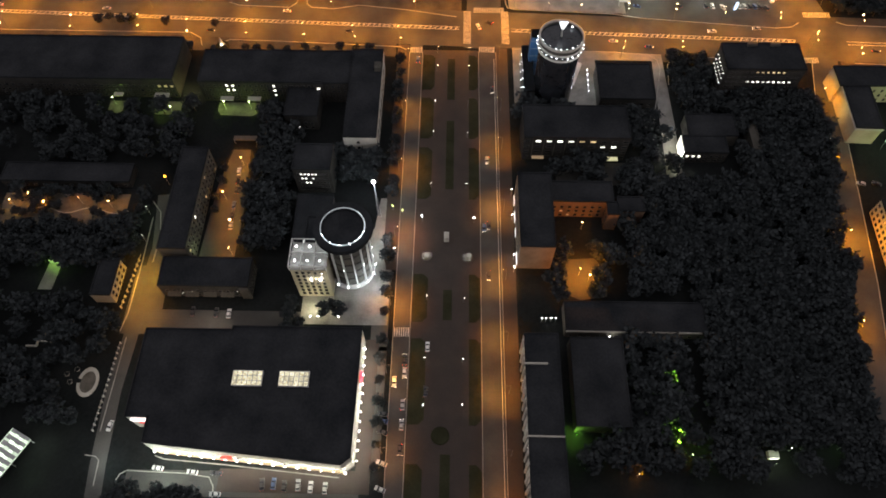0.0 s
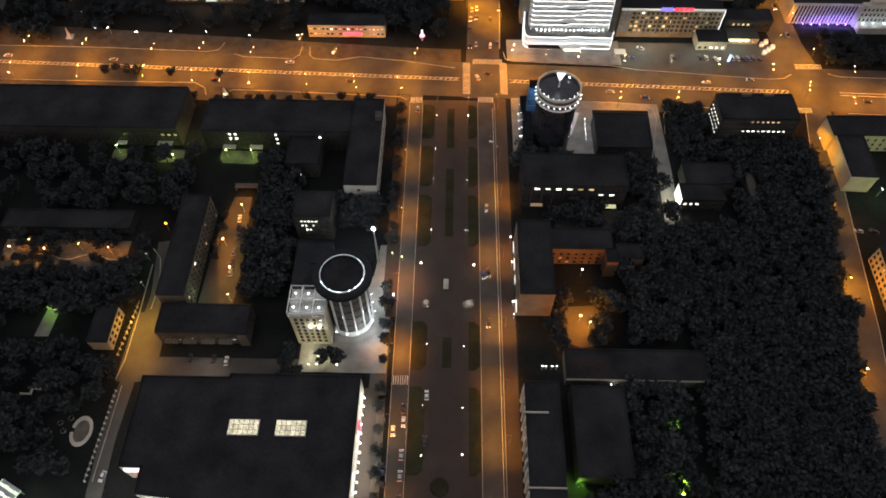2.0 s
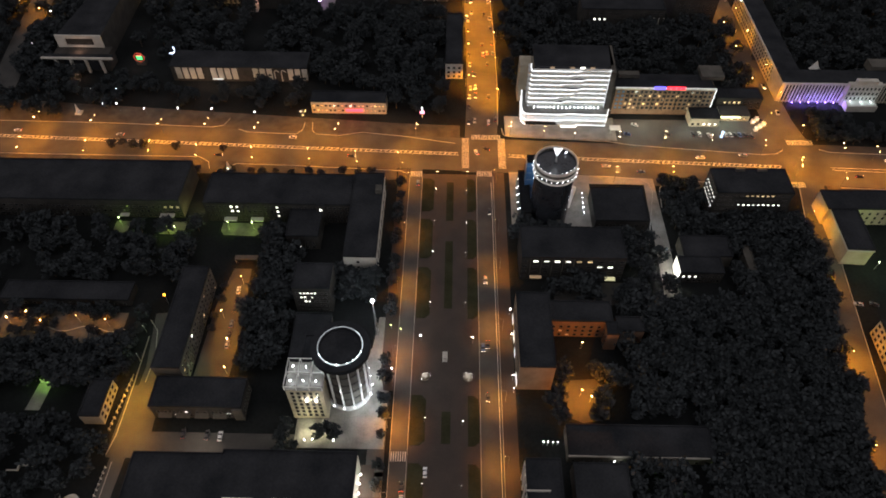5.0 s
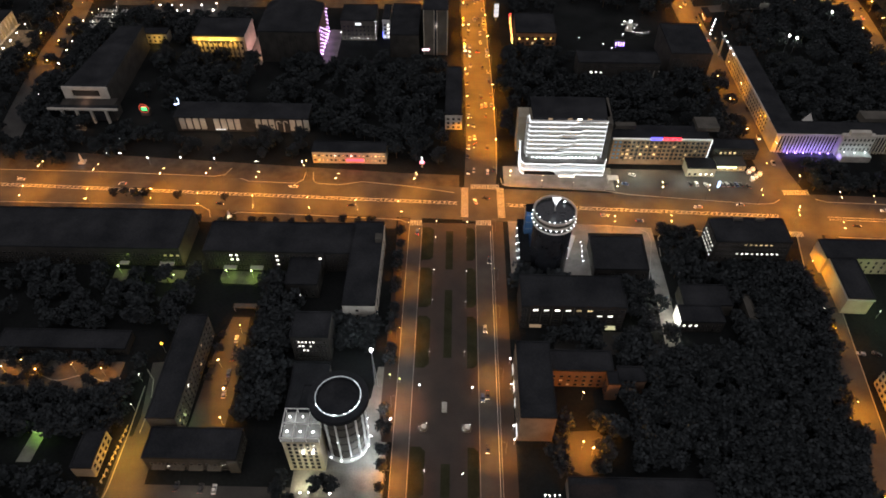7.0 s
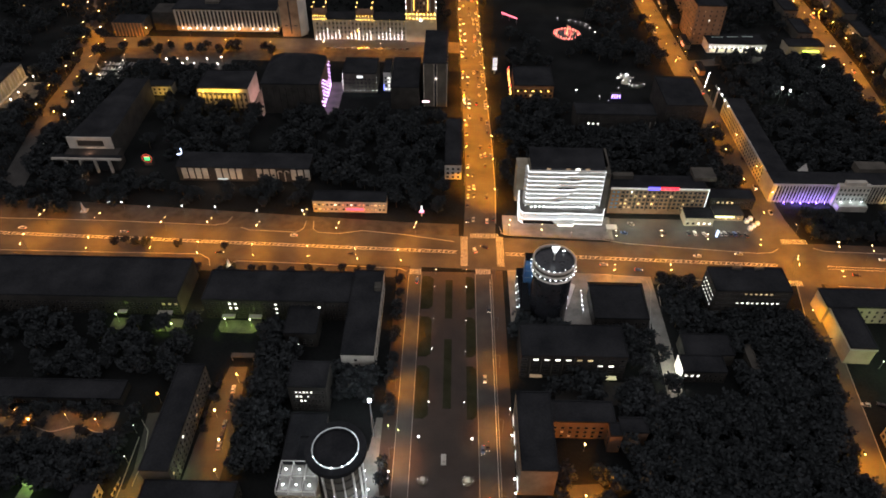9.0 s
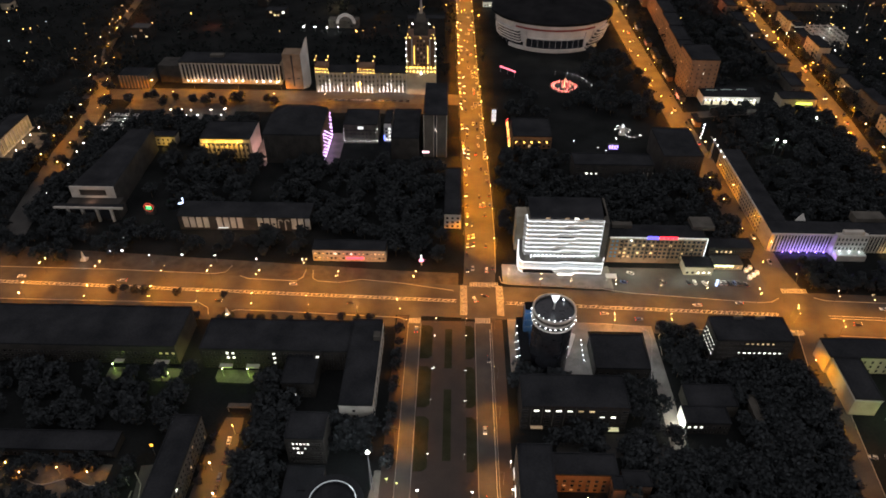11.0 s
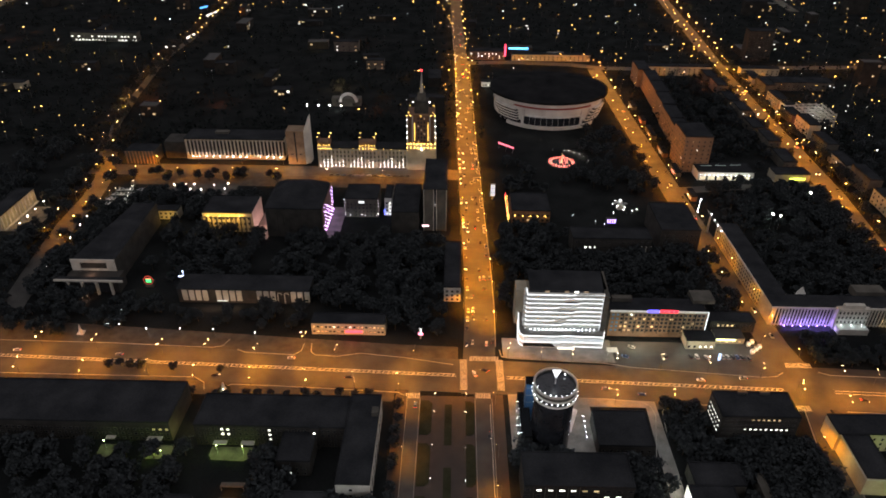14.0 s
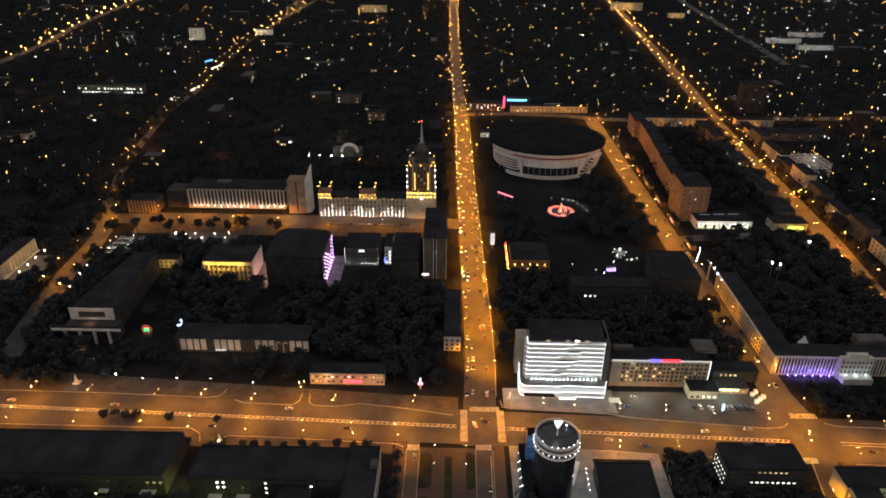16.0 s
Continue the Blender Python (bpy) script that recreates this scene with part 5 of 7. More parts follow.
ed = block("square_edge_building", "long dark building closing the square", 92, 449, 152, 466, 15, concrete, faces="s", step=3.6, floors=3, storey=4.4, z0=2,
           only=lambda i, j, n: lit_white if j == 1 and i in (2, 3, 4) else None)
for k in range(4):
    part("lit_column", Shape().box(19 + k * 3.6, -8.9, 2, 19.6 + k * 3.6, -8.4, 9), stone_light, ed)
light(141, 444, 3, 130, (.75, 1, .8), .4)
block("corner_tower", "dark square corner building beside the street", 160, 455, 190, 500, 20, concrete, faces="s", step=3.4)
block("garden_hall", "dark hall roof behind the lit office", 62, 384, 104, 398, 10, concrete)

ar = thing("arena", "oval arena with a white ribbed bowl and dark roof", "arena", 106, 757)
prof = [(.89, 0), (.91, 8), (.95, 18), (.985, 27), (1.0, 31)]
for i, ((r0, z0), (r1, z1)) in enumerate(zip(prof, prof[1:])):
    s, n = Shape(), 72
    v = [(63 * r * math.cos(2 * math.pi * k / n), 57 * r * math.sin(2 * math.pi * k / n), z) for r, z in ((r0, z0), (r1, z1)) for k in range(n)]
    s.add(v, [(k, (k + 1) % n, n + (k + 1) % n, n + k) for k in range(n)])
    part("bowl_tier", s, dark_glass if i == 0 else white_wall, ar)
for k in range(36):
    if k in (25, 26, 27, 28, 29):
        continue
    a = 2 * math.pi * k / 36
    c, s = math.cos(a), math.sin(a)
    part("rib", Shape().beam((63 * .9 * c, 57 * .9 * s, 2), (63 * .99 * c + .4, 57 * .99 * s, 22), .7), steel, ar)
for j in range(5):
    for a0, a1 in ((186, 232), (308, 338)):
        part("louvre_slot", Shape().ring(0, 0, 5.4 + j * 3.3, 7.2 + j * 3.3, 63 * (.885 + .017 * j), 63 * (.935 + .017 * j), 18, 0, a0 + 2.5 * j, a1, 57 / 63), dark_glass, ar, "dark slot between white louvres")
        part("louvre", Shape().ring(0, 0, 7.3 + j * 3.3, 8.6 + j * 3.3, 63 * (.9 + .017 * j), 63 * (.955 + .017 * j), 18, 0, a0 + 2.5 * j, a1, 57 / 63), white_wall, ar)
part("base_band", Shape().ring(0, 0, 0, 3.6, 55, 58.2, 40, 0, 215, 325, 57 / 63), white_wall, ar, "pale plinth under the front glazing")
part("front_glass", Shape().ring(0, 0, 5, 14.5, 55.5, 60.2, 24, 0, 240, 300, 57 / 63), dark_glass, ar, "dark front glazing")
for z0, z1 in ((3.9, 5.1), (14.4, 15.8)):
    part("glazing_frame", Shape().ring(0, 0, z0, z1, 55.5, 60.9, 24, 0, 237, 303, 57 / 63), white_wall, ar, "white frame round the front glazing")
for a in (238, 302):
    part("glazing_frame", Shape().ring(0, 0, 5, 14.5, 55.5, 60.9, 2, 0, a - 1.2, a + 1.2, 57 / 63), white_wall, ar, "white frame round the front glazing")
for k in range(9):
    part("mullion", Shape().ring(0, 0, 5, 14.5, 59, 60.4, 1, 0, 245.8 + k * 6, 246.2 + k * 6, 57 / 63), steel, ar)
part("rim", Shape().ring(0, 0, 29.8, 32.4, 60, 66.4, 72, 0, 0, 360, 57 / 66), black_roof, ar)
part("rim_stripe", Shape().ring(0, 0, 24.2, 26, 61, 62.4, 40, 0, 228, 312, 57 / 63), maroon, ar, "dull red band under the rim")
v = [(65 * r * math.cos(2 * math.pi * k / 60), 55.5 * r * math.sin(2 * math.pi * k / 60), z) for r, z in ((1, 32), (.7, 35.5), (.35, 37.5), (.02, 38)) for k in range(60)]
part("roof", Shape().add(v, [(j * 60 + k, j * 60 + (k + 1) % 60, (j + 1) * 60 + (k + 1) % 60, (j + 1) * 60 + k) for j in range(3) for k in range(60)]), black_roof, ar)
for x, y in ((62, 690), (90, 676), (120, 676), (150, 690), (36, 730), (176, 735)):
    light(x, y, 8, 1250, (1, .8, .62), .8)

# ---- university street ----
uni = thing("university", "floodlit university with golden attics and a tower", "university")
part("wall", Shape().box(-129, 602, 0, -44, 618, 19), cream, uni)
part("roof", Shape().box(-129.4, 601.6, 19, -43.6, 618.4, 20), dark_roof, uni)
for x0, x1 in ((-129.5, -117), (-90, -74)):
    part("bay", Shape().box(x0, 600.5, 0, x1, 602, 22), cream, uni)
    part("attic", Shape().box(x0 + .5, 600.8, 22, x1 - .5, 612, 25.5), brick_red, uni)
    for x, y in product((x0 + .8, x1 - .8), (601.2, 611)):
        part("spirelet", Shape().cone(x, y, 25.5, 31, .7, .1, 8), brick_red, uni)
        part("bulb", Shape().ball(x, y, 31.3, .54), bulb_gold, uni)
    for k in range(6):
        part("bulb", Shape().ball(x0 + 1 + k * (x1 - x0 - 2) / 5, 600.2, 23.2, .42), bulb_gold, uni)
        part("bulb", Shape().ball(x0 + 1 + k * (x1 - x0 - 2) / 5, 600.2, 20, .38), bulb_gold, uni)
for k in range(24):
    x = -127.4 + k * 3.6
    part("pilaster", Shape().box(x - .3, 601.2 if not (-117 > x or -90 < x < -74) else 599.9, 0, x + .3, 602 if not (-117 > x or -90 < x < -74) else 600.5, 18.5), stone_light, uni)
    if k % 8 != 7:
        # streak of light up the wall, shaped as a thin glowing cone
        part("uplight", Shape().cone(x, 600.4 if not (-117 > x or -90 < x < -74) else 599.2, 1.2, 5 + (k * 5 % 4) * 2.6, .15, .05, 6), glow("light_streak_glow", (1, .97, .93), 7), uni)
    if k % 2:
        part("bulb", Shape().ball(x, 600.8, 19.4, .24), bulb_gold, uni)
for j in range(4):
    for k in range(23):
        part("window", pane(1.3, 2.1, lit_dim if (k * 5 + j * 3) % 7 == 0 else dark_glass), (), uni, at=(-125.6 + k * 3.6, 602 if not (-117 > -125.6 + k * 3.6 or -90 < -125.6 + k * 3.6 < -74) else 600.5, 2.0 + j * 4.2))
for x in (-123, -82, -70, -105):
    light(x, 597, 21.5, 260, (1, .55, .1), .4)
for k in range(9):
    light(-126 + k * 10, 596.5, 2, 230, (1, .93, .85), .4)
part("tower_base", Shape().box(-44, 598.5, 0, -17, 622, 26), cream, uni)
part("tower_shaft", Shape().box(-43, 599.2, 26, -18.2, 620, 55), brick_red, uni)
part("tower_upper", Shape().box(-37, 603, 55, -24, 616, 66), concrete, uni)
for x in (-38, -23):
    part("bulb", Shape().ball(x, 602.4, 66, .49), bulb_white, uni)
part("tower_drum", Shape().cone(-30.4, 609.5, 66, 73, 4.6, 3.4, 16), plaster, uni)
part("spire", Shape().cone(-30.4, 609.5, 73, 93, 1.5, .12, 12), steel, uni)
part("bulb", Shape().ball(-30.4, 609.5, 93.5, .80), bulb_red, uni)
for x, y in product((-42, -19.5), (600.2, 619)):
    part("corner_turret", Shape().cone(x, y, 55, 60, 1.2, .2, 8), brick_red, uni)
    part("bulb", Shape().ball(x, y - .4, 57, .60), bulb_gold, uni)
for x in (-43.4, -38.6, -22.4, -17.8):
    part("shaft_pier", Shape().box(x - .5, 598.4, 26, x + .5, 599.2, 54), stone_light, uni)
for k in range(9):
    part("bulb", Shape().ball(-43.6 + k * 3.2, 598, 26.8, .69), bulb_gold, uni)
    part("bulb", Shape().ball(-43.6 + k * 3.2, 598, 23, .60), bulb_gold, uni)
    if k not in (2, 3, 5, 6):
        part("bulb", Shape().ball(-43.6 + k * 3.2, 598.6, 54.5, .54), bulb_gold, uni)
for x in (-36.6, -24.2):
    part("gold_line", Shape().box(x - .4, 598.6, 30, x + .4, 599.1, 47), glow("golden_tube", (1, .62, .12), 2.5), uni, "golden light line")
for x in (-43.8, -17.3):
    for z in (33, 38, 44, 50):
        part("bulb", Shape().ball(x, 598.6, z, .49), bulb_white, uni)
for j, i in product(range(7), range(3)):
    part("window", pane(1.5, 2.2, lit_dim if (i + j) % 4 == 0 else dark_glass), (), uni, at=(-33.2 + i * 2.8, 599.2, 28 + j * 3.7))
for x in (-40, -30.5, -21):
    light(x, 594, 20, 260, (1, .62, .2), .5)
    light(x, 594, 2, 240, (1, .93, .85), .5)
light(-30.5, 598, 60, 220, (1, .85, .7), .5)
part("tower_glare", Shape().ball(-30.5, 597.6, 21.5, .99, tall=.6), bulb_cool, uni)
lib = thing("library", "long library with lit ribs along its front", "library")
part("wall", Shape().box(-262, 616, 0, -166, 640, 20.5), cream, lib)
part("roof", Shape().box(-262.5, 615.5, 20.5, -165.5, 640.5, 21.4), dark_roof, lib)
for k in range(27):
    part("rib", Shape().box(-260.8 + k * 3.6, 614.6, 4, -260 + k * 3.6, 616, 20.4), stone_light, lib)
    part("window_strip", Shape().box(-259.5 + k * 3.6, 615.8, 4.5, -257.6 + k * 3.6, 616.1, 19), dark_glass, lib)
for k in range(14):
    x = -255 + k * 6.6
    if k != 9:
        part("uplight", Shape().ball(x, 612.6, 4.2, .49), bulb_white, lib)
        light(x, 612.4, 4.8, 200, (1, .82, .6), .4)
    part("bracket", Shape().box(x - .2, 612.6, 3.2, x + .2, 616, 3.6), steel, lib)
part("roof_hut", Shape().box(-235, 628, 21.4, -222, 634, 23.5), plaster, lib)
part("west_annex", Shape().box(-283, 617, 0, -262.5, 638, 17), concrete, lib)
for k in range(9):
    part("annex_rib", Shape().box(-316 + k * 3.2, 602.4, 0, -315 + k * 3.2, 603, 12.6), tan_tile, lib)
part("street_wing", Shape().box(-317, 603, 0, -288, 622, 12.4), plaster, lib, "short tan wing with vertical ribs")
part("wing_roof", Shape().box(-316.6, 603.4, 12.4, -288.4, 621.6, 12.7), dark_roof, lib)
slb = thing("monolith_block", "tall pale windowless block with a slanted fin", "block")
part("wall", Shape().box(-160, 606.5, 0, -143, 622, 34), tan_tile, slb)
v = [(-143, 607, 0), (-138.5, 612, 0), (-138.5, 622, 0), (-143, 622, 0), (-143, 607, 34), (-138.5, 612, 46), (-138.5, 622, 46), (-143, 622, 34)]
part("fin", Shape().add(v, [(3, 2, 1, 0), (4, 5, 6, 7), (0, 1, 5, 4), (1, 2, 6, 5), (2, 3, 7, 6), (3, 0, 4, 7)]), white_wall, slb, "slanted white fin")
part("groove", Shape().box(-152, 606.2, 3, -150.8, 606.6, 33), dark_glass, slb)
part("window", pane(2.6, 1.2, dark_glass), (), slb, at=(-155.5, 606.5, 10))
part("window", pane(2.6, 1.2, dark_glass), (), slb, at=(-147, 606.5, 10))
light(-151, 592, 8, 4200, (1, .74, .56), .5)
light(-302, 595, 6, 1500, (1, .42, .08), .5)
light(-157, 600, 2, 500, (1, .6, .3), .5)
arch = thing("white_arch_hall", "white arched hall under lamps", "hall", -128, 770)
part("wall", Shape().box(-16, 0, 0, 18, 12, 9), plaster, arch)
part("arch", Shape().ring(0, 0, 0, 2, 8, 11, 20, 0, 0, 180), white_wall, arch, at=pose(4, 0, 6, 90, 0, 0))
for k in range(4):
    part("lamp", Shape().ball(-42 + k * 13, -14, 6, .73), bulb_white, arch)
    part("post", Shape().cone(-42 + k * 13, -14, 0, 6, .12, .1, 6), steel, arch)
light(-138, 760, 6, 900, (.95, 1, .85), .5)
light(-122, 762, 6, 500, WHITE, .5)
for x, y in ((-251, 550), (-241, 550), (-233, 550.5), (-215.5, 551), (-203.5, 554), (-243.7, 541), (-234, 541), (-216, 542), (-203.6, 542.4), (-224, 541)):
    sl = thing("square_lantern", "square white lantern on a short post", "lamp", x, y, group="square lanterns")
    part("post", Shape().box(-.1, -.1, 0, .1, .1, 4.2), steel, sl)
    part("lantern", Shape().box(-.45, -.3, 4.2, .45, .3, 4.5), bulb_white, sl)
light(-228, 546, 5, 900, WHITE, .5)
ch = block("columned_house", "house with a columned front in tan street light", -376, 470, -362, 522, 12, cream, group="")
for k in range(11):
    part("column", Shape().cone(7.7, -24 + k * 4.8, .4, 11, .55, .45, 10), stone_light, ch)
part("step", Shape().box(7, -25.5, 0, 9, 25.5, .4), stone_light, ch)
setting("forecourt", Shape().box(-360, 470, 0, -338, 512, .03), yard_concrete, "worn forecourt before the columned house", "forecourt")
for x, y in ((-296, 414), (-298, 435), (-299, 455), (-301, 475), (-302, 489)):
    pl = thing("path_lamp", "small white lamp along the street's footway", "lamp", x, y, group="footway lamps")
    part("post", Shape().cone(0, 0, 0, 3.8, .08, .07, 6), steel, pl)
    part("bulb", Shape().ball(0, 0, 4, .45), bulb_white, pl)
for y in (476, 488, 500, 514):
    light(-354, y, 7, 1700, (1, .5, .14), .4)
    cl = thing("garden_lamp", "white lamp before the columned house", "lamp", -351, y, group="white garden lamps")
    part("post", Shape().cone(0, 0, 0, 4, .08, .07, 6), steel, cl)
    part("bulb", Shape().ball(0, 0, 4.2, .49), bulb_white, cl)
block("golden_shop", "small shop glowing yellow", -248, 494, -228, 504, 8, cream, faces="s", step=4)
light(-236, 489, 4, 1500, (1, .6, .1), .4)
# ---- blocks along the eastern streets ----
sup = block("supermarket", "low supermarket with a bright white glass front", 229, 586, 281, 606, 8.5, white_wall)
part("glass_front", Shape().box(-25, -10.4, .4, 24, -10, 4.6), dark_glass, sup)
for k in range(6):
    part("lit_front", Shape().box(-24.5 + k * 8.2, -10.7, .8, -18.5 + k * 8.2, -10.45, 4.2), glow("shop_front_glow", (1, .93, .68), .6, .5), sup)
    for j in range(2):
        part("cornice_lamp", Shape().ball(-23.6 + k * 8.2 + j * 4, -10.8, 5.4, .4), bulb_white, sup)
    light(233 + k * 8.6, 581, 4, 350, (.95, 1, .85), .5)
for k in range(3):
    part("roof_light", Shape().box(-20 + k * 14, 3 + k, 8.8, -10 + k * 14, 3.5 + k, 9.1), glow("roof_strip", (.8, 1, .95), .1), sup)
yg = block("yellow_shop", "low shop in yellow-green neon", 300, 584, 332, 600, 8, cream)
part("neon", Shape().box(-2, -8.6, 3, 12, -8.1, 4.4), glow("lime_neon", (.75, 1, .1), 4), yg)
light(318, 578, 4, 1500, (1, .8, .1), .5)
block("apartment_tower", "tall apartment block lit from the street", 217, 603, 243, 640, 36, tan_tile, faces="sw", step=5.4, storey=4.2, w=1.2, wh=1.4, lit=.05, seed=21)
for k, (x, y) in enumerate(((226, 648), (228, 690), (231, 732), (234, 774), (236, 816), (232, 858))):
    block("apartment_block", "long apartment block lit orange from the street", x, y, x + 15, y + 40, 22, tan_tile, faces="w", turn=-2, step=6.8, storey=4.4, w=1.6, wh=1.5, lit=.06, seed=30 + k, group="street apartment blocks")
for k, y in enumerate((560, 610, 655, 700, 745, 790)):
    st = block("street_shop", "low street shop with a lit front", 211 - .012 * (y - 560), y - 18, 216 - .012 * (y - 560), y - 2 + 5 * (k % 4), 4.5, plaster if k % 2 else brick_red, group="street shops", category="shop")
    part("lit_front", Shape().box(-2.8, -6, .6, -2.5, 1 + 2 * (k % 3), 2.4), glow("shop_glow", ((1, .9, .7), (1, .35, .3), (.9, .95, 1))[k % 3], 1.2 if k == 1 else .16), st)
for x0, x1, y in ((255, 297, 907), (296, 342, 907), (378, 430, 903)):
    block("orange_house", "long house with an orange-lit front", x0 + 1, y, x1 - 1, y + 12, 12, cream, faces="s", step=6.5, lit=.1, seed=int(x0), group="orange-lit houses")
    light((x0 + x1) / 2, y - 7, 6, 1800, SODIUM, .5)
block("tower_block", "tall dim apartment tower", 411, 979, 446, 996, 42, concrete, faces="s", step=5, storey=4.4, lit=.12, seed=44)
for k in range(10):
    y = 470 + k * 44
    x = 369 + .03 * (y - 470)
    block("street_house", "three-storey house fronting the lit street", x, y, x + 12, y + 34, 10 + 3 * (k % 3), cream if k % 2 else plaster, faces="w", turn=-1, step=6.5, storey=4, lit=.12, seed=60 + k, group="houses along the lit street")
for k in range(7):
    y = 610 + k * 44
    block("street_house", "house fronting the lit street", 318 + .03 * (y - 600), y, 331 + .03 * (y - 600), y + 32, 9 + 3 * (k % 2), plaster, faces="s", turn=-1, step=6, lit=.08, seed=80 + k, group="houses along the lit street")
site = thing("construction_frame", "half-built concrete frame under white site lights", "building site", 404, 741)
for f in range(4):
    z = 3.8 * f + 3.4
    for y in (-17, -8.5, 0, 8.5, 17):
        part("floor_beam", Shape().box(-15.4, y - .35, z, 15.4, y + .35, z + .7), stone_light, site)
    for x in (-15, -7.5, 0, 7.5, 15):
        part("floor_beam", Shape().box(x - .35, -17.4, z + .02, x + .35, 17.4, z + .68), stone_light, site)
part("floor_slab", Shape().box(-15, -17, 7.3, 3, 17, 7.6), concrete, site)
for x, y in product((-15, -7.5, 0, 7.5, 15), (-17, -8.5, 0, 8.5, 17)):
    part("column", Shape().box(x - .3, y - .3, 0, x + .35, y + .35, 17), stone_light, site)
for x, y, z in ((-22, -20, 8), (-3, -4, 9), (6, 6, 13)):
    part("site_lamp", Shape().ball(x, y, z, .60), bulb_cool, site)
    part("lamp_post", Shape().box(x - .1, y - .1, 0, x + .1, y + .1, z), steel, site)
    light(404 + x, 741 + y, z + 1, 1500, (.9, 1, .92), .5)
block("white_side_house", "small white house by the lit street", 380, 764, 392, 777, 12, white_wall)
block("long_hall", "long grey hall with dim roof", 402, 852, 478, 876, 10, plaster, faces="s", step=6)

for x, y, w in ((262, 500, 300), (267, 497, 260), (310, 540, 200)):
    light(x, y - 4, 12, w * 3, (.8, 1, .75), .4)
    cl = thing("yard_floodlight", "pale yard floodlight on a pole", "lamp", x, y - 4, group="yard floodlights")
    part("pole", Shape().cone(0, 0, 0, 13.4, .12, .1, 6), steel, cl)
    part("bulb", Shape().ball(0, 0, 13.6, .89), bulb_white, cl)
red = block("red_market", "long market hall with a red lit front", 20, 968, 70, 985, 12, brick_red, faces="s", step=5, lit=.6, kinds=(lit_white, lit_warm), seed=5)
light(45, 958, 5, 1700, (1, .25, .18), .5)
part("red_fin", Shape().box(24, -9.6, 6, 26, -9, 22), glow("red_fin_glow", (1, .06, .12), 4), red)
bs = thing("blue_sign_hall", "hall with a long blue glowing sign", "hall", 80, 985)
part("wall", Shape().box(-8, 0, 0, 30, 14, 13), concrete, bs)
part("sign", Shape().box(-4, -.8, 11, 24, -.2, 13.4), glow("blue_bar_glow", (.1, .42, 1), 4.5), bs)
block("curved_row", "low row behind the arena in orange light", 80, 966, 190, 976, 9, cream, faces="s", step=6, lit=.1, seed=15)
for x in (90, 120, 150, 180):
    light(x, 960, 6, 1500, SODIUM, .5)
block("corner_kiosk", "small bright kiosk beside the avenue", 34, 850, 48, 860, 6, white_wall, faces="s", step=3, lit=.9, kinds=(lit_white,), seed=2)
light(40, 842, 6, 1300, (.95, 1, .85), .5)

# ---- far quarters: houses with a few lit windows ----
rnd = random.Random(7)


def clear_of_streets(x, y, gap):
    for line, half in ((AVE_N, 12), (STREET_A, 12), (STREET_B, 13), (STREET_C, 11), (STREET_D, 11), (CROSS2, 10)):
        for (x0, y0), (x1, y1) in zip(line, line[1:]):
            a, b, p = Vector((x0, y0)), Vector((x1, y1)), Vector((x, y))
            u = max(0, min(1, (p - a).dot(b - a) / (b - a).length_squared))
            if (a.lerp(b, u) - p).length < half + gap:
                return False
    return True


placed = []
tries = 0
while len(placed) < 125 and tries < 6000:
    tries += 1
    y = 660 + 2300 * rnd.random() ** 1.5
    x = rnd.uniform(-.72, .68) * y
    w, d = rnd.uniform(18, 46), rnd.uniform(11, 16)
    if y < 700 and -340 < x < 240 or -205 < x < -40 and y < 860 or -560 < x < -430 and y < 860 or 30 < x < 185 and y < 1000 or 210 < x < 480 and y < 1000:
        continue
    if not clear_of_streets(x, y, max(w, d) * .6) or any(abs(x - a) < 46 and abs(y - b) < 30 for a, b in placed):
        continue
    placed.append((x, y))
    tall_one = rnd.random() < .25
    h = rnd.uniform(24, 36) if tall_one else rnd.uniform(7, 15)
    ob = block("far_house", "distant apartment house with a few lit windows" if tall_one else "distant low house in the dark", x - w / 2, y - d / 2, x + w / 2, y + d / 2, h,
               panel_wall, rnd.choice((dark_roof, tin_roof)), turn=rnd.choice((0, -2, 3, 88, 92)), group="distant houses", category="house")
    for k in range(rnd.randint(1, 4)):
        part("window", pane(3.0, 2.4, rnd.choice((lit_warm, lit_white, lit_warm, lit_dim))), (), ob, at=(rnd.uniform(-w / 2 + 2, w / 2 - 2), -d / 2, 2 + 3.3 * rnd.randint(0, int(h / 3.3) - 1)))
for x, y in ((-531, 1036),):
    fh = block("long_lit_house", "distant long house with a lit front row", x - 50, y, x + 50, y + 14, 13, plaster, group="distant lit rows", faces="s", step=5, w=3, wh=2.0, floors=2, storey=5.4, lit=.7, kinds=(lit_white,), seed=int(-x))
    light(x - 25, y - 14, 10, 2600, (.8, 1, .75), .6)
    light(x + 25, y - 14, 10, 2600, (.8, 1, .75), .6)
for k in range(3):
    x, y = (665, 700, 745)[k], (1510, 1440, 1585)[k]
    fh = block("station_hall", "distant railway shed in pale light", x, y, x + 70, y + 16, 10, white_wall, group="railway sheds")
    light(x + 30, y - 20, 16, 6500, COOL, .8)
rail = strip(Shape(), [(618, 1300), (630, 1480), (645, 1800), (662, 2100), (690, 2500)], -11, 7, 0, .1)
setting("rail_yard", rail, worn_verge, "grey rail yard in white light", "rail yard")
for y in range(1260, 1900, 105):
    light(630 + (y - 1480) * .05, y, 16, 6000, (.85, 1, .88), .8)

# ---- distant lamps over the dark quarters: too many to count ----
far = {"sodium": Shape(), "white": Shape(), "cool": Shape()}
poles = Shape()
rnd = random.Random(11)
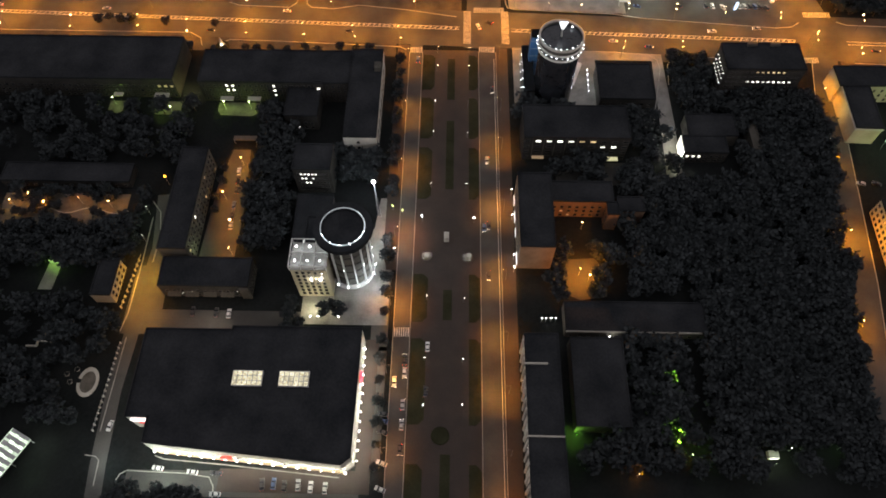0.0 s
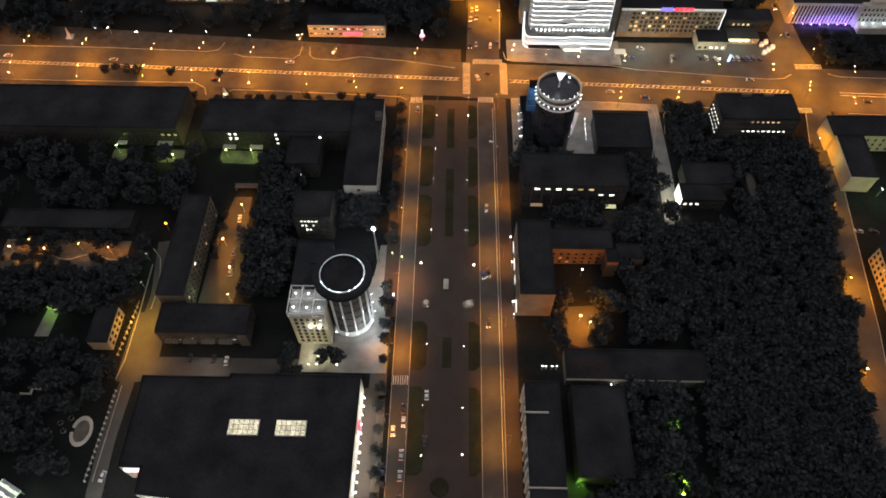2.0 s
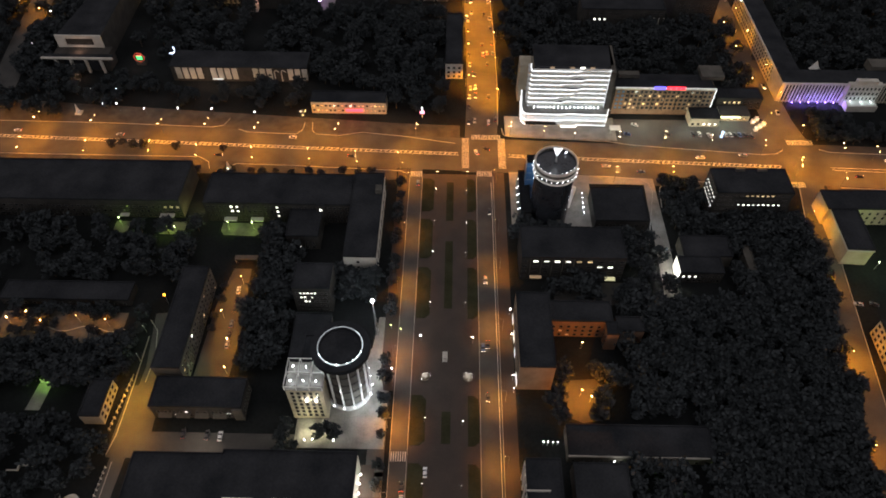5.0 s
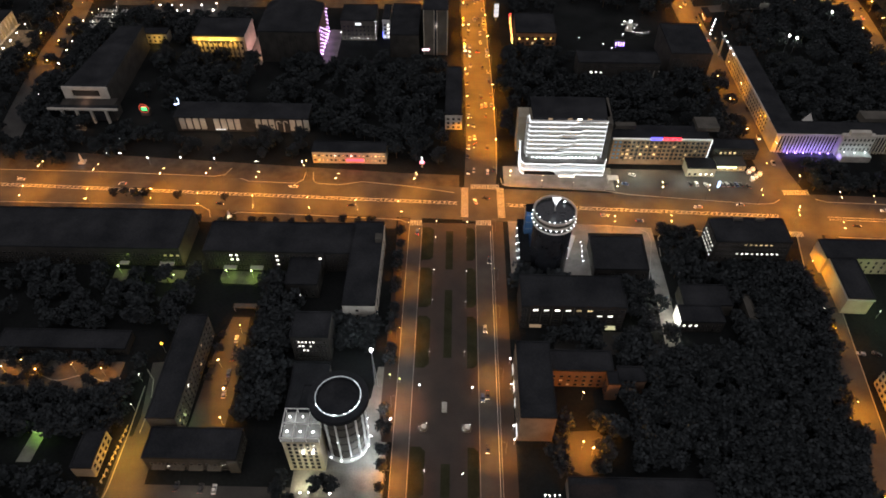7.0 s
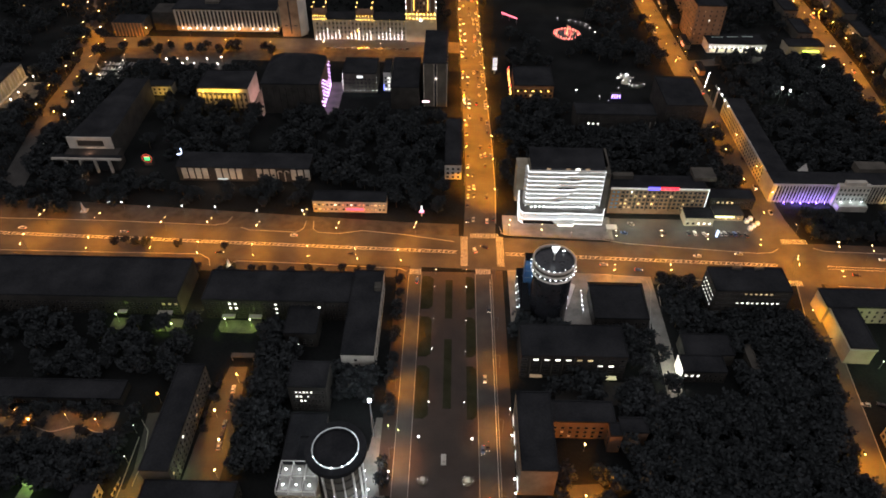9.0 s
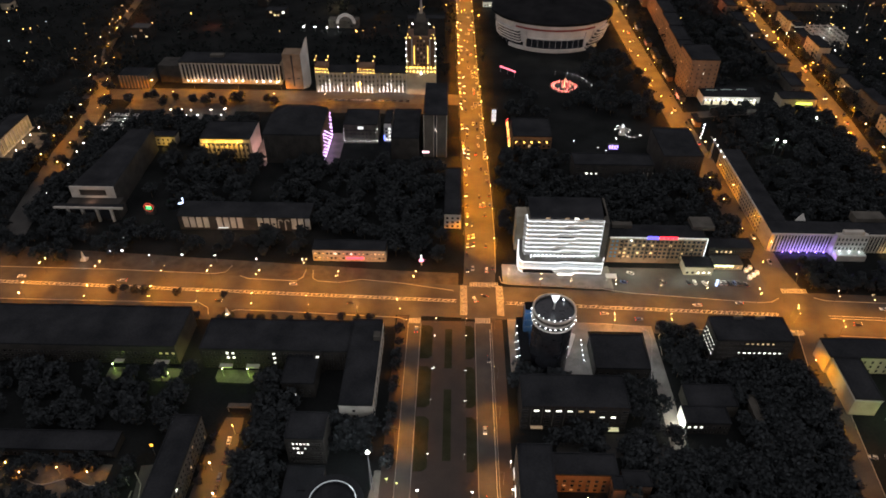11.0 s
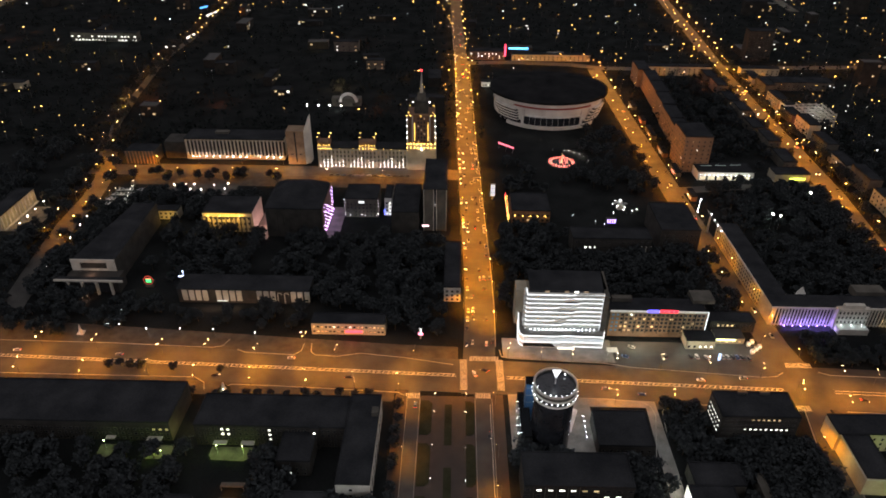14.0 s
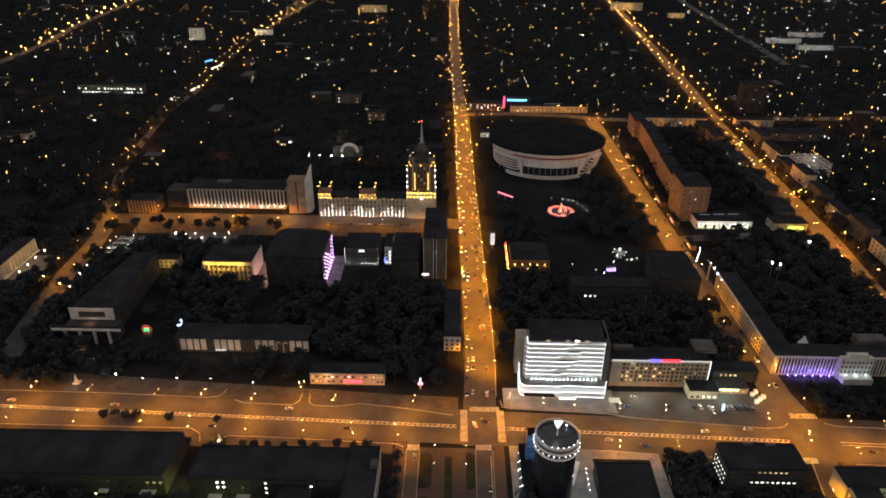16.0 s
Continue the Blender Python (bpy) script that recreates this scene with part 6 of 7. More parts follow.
for k in range(4300):
    y = 640 + 2900 * rnd.random() ** 1.35
    x = rnd.uniform(-.75, .72) * y
    if (-345 < x < 340 and y < 720) or (30 < x < 185 and y < 860):
        continue
    if -310 < x < -115 and y < 1010 and rnd.random() < .95 or x < -40 and y < 1250 and rnd.random() < .72 or 185 < x < 330 and y < 900 and rnd.random() < .8:
        continue
    z = rnd.uniform(4, 12)
    key = rnd.choice(("sodium",) * 10 + ("white", "cool"))
    r = .18 + .48 * rnd.random() ** 3.4 * (1 + (y - 640) / 2600)
    far[key].ball(x, y, z, r)
    poles.box(x - .1, y - .1, 0, x + .1, y + .1, z)
for k in range(90):
    y = rnd.uniform(1300, 2300)
    x = rnd.uniform(520, 1300)
    far["cool" if k % 3 else "white"].ball(x, y, 14, rnd.uniform(.35, .9))
    poles.box(x - .1, y - .1, 0, x + .1, y + .1, 14)
for key, label in (("sodium", "distant orange lamps scattered over the dark quarters"), ("white", "distant white lamps scattered over the dark quarters"), ("cool", "distant cold white lamps scattered over the dark quarters")):
    tagged(part("distant_lamps", far[key], glow("distant_" + key, {"sodium": (1, .42, .08), "white": WHITE, "cool": COOL}[key], {"sodium": 20, "white": 13, "cool": 11}[key])), label, "lamps", kind="stuff")
tagged(part("lamp_poles", poles, pole_steel), "thin steel poles under the distant lamps", "poles", kind="stuff")
# small pools of light over far yards, from lights strewn at random without lamps
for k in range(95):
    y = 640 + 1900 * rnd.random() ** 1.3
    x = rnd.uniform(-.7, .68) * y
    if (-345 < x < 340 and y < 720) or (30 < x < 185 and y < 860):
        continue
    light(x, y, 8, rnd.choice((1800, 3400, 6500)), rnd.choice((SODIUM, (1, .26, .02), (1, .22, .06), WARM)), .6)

# lit landmarks of the far quarters
for x, y, w, h, wall, watts, hue, label in ((-550, 814, 36, 8, cream, 3000, (1, .6, .1), "distant long wall in yellow light"), (-216, 1864, 66, 18, cream, 9000, (1, .62, .15), "distant house in strong yellow light"), (-545, 1467, 28, 24, white_wall, 2600, (1, 1, .6), "distant white block with lit rows"),
                                            (-420, 1530, 36, 12, white_wall, 5000, (1, .93, .75), "distant white hall beside the outgoing street"), (460, 1950, 84, 20, cream, 14000, (1, .55, .1), "distant block at the street's end in yellow light"), (560, 1830, 40, 12, cream, 6000, (1, .5, .08), "distant low house in orange light"), (-159, 1000, 36, 14, plaster, 700, (1, .5, .4), "distant house in dim reddish light"), (-108, 915, 24, 12, plaster, 1100, (1, .55, .35), "distant small house in reddish light")):
    block("lit_far_house", label, x - w / 2, y, x + w / 2, y + 13, h, wall, faces="s", step=9, w=2.4, wh=2, storey=5, lit=.4, seed=int(abs(x)), category="house", group="lit far houses")
    light(x, y - 11, 8, watts, hue, .6)
for x, y, r, turn, hue in ((-446, 1244, 9, 62, (.1, .4, 1)), (-417, 1196, 16, 76, (.95, .97, 1)), (-404, 1050, 12, 80, (.95, .97, 1)), (-412, 990, 8, 20, (1, 1, .9))):
    bb = thing("billboard", "distant glowing advertising board beside the street", "billboard", x, y, 0, turn, "distant billboards")
    part("board", Shape().box(-r, -.3, 5, r, .3, 7.4), glow("board_glow", hue, 2.2), bb)
    for k in (-.8, .8):
        part("post", Shape().box(k * r - .2, -.2, 0, k * r + .2, .2, 5), steel, bb)
bl = thing("bleachers", "pale stepped bleachers behind the arena", "bleachers", 144, 980)
for k in range(5):
    part("row", Shape().box(-12, k * 3, 0, 12, k * 3 + 1.6, 1 + k * 1.1), stone_light, bl)
light(144, 972, 10, 900, (.8, 1, .95), .5)
# ---- street lamps ----
def street_lamp(label, height, arm, heads, bulb, group, head=.4):
    """A steel pole with a foot, one arm a head, a flat luminaire and its glowing bowl. It stands at the origin until copied."""
    ob = thing("street_lamp", label, "street lamp", 0, 0, -50, group=group)
    part("pole", Shape().cone(0, 0, 0, height, .14, .06, 8), pole_steel, ob)
    for a in heads:
        c, s = math.cos(radians(a)), math.sin(radians(a))
        part("arm", Shape().beam((0, 0, height - .4), (c * arm, s * arm, height + .1), .09), pole_steel, ob)
        lum = part("luminaire", Shape().box(-.45, -.15, 0, .45, .15, .14), pole_steel, ob, at=pose(c * arm, s * arm, height + .1, 0, 0, a))
        part("bulb", Shape().ball(0, 0, -.1, head, tall=.6), bulb, lum)
    return ob


single = street_lamp("tall steel street lamp with a sodium light", 9.5, 1.8, (0,), bulb_sodium, "sodium street lamps")
covered = street_lamp("tall steel street lamp with a hooded light", 9.5, 1.8, (0,), bulb_sodium, "hooded street lamps", .15)
double = street_lamp("steel street lamp with two sodium lights", 9.5, 4.6, (104, 284), bulb_sodium, "double street lamps", .4)
pair = street_lamp("steel street lamp with a pair of sodium lights", 10, 2.4, (78, 258), bulb_sodium, "double street lamps", .4)
post = street_lamp("short park lamp post with a white light", 4.2, .3, (0,), bulb_white, "park lamps", .3)
white_post = street_lamp("lamp post with a bright white light", 6.5, 1.2, (-90,), bulb_cool, "white lamp posts", .5)
E16 = 17500
for x, y in ((-257, 304), (-217, 302), (-179, 303), (-150, 299.5), (-117, 298.5), (-84, 298), (-55.5, 296.5), (-30, 296), (-295, 306)):
    copy_thing(double, pose(x, y, 0))
    light(x, y + 5, 10.5, E16, SODIUM, .4, 172)
for x, y in ((-256, 329), (-220.5, 327), (-178.5, 324), (-150, 325), (-119, 322), (-91.6, 334), (-70, 322), (-22, 323), (-295, 332)):
    copy_thing(pair, pose(x, y, 0))
    light(x, y - 4, 10.5, E16 * 1.1, SODIUM, .4, 172)
for x, y in ((36, 320), (56, 316), (74.5, 315), (101, 312), (128.5, 312), (156, 310), (186.5, 306), (233, 305), (252, 302), (285, 301), (320, 300)):
    copy_thing(pair, pose(x, y + 7, 0))
    light(x, y - 5, 10.5, E16, SODIUM, .4, 146)
for x, y in ((94.7, 288), (127.3, 289), (163, 287), (225, 286), (262, 284), (300, 283), (203, 296)):
    copy_thing(pair, pose(x, y, 0))
    light(x, y + 4, 10.5, E16 * .9, SODIUM, .4, 172)
for x, y, w in ((-26, 283, 2200), (-26, 245, 2600), (-26, 207, 3200), (-26, 168, 2800), (-26, 132, 4200), (-26, 100, 1500), (-26, 66, 1300), (-26, 25, 1000)):
    copy_thing(covered, pose(x, y, 0))
    light(x + 3, y, 9.4, 4.5 * w, (1, .32, .02), .4, 136)
for x, y, w in ((26.2, 286, 500), (26.2, 248, 420), (26.2, 222, 4000), (26.2, 184, 3500), (26.2, 146, 3500), (26.2, 116, 3300), (26.2, 92, 3200), (26.2, 66, 500), (26.2, 44, 2600), (26.2, 10, 2000)):
    copy_thing(covered, pose(x, y, 0, 0, 0, 180))
    light(x - (1 if y > 200 else 3), y, 9.4, 4.2 * w, (1, .33, .02), .4, 136)


far_poles = Shape()


def row_of_lamps(line, step, sides, watts, start=0.0, stop=1e9, seed=3, joined=False, size=.6, cone=172, extra=0):
    """Lamps on both sides of a street."""
    rnd, gone, k = random.Random(seed), 0.0, 0
    for p, q in zip(line, line[1:]):
        p, q = Vector(p), Vector(q)
        run, d = (q - p).length, (q - p).normalized()
        n = Vector((d.y, -d.x))
        while gone < run:
            at = p + d * gone
            for s in sides:
                if start <= at.y <= stop:
                    jig = rnd.uniform(-15, 15) if joined else rnd.uniform(-4, 4)
                    e = at + n * (s + (rnd.uniform(-3, 3) if joined else 0)) + d * (jig + (step / 2 if s < 0 else 0))
                    if joined:
                        far_poles.cone(e.x, e.y, 0, 9.5, .2, .12, 6).ball(e.x, e.y, 9.6, size * rnd.uniform(.7, 1.3), 1)
                    else:
                        copy_thing(single, pose(e.x, e.y, 0, 0, 0, math.degrees(math.atan2(n.y, n.x)) + (180 if s > 0 else 0)))
                    if watts:
                        light(e.x - n.x * (3 if s > 0 else -3), e.y - n.y * (3 if s > 0 else -3), 9.2, 2.6 * watts, SODIUM, .4, cone)
                    if extra:
                        light(e.x - n.x * (4.5 if s > 0 else -4.5), e.y - n.y * (4.5 if s > 0 else -4.5), 9.6, 2.6 * extra, SODIUM, .4, 148)
            gone += step
        gone -= run


row_of_lamps(AVE_N, 34, (-11, 11), 15500, 345, 1000, cone=158)
row_of_lamps(AVE_N, 36, (-9, 9), 1900, 1000, 2300, joined=True, size=.5)
row_of_lamps(STREET_A, 44, (-8.5,), 6500, 90, 290)
row_of_lamps(STREET_A, 34, (-10, 7.6), 650, 320, 515, cone=0, extra=3600)
row_of_lamps(STREET_A, 32, (-10, 7.6), 2200, 515, 930, cone=0, extra=6500)
row_of_lamps(STREET_B, 34, (-12, 12), 2600, 400, 1000, cone=0, extra=7000)
row_of_lamps(STREET_B, 38, (-12, 12), 6000, 1000, 2300, joined=True, size=.65, cone=165)
row_of_lamps(STREET_C, 30, (-10, 10), 4300, 425, 600, cone=160)
row_of_lamps(STREET_C, 52, (-7, 7), 2300, 600, 860, cone=0)
row_of_lamps(STREET_C, 50, (-7, 7), 1500, 860, 1000, cone=0)
row_of_lamps(STREET_C, 34, (-9, 9), 900, 1000, 1500, joined=True, size=.5, cone=0)
row_of_lamps(STREET_C, 60, (-9, 9), 700, 1500, 2200, joined=True, size=.8)
row_of_lamps(STREET_D, 60, (-9, 9), 2300, 1200, 2000, joined=True, size=1.1)
row_of_lamps(UNI, 40, (-12,), 9500, 500, 700)
row_of_lamps(UNI, 46, (17,), 6500, 500, 700, seed=8)
row_of_lamps(CROSS2, 50, (9,), 5000, 500, 1000)
tagged(part("far_street_lamps", far_poles, (pole_steel, glow("far_sodium_bulb", (1, .5, .11), 34))), "distant sodium lamps along the outgoing streets", "street lamps", kind="stuff")
# lights added over the crossings to brighten them, with no posts or lamps
for x, y in ((3, 329), (36, 328), (216, 326), (200, 325), (4, 300), (32, 296), (17, 315)):
    light(x, y, 10.5, 12000, SODIUM, .4, 172)
for x, y in ((-8.4, 290), (-8.6, 276), (-8.9, 251), (-9.2, 230), (-9.5, 197), (-9.8, 135), (-10.1, 106), (-10.2, 85), (9.3, 290), (9, 276), (8.7, 250), (8.4, 229), (7.8, 197), (6.7, 134), (6.3, 105.5), (6.1, 85.6)):
    copy_thing(post, pose(x, y, .15))
    light(x + .3, y, 4, 90 if y > 150 else 60, (1, .5, .22), .3)
for x, y in ((-13.2, 177), (11.6, 176.5)):
    copy_thing(white_post, pose(x, y, .15))
    light(x, y - 1.2, 6.2, 260, WARM, .4)
for x, y in ((-234, 361), (-218, 361), (-194, 342), (-173, 343), (-151.5, 343), (-124, 340), (-95, 341), (-213, 346), (-221, 346)):
    copy_thing(white_post, pose(x, y, 0))
    light(x, y - 1.2, 6.2, 260, COOL, .4)
for ob in (single, covered, double, pair, post, white_post):
    for o in (ob, *ob.children_recursive):
        bpy.data.objects.remove(o)
# ---- cars ----
def car(label, paint, on, group):
    ob = thing("car", label, "car", 0, 0, -50, group=group)
    low = [(-2.2, .35), (2.2, .35), (2.25, .75), (1.3, .95), (-1.9, .95), (-2.25, .8)]
    s = Shape()
    for w0, w1, pr in ((.86, .86, low),):
        v = [(y, -w0, z) for y, z in pr] + [(y, w1, z) for y, z in pr]
        n = len(pr)
        s.add([(b, a, c) for a, b, c in v], [tuple(range(n))[::-1], tuple(range(n, 2 * n))] + [(i, (i + 1) % n, n + (i + 1) % n, n + i) for i in range(n)])
    part("body", s, paint, ob)
    top, bot = [(-1.3, 1.42), (.35, 1.45)], [(-1.75, .95), (1.1, .95)]
    v = [(-.8, bot[0][0], .95), (.8, bot[0][0], .95), (.8, bot[1][0], .95), (-.8, bot[1][0], .95), (-.66, top[0][0], 1.42), (.66, top[0][0], 1.42), (.66, top[1][0], 1.45), (-.66, top[1][0], 1.45)]
    part("cabin", Shape().add(v, [(0, 1, 5, 4), (1, 2, 6, 5), (2, 3, 7, 6), (3, 0, 4, 7)]), dark_glass, ob)
    part("roof", Shape().box(-.64, -1.25, 1.42, .64, .32, 1.5), paint, ob)
    for x, y in product((-.8, .8), (-1.4, 1.35)):
        part("wheel", Shape().cone(0, 0, -.1, .1, .33, .33, 12).cone(0, 0, -.115, .115, .2, .2, 8, 1), (rubber, steel), ob, at=pose(x, y, .33, 0, 90, 0))
    for x in (-.62, .62):
        part("headlight", Shape().box(x - .2, 2.18, .55, x + .2, 2.3, .75), head_glow if on else frame_white, ob)
        part("tail_light", Shape().box(x - .2, -2.3, .6, x + .2, -2.2, .8), tail_glow if on else red_tile, ob)
    return ob


fleet = {}
for name, paint in (("white", paint_white), ("silver", paint_silver), ("dark", paint_dark), ("red", paint_red), ("blue", paint_blue)):
    fleet[name, 0] = car("parked " + name + " car with its lights off", paint, False, "parked cars")
    fleet[name, 1] = car(name + " car on the carriageway with lights on", paint, True, "cars on the road")
COLOURS = ("white", "silver", "dark", "white", "dark", "dark", "silver", "blue")


def put_car(x, y, turn, on, k, beam=False):
    copy_thing(fleet[COLOURS[k % 8], on], pose(x, y, .05, 0, 0, turn))
    if beam:
        a = radians(turn)
        dx, dy = -math.sin(a), math.cos(a)
        light(0, 0, 0, 260, (1, .95, .82), .2, 70, look((x + dx * 2.4, y + dy * 2.4, .8), (x + dx * 14, y + dy * 14, 0)))


for k, (x, y, turn) in enumerate(((18.6, 214, 180), (18.9, 175, 180), (16.6, 173.5, 180), (18.4, 147.5, 180), (-18.4, 106, 0), (-18.2, 100, 180), (-22.4, 96, 180), (-18.4, 86, 0), (-18.5, 77.6, 0), (-18.6, 67.6, 180),
                                  (-19.2, 284, 0), (22, 262, 180), (21, 314.5, 60), (15, 311, 20))):
    put_car(x, y, turn, 1, k * 3 + 1, beam=k in (0, 1, 3, 6, 9, 12))
for k, (x, y, turn) in enumerate(((-8.8, 112, 0), (-9, 92, 0), (-26.5, 82, 80), (-26.3, 79, 80), (-26, 74.5, 75), (-25.6, 62, 70), (-25.6, 52, 70), (-114.6, 58.5, 82), (-100.5, 57.2, 84), (-91, 57, 84), (-72.2, 53, 5), (-67.7, 53.4, 0), (-63.4, 52.5, 3), (-47.3, 52, 0),
                                  (-58, 53, 4), (-53, 52.4, 0), (-106.7, 204.6, 4), (-106.4, 199.5, 4), (-106, 193.5, 3), (-105.8, 184.3, 2), (-105.5, 178.3, 2), (-105.3, 172.5, 2))):
    put_car(x, y, turn, 0, k * 5)
for k, (x, y, turn) in enumerate(((-114.4, 127, 4), (-103.9, 126.6, 2), (-98.1, 126.2, 2), (-138, 75, 170), (-90, 49, 90), (205, 203, 80), (213, 203, 60), (109, 330, 70), (134, 331, 30), (150, 331, 5), (154, 331, 5), (160, 330, 20), (170, 331, 5),
                                  (173, 331, 5), (176, 331, 5), (179, 331, 5), (182, 331, 5), (186, 330, 8), (115, 339, 60))):
    put_car(x, y, turn, 0, k * 3 + 2)
put_car(197.1, 234, 170, 1, 4, True)
put_car(186, 244, 170, 1, 7)
rnd = random.Random(5)
for k, x in enumerate((-270, -205, -140, -98, -60, 60, 92, 112, 150, 176, 240, 262)):
    lane = rnd.choice((-9, -5.5, 5.5, 9))
    put_car(x, cross(x) + lane, 88 if lane > 0 else -92, 1, k, beam=k % 3 == 0)
# the queue on the avenue's northern stretch; past the first hundred and twenty the cars are joined
queue, k = Shape(), 0


def far_car(x, y, turn, on, paint):
    m = pose(x, y, .05, 0, 0, turn)
    one = Shape().box(-.86, -2.2, .25, .86, 2.25, .95, paint).box(-.7, -1.5, .95, .7, .7, 1.45, 3)
    if on:
        one.box(-.8, 2.25, .5, .8, 2.35, .8, 4).box(-.8, -2.3, .55, .8, -2.2, .8, 5)
    queue.v, k0 = queue.v + [tuple(m @ Vector(p)) for p in one.v], len(queue.v)
    queue.f += [tuple(i + k0 for i in f) for f in one.f]
    queue.m += one.m


for p, q in zip(AVE_N[1:9], AVE_N[2:10]):
    p, q = Vector(p), Vector(q)
    d = (q - p).normalized()
    n, run, u = Vector((d.y, -d.x)), (q - p).length, 3.0
    while u < run:
        at = p + d * u
        for off, turn, chance in ((-8.0, 180, .7), (-4.6, 180, .4), (4.4, 0, .35), (1.4, 0, .2), (8.2, 0, .35)):
            if rnd.random() < chance:
                e = at + n * (off + rnd.uniform(-.4, .4)) + d * rnd.uniform(-2, 2)
                turned, on, c = turn - math.degrees(math.atan2(d.x, d.y)), 1 if abs(off) < 8.1 and rnd.random() < (.6 if at.y < 455 else .3) else 0, rnd.randint(0, 7)
                if at.y < 455:
                    put_car(e.x, e.y, turned, on, c)
                else:
                    far_car(e.x, e.y, turned, on, c % 3)
        u += (12.5 if at.y < 455 else 8) if at.y < 620 else 12
for p, q in list(zip(STREET_A[5:9], STREET_A[6:10])) + list(zip(STREET_B[:6], STREET_B[1:7])):
    p, q = Vector(p), Vector(q)
    d = (q - p).normalized()
    n, run, u = Vector((d.y, -d.x)), (q - p).length, 8.0
    while u < run:
        e = p + d * u + n * rnd.choice((-6, -3, 3, 6))
        far_car(e.x, e.y, rnd.choice((0, 180)), 1 if rnd.random() < .25 else 0, rnd.randint(0, 2))
        u += rnd.uniform(22, 44)
for i, j in product(range(4), range(9)):
    if rnd.random() < .85:
        far_car(-304 + j * 2.9 + i * 1.2, 519 + i * 9, rnd.choice((0, 180)), 0, rnd.randint(0, 1))
tagged(part("distant_cars", queue, (paint_white, paint_silver, paint_dark, dark_glass, head_glow, tail_glow)), "distant cars queueing and parked on the lit streets", "cars", kind="stuff")
for x in range(-115, -40, 6):
    put_car(x, 583 + rnd.uniform(-.4, .4), 90, 0, rnd.randint(0, 7))
for ob in fleet.values():
    for o in (ob, *ob.children_recursive):
        bpy.data.objects.remove(o)

for x, y in ((-302, 515), (-294, 514), (-279.5, 516), (-280.7, 521), (-282, 527), (-283, 533), (-284, 540), (-298, 536), (-301, 530), (-288, 551)):
    light(x, y, 7, 560, (1, .97, .82), .4)
    pk = thing("parking_lamp", "white lamp over the car park", "lamp", x, y, group="car park lamps")
    part("post", Shape().cone(0, 0, 0, 7, .1, .08, 6), steel, pk)
    part("bulb", Shape().ball(0, 0, 7.1, .22), bulb_white, pk)
# ---- trees ----
def tree_meshes(seed, height, spread):
    """A tapered trunk with limbs, and a crown of many small leaf clumps with gaps."""
    rnd = random.Random(seed)
    t, c = Shape(), Shape()
    t.cone(0, 0, 0, height * .45, .28, .17, 8)
    tips = []
    for k in range(7):
        a, rise = k * 2.4 + rnd.uniform(-.4, .4), rnd.uniform(.55, .95)
        r = spread * rnd.uniform(.35, .75) * (1.25 - rise * .6)
        tip = (r * math.cos(a), r * math.sin(a), height * rise * .92)
        t.beam((0, 0, height * rnd.uniform(.25, .44)), tip, .12)
        tips.append(tip)
    tips.append((0, 0, height * .88))
    for x, y, z in tips:
        for j in range(17):
            u = Vector((rnd.gauss(0, 1), rnd.gauss(0, 1), rnd.gauss(0, .8))).normalized() * (spread * .46) * rnd.random() ** .45
            p = Vector((x, y, z)) + u
            s = rnd.uniform(.6, 1.25)
            for m in range(3):
                a = Vector((rnd.gauss(0, 1), rnd.gauss(0, 1), rnd.gauss(0, .7))).normalized()
                b = a.cross(Vector((rnd.gauss(0, 1), rnd.gauss(0, 1), rnd.gauss(0, 1)))).normalized()
                o = p + Vector((rnd.uniform(-s, s), rnd.uniform(-s, s), rnd.uniform(-s, s) * .6))
                c.add([tuple(o + a * s), tuple(o + b * s * .7), tuple(o - a * s), tuple(o - b * s * .7)], [(0, 1, 2, 3)])
    return t.mesh("trunk", trunk_bark), c.mesh("crown", leaves)


KINDS = [tree_meshes(k, h, s) for k, (h, s) in enumerate(((9, 4.3), (10.5, 5.2), (12, 5.9), (8, 3.9), (11, 5.2), (10, 5.7)))]
rnd = random.Random(21)
made, PLAN = [], []


def tree(x, y, size=1.0, label="leafy park tree standing dark in the night", group="park trees"):
    made.append((x, y))
    PLAN.append((x, y, rnd.uniform(0, 360), size * rnd.uniform(.85, 1.15), rnd.randrange(len(KINDS)), label, group))


SOLID = []
for o in list(scene.objects):
    if o.parent is None and o.get("kind") != "structure" and o.get("category") not in ("street lamp", "lamp", "car", "tree", None):
        pts = [(o.matrix_basis @ c.matrix_basis) @ Vector(b) for c in o.children if c.type == "MESH" and c.name.split(".")[0] in ("wall", "hall", "podium", "roof") for b in c.bound_box]
        if pts:
            SOLID.append((min(p.x for p in pts), min(p.y for p in pts), max(p.x for p in pts), max(p.y for p in pts)))


OPEN = ((-292, 530, 17), (106, 619, 30), (60, 646, 14), (144, 522, 14), (131, 62, 10), (150, 66, 8), (76, 57, 7), (-179, 110, 8), (-184, 144, 8), (-155, 94, 10), (-160, 97, 6), (54, 70, 7), (94, 96, 5), (94, 70, 6), (-176, 58, 12), (262, 490, 9), (310, 532, 7), (60, 148, 9), (126, 208, 9), (113, 218, 8))


def free(x, y, gap=3.2):
    if any(math.hypot(x - a, y - b) < r for a, b, r in OPEN):
        return False
    return all(not (a - gap < x < c + gap and b - gap < y < d + gap) for a, b, c, d in SOLID)


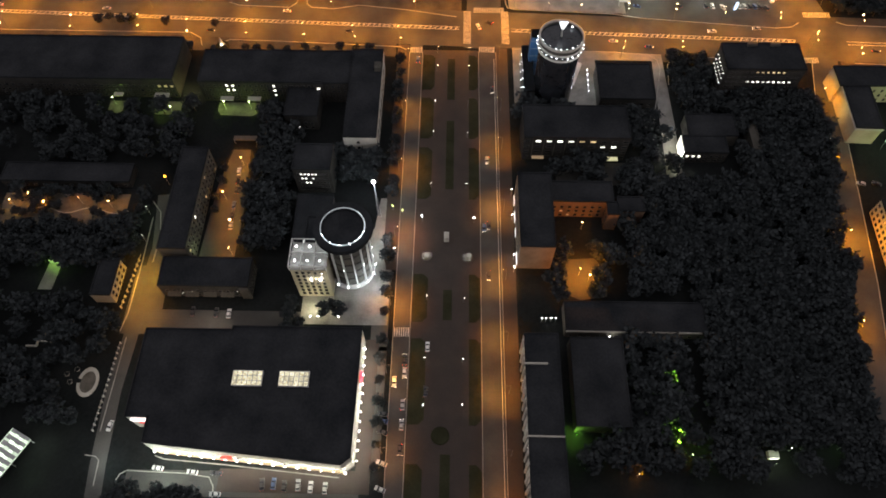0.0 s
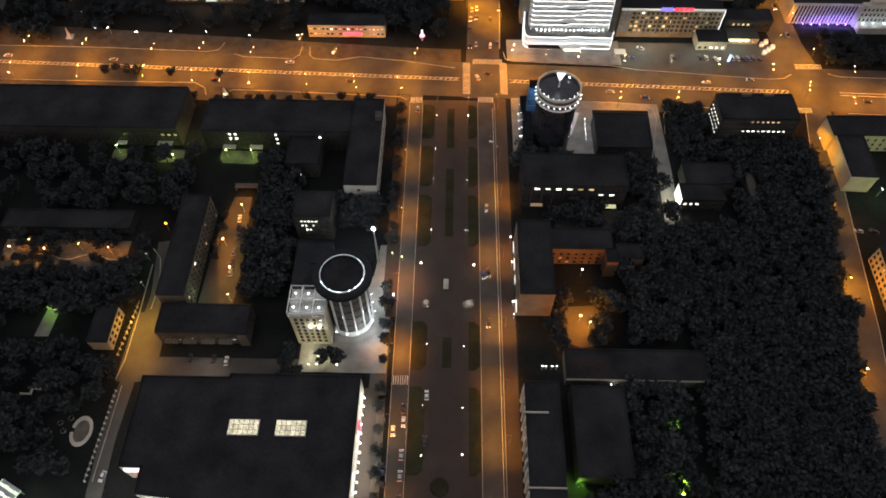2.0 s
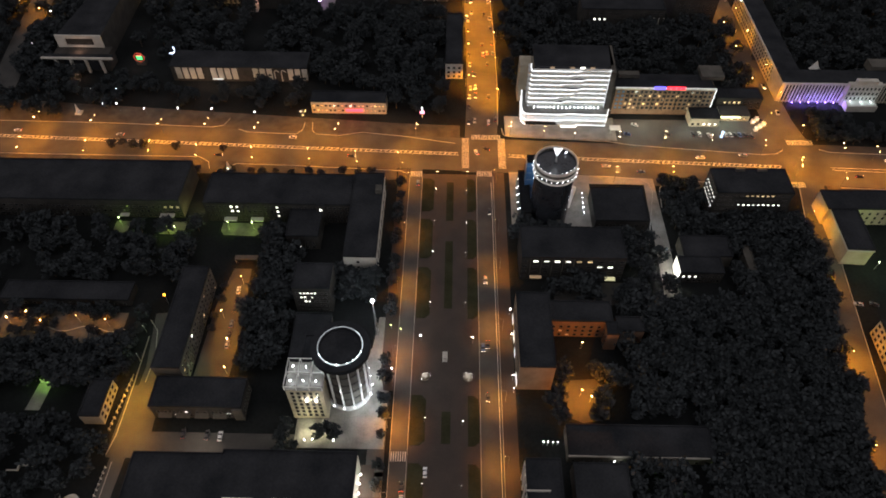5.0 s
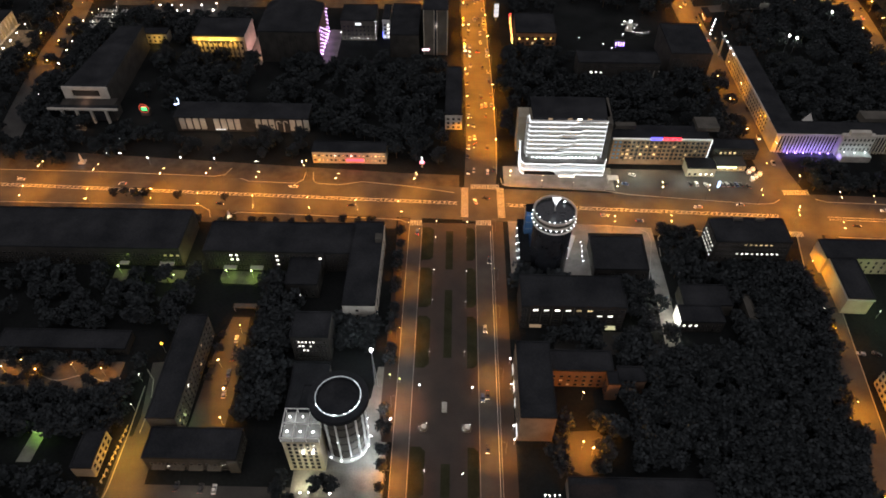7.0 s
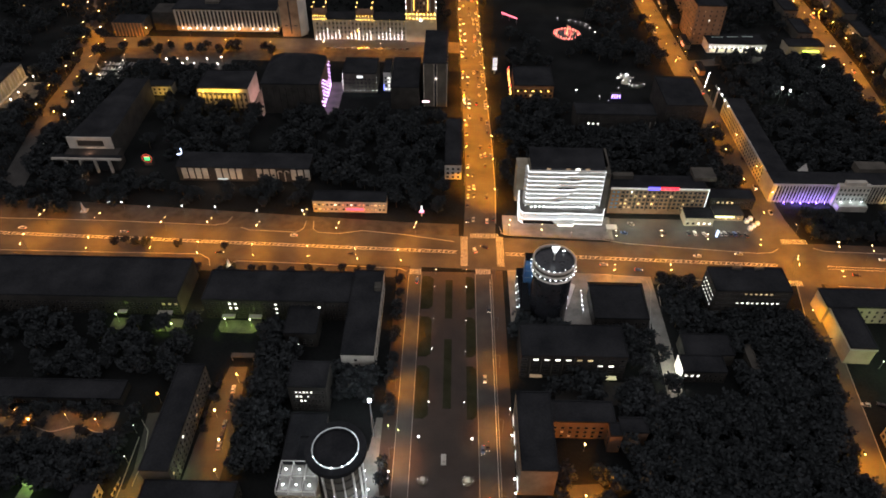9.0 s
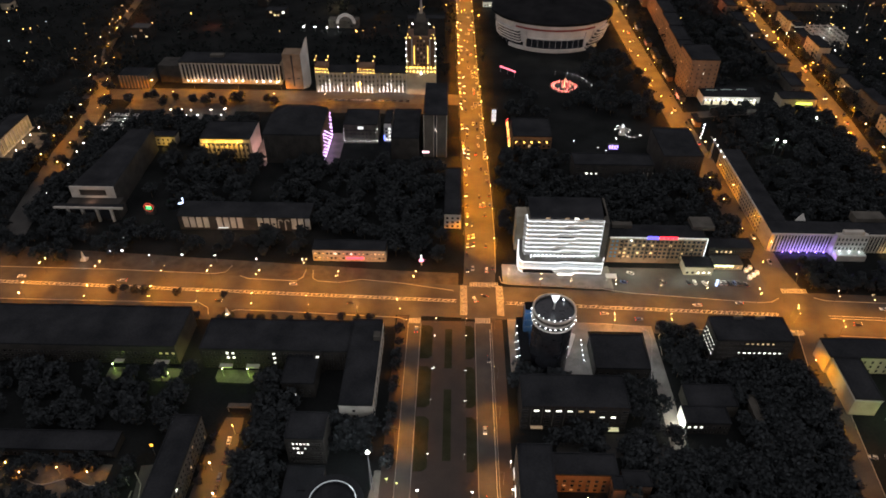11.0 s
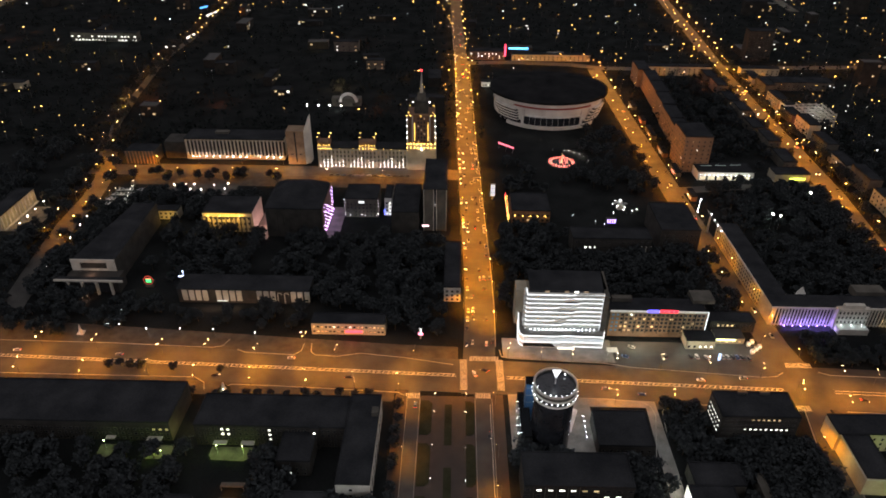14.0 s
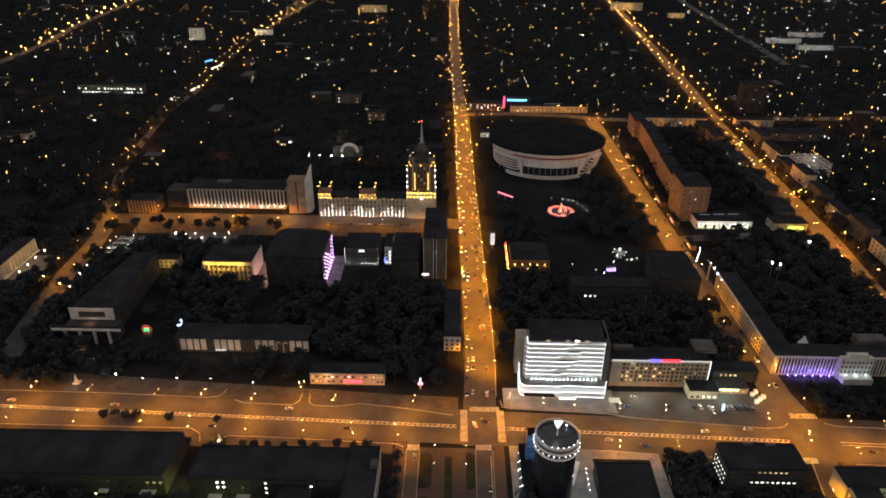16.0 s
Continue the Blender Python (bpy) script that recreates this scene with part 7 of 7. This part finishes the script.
def grove(x0, y0, x1, y1, n, size=1.0, gap=4.6, slant=0.0, **kw):
    """Trees strewn over a field, clear of buildings and of one another."""
    got = 0
    for _ in range(n * 12):
        if got >= n:
            break
        y = rnd.uniform(y0, y1)
        x = rnd.uniform(x0, x1) + slant * (y - y0)
        if free(x, y) and all((x - a) ** 2 + (y - b) ** 2 > gap * gap for a, b in made[-400:]):
            tree(x, y, size, **kw)
            got += 1


grove(-300, 206, -150, 246, 62)
grove(-300, 152, -226, 200, 30)
grove(-222, 160, -158, 170, 24, .8)
grove(-222, 172, -158, 178, 6, .5)
grove(-215, 186, -165, 194, 9, .7)
grove(-215, 150, -150, 170, 34)
grove(-260, 70, -192, 150, 46)
grove(-190, 76, -148, 132, 30)
grove(-146, 205, -134, 246, 8)
grove(-97, 160, -76, 248, 44)
grove(-117, 176, -113, 206, 4, .5)
grove(-218, 172, -160, 191, 12, .5, 3.2)
grove(-66, 198, -38, 213, 12)
grove(-72, 117.5, -66, 132, 4, .8)
grove(-128, 30, -96, 49, 14)
grove(82, 140, 183, 200, 165, gap=4, slant=.06)
grove(108, 60, 172, 142, 165, gap=4, slant=.06)
grove(120, 238, 141, 284, 18)
grove(146, 200, 191, 256, 80, gap=4)
grove(-150, 150, -146, 190, 5, .7)
grove(50, 60, 100, 116, 34)
grove(48, 132, 84, 160, 8)
grove(88, 160, 112, 240, 22)
grove(37, 238, 62, 247, 9, 1.25, 4)
grove(48, 194, 92, 213, 10)
grove(-128, 362, -8, 466, 120, 1.05)
grove(-225, 402, -150, 470, 56)
grove(-300, 333, -245, 384, 26)
grove(-240, 347, -192, 380, 16, .8)
grove(-186, 350, -96, 366, 16, .75)
grove(-40, 346, -6, 380, 12)
grove(-293, 388, -274, 505, 44)
grove(-345, 400, -328, 470, 16)
grove(-352, 515, -336, 600, 20)
grove(-342, 470, -332, 515, 4, .7)
grove(-420, 420, -380, 640, 60)
grove(-305, 560, -200, 578, 7, .8)
grove(-232, 480, -204, 534, 14)
grove(36, 376, 48, 495, 14)
grove(50, 440, 92, 495, 24)
grove(150, 372, 198, 450, 34)
grove(228, 385, 326, 570, 190)
grove(300, 330, 318, 420, 14)
grove(224, 324, 250, 350, 20, .7)
grove(276, 324, 312, 350, 26, .75)
grove(250, 324, 276, 340, 10, .6)
grove(50, 378, 150, 436, 50)
grove(60, 400, 150, 446, 30)
grove(-300, 500, -170, 536, 30)
grove(-260, 562, -130, 580, 11, .8)
grove(50, 545, 185, 610, 34)
grove(310, 400, 330, 560, 30)
grove(364, 420, 440, 720, 120)
grove(130, 610, 186, 700, 22)
grove(240, 612, 318, 880, 90)
grove(120, 560, 180, 600, 8)
for y in range(128, 290, 9):
    if not 172 < y < 186:
        tree(-28.6 + rnd.uniform(-.5, .5), y + rnd.uniform(-2, 2), .62, "small avenue tree beside the footway", "avenue trees")
for y in range(60, 116, 9):
    tree(-28.4, y, .5, "small avenue tree beside the footway", "avenue trees")
for x, y in ((-55, 128), (-52, 130.5), (-48, 127.5)):
    tree(x, y, .75, "leafy tree in front of the annex", "annex trees")
for x, y in ((92.6, 99.5), (93.8, 95.5), (93.6, 91.5), (92.2, 74), (93.4, 69.8), (93, 78.6), (54.6, 76)):
    tree(x, y, .3, "low garden shrub lit green by its lamp", "garden shrubs")
for x in (-205, -199, -192, -186, -137, -166):
    tree(x, cross(x) - 6 + rnd.uniform(-1, 1), .55, "small dark tree on the street's verge", "verge trees")
for x in range(-290, -40, 9):
    tree(x + rnd.uniform(-2, 2), 289 + rnd.uniform(-1.5, 1.5), .5, "small dark tree on the street's verge", "verge trees")
for x, y in ((126, 283), (129, 285), (134, 283)):
    tree(x, y, .7, "round-topped tree at the plaza corner", "plaza trees")

for line, lo, hi, off in ((STREET_B, 400, 1000, 14), (STREET_C, 340, 1500, 10)):
    for (x0, y0), (x1, y1) in zip(line, line[1:]):
        n = int(abs(y1 - y0) / 9)
        for i in range(n):
            x, y = x0 + (x1 - x0) * i / n, y0 + (y1 - y0) * i / n
            for sgn in (-1, 1):
                gap = off - 4.5 if line is STREET_C and y > 600 else off
                if lo < y < hi and rnd.random() < .66 and free(x + sgn * off, y, 1.5):
                    tree(x + sgn * gap + rnd.uniform(-3, 3), y + rnd.uniform(-3, 3), rnd.uniform(.7, 1))
# the nearest trees stand as things of their own, the rest as one mass
PLAN.sort(key=lambda p: (p[6] == "park trees", math.hypot(p[0], p[1] - 150)))
for x, y, turn, size, k, label, group in PLAN[:210]:
    ob = thing("tree", label, "tree", x, y, 0, turn, group)
    ob.scale = (size, size, size)
    part("trunk", KINDS[k][0], (), ob)
    part("crown", KINDS[k][1], (), ob)
mass = Shape()
for x, y, turn, size, k, label, group in PLAN[210:]:
    m = pose(x, y, 0, 0, 0, turn) @ Matrix.Diagonal((size, size, size, 1))
    for slot, d in enumerate(KINDS[k]):
        mass.add([tuple(m @ v.co) for v in d.vertices], [tuple(p.vertices) for p in d.polygons], 1 - slot)
tagged(part("tree_mass", mass, (leaves, trunk_bark)), "dense dark trees of the parks and courtyards", "trees", kind="stuff")

# distant woods, one mass of leaf clumps
woods = Shape()
rw = random.Random(31)
for k in range(8500):
    y = 640 + 2300 * rw.random() ** 1.5
    x = rw.uniform(-.74, .7) * y
    if (-345 < x < 240 and y < 640) or (-135 < x < -12 and y < 628) or (-265 < x < -135 and y < 645) or (30 < x < 187 and y < 990) or not clear_of_streets(x, y, 2):
        continue
    if any(abs(x - a) < 24 and abs(y - b) < 15 for a, b in placed):
        continue
    r, h = rw.uniform(2, 4.5), rw.uniform(4, 10)
    for m in range(9):
        o = Vector((x + rw.uniform(-r, r), y + rw.uniform(-r, r), h * rw.uniform(.35, 1)))
        a = Vector((rw.gauss(0, 1), rw.gauss(0, 1), rw.gauss(0, .6))).normalized() * rw.uniform(1, 2.2)
        b = a.cross(Vector((rw.gauss(0, 1), rw.gauss(0, 1), rw.gauss(0, 1)))).normalized() * rw.uniform(.8, 1.6)
        woods.add([tuple(o + a), tuple(o + b), tuple(o - a), tuple(o - b)], [(0, 1, 2, 3)])
    woods.add([(x - .15, y, 0), (x + .15, y, 0), (x, y + .2, h * .7)], [(0, 1, 2)])
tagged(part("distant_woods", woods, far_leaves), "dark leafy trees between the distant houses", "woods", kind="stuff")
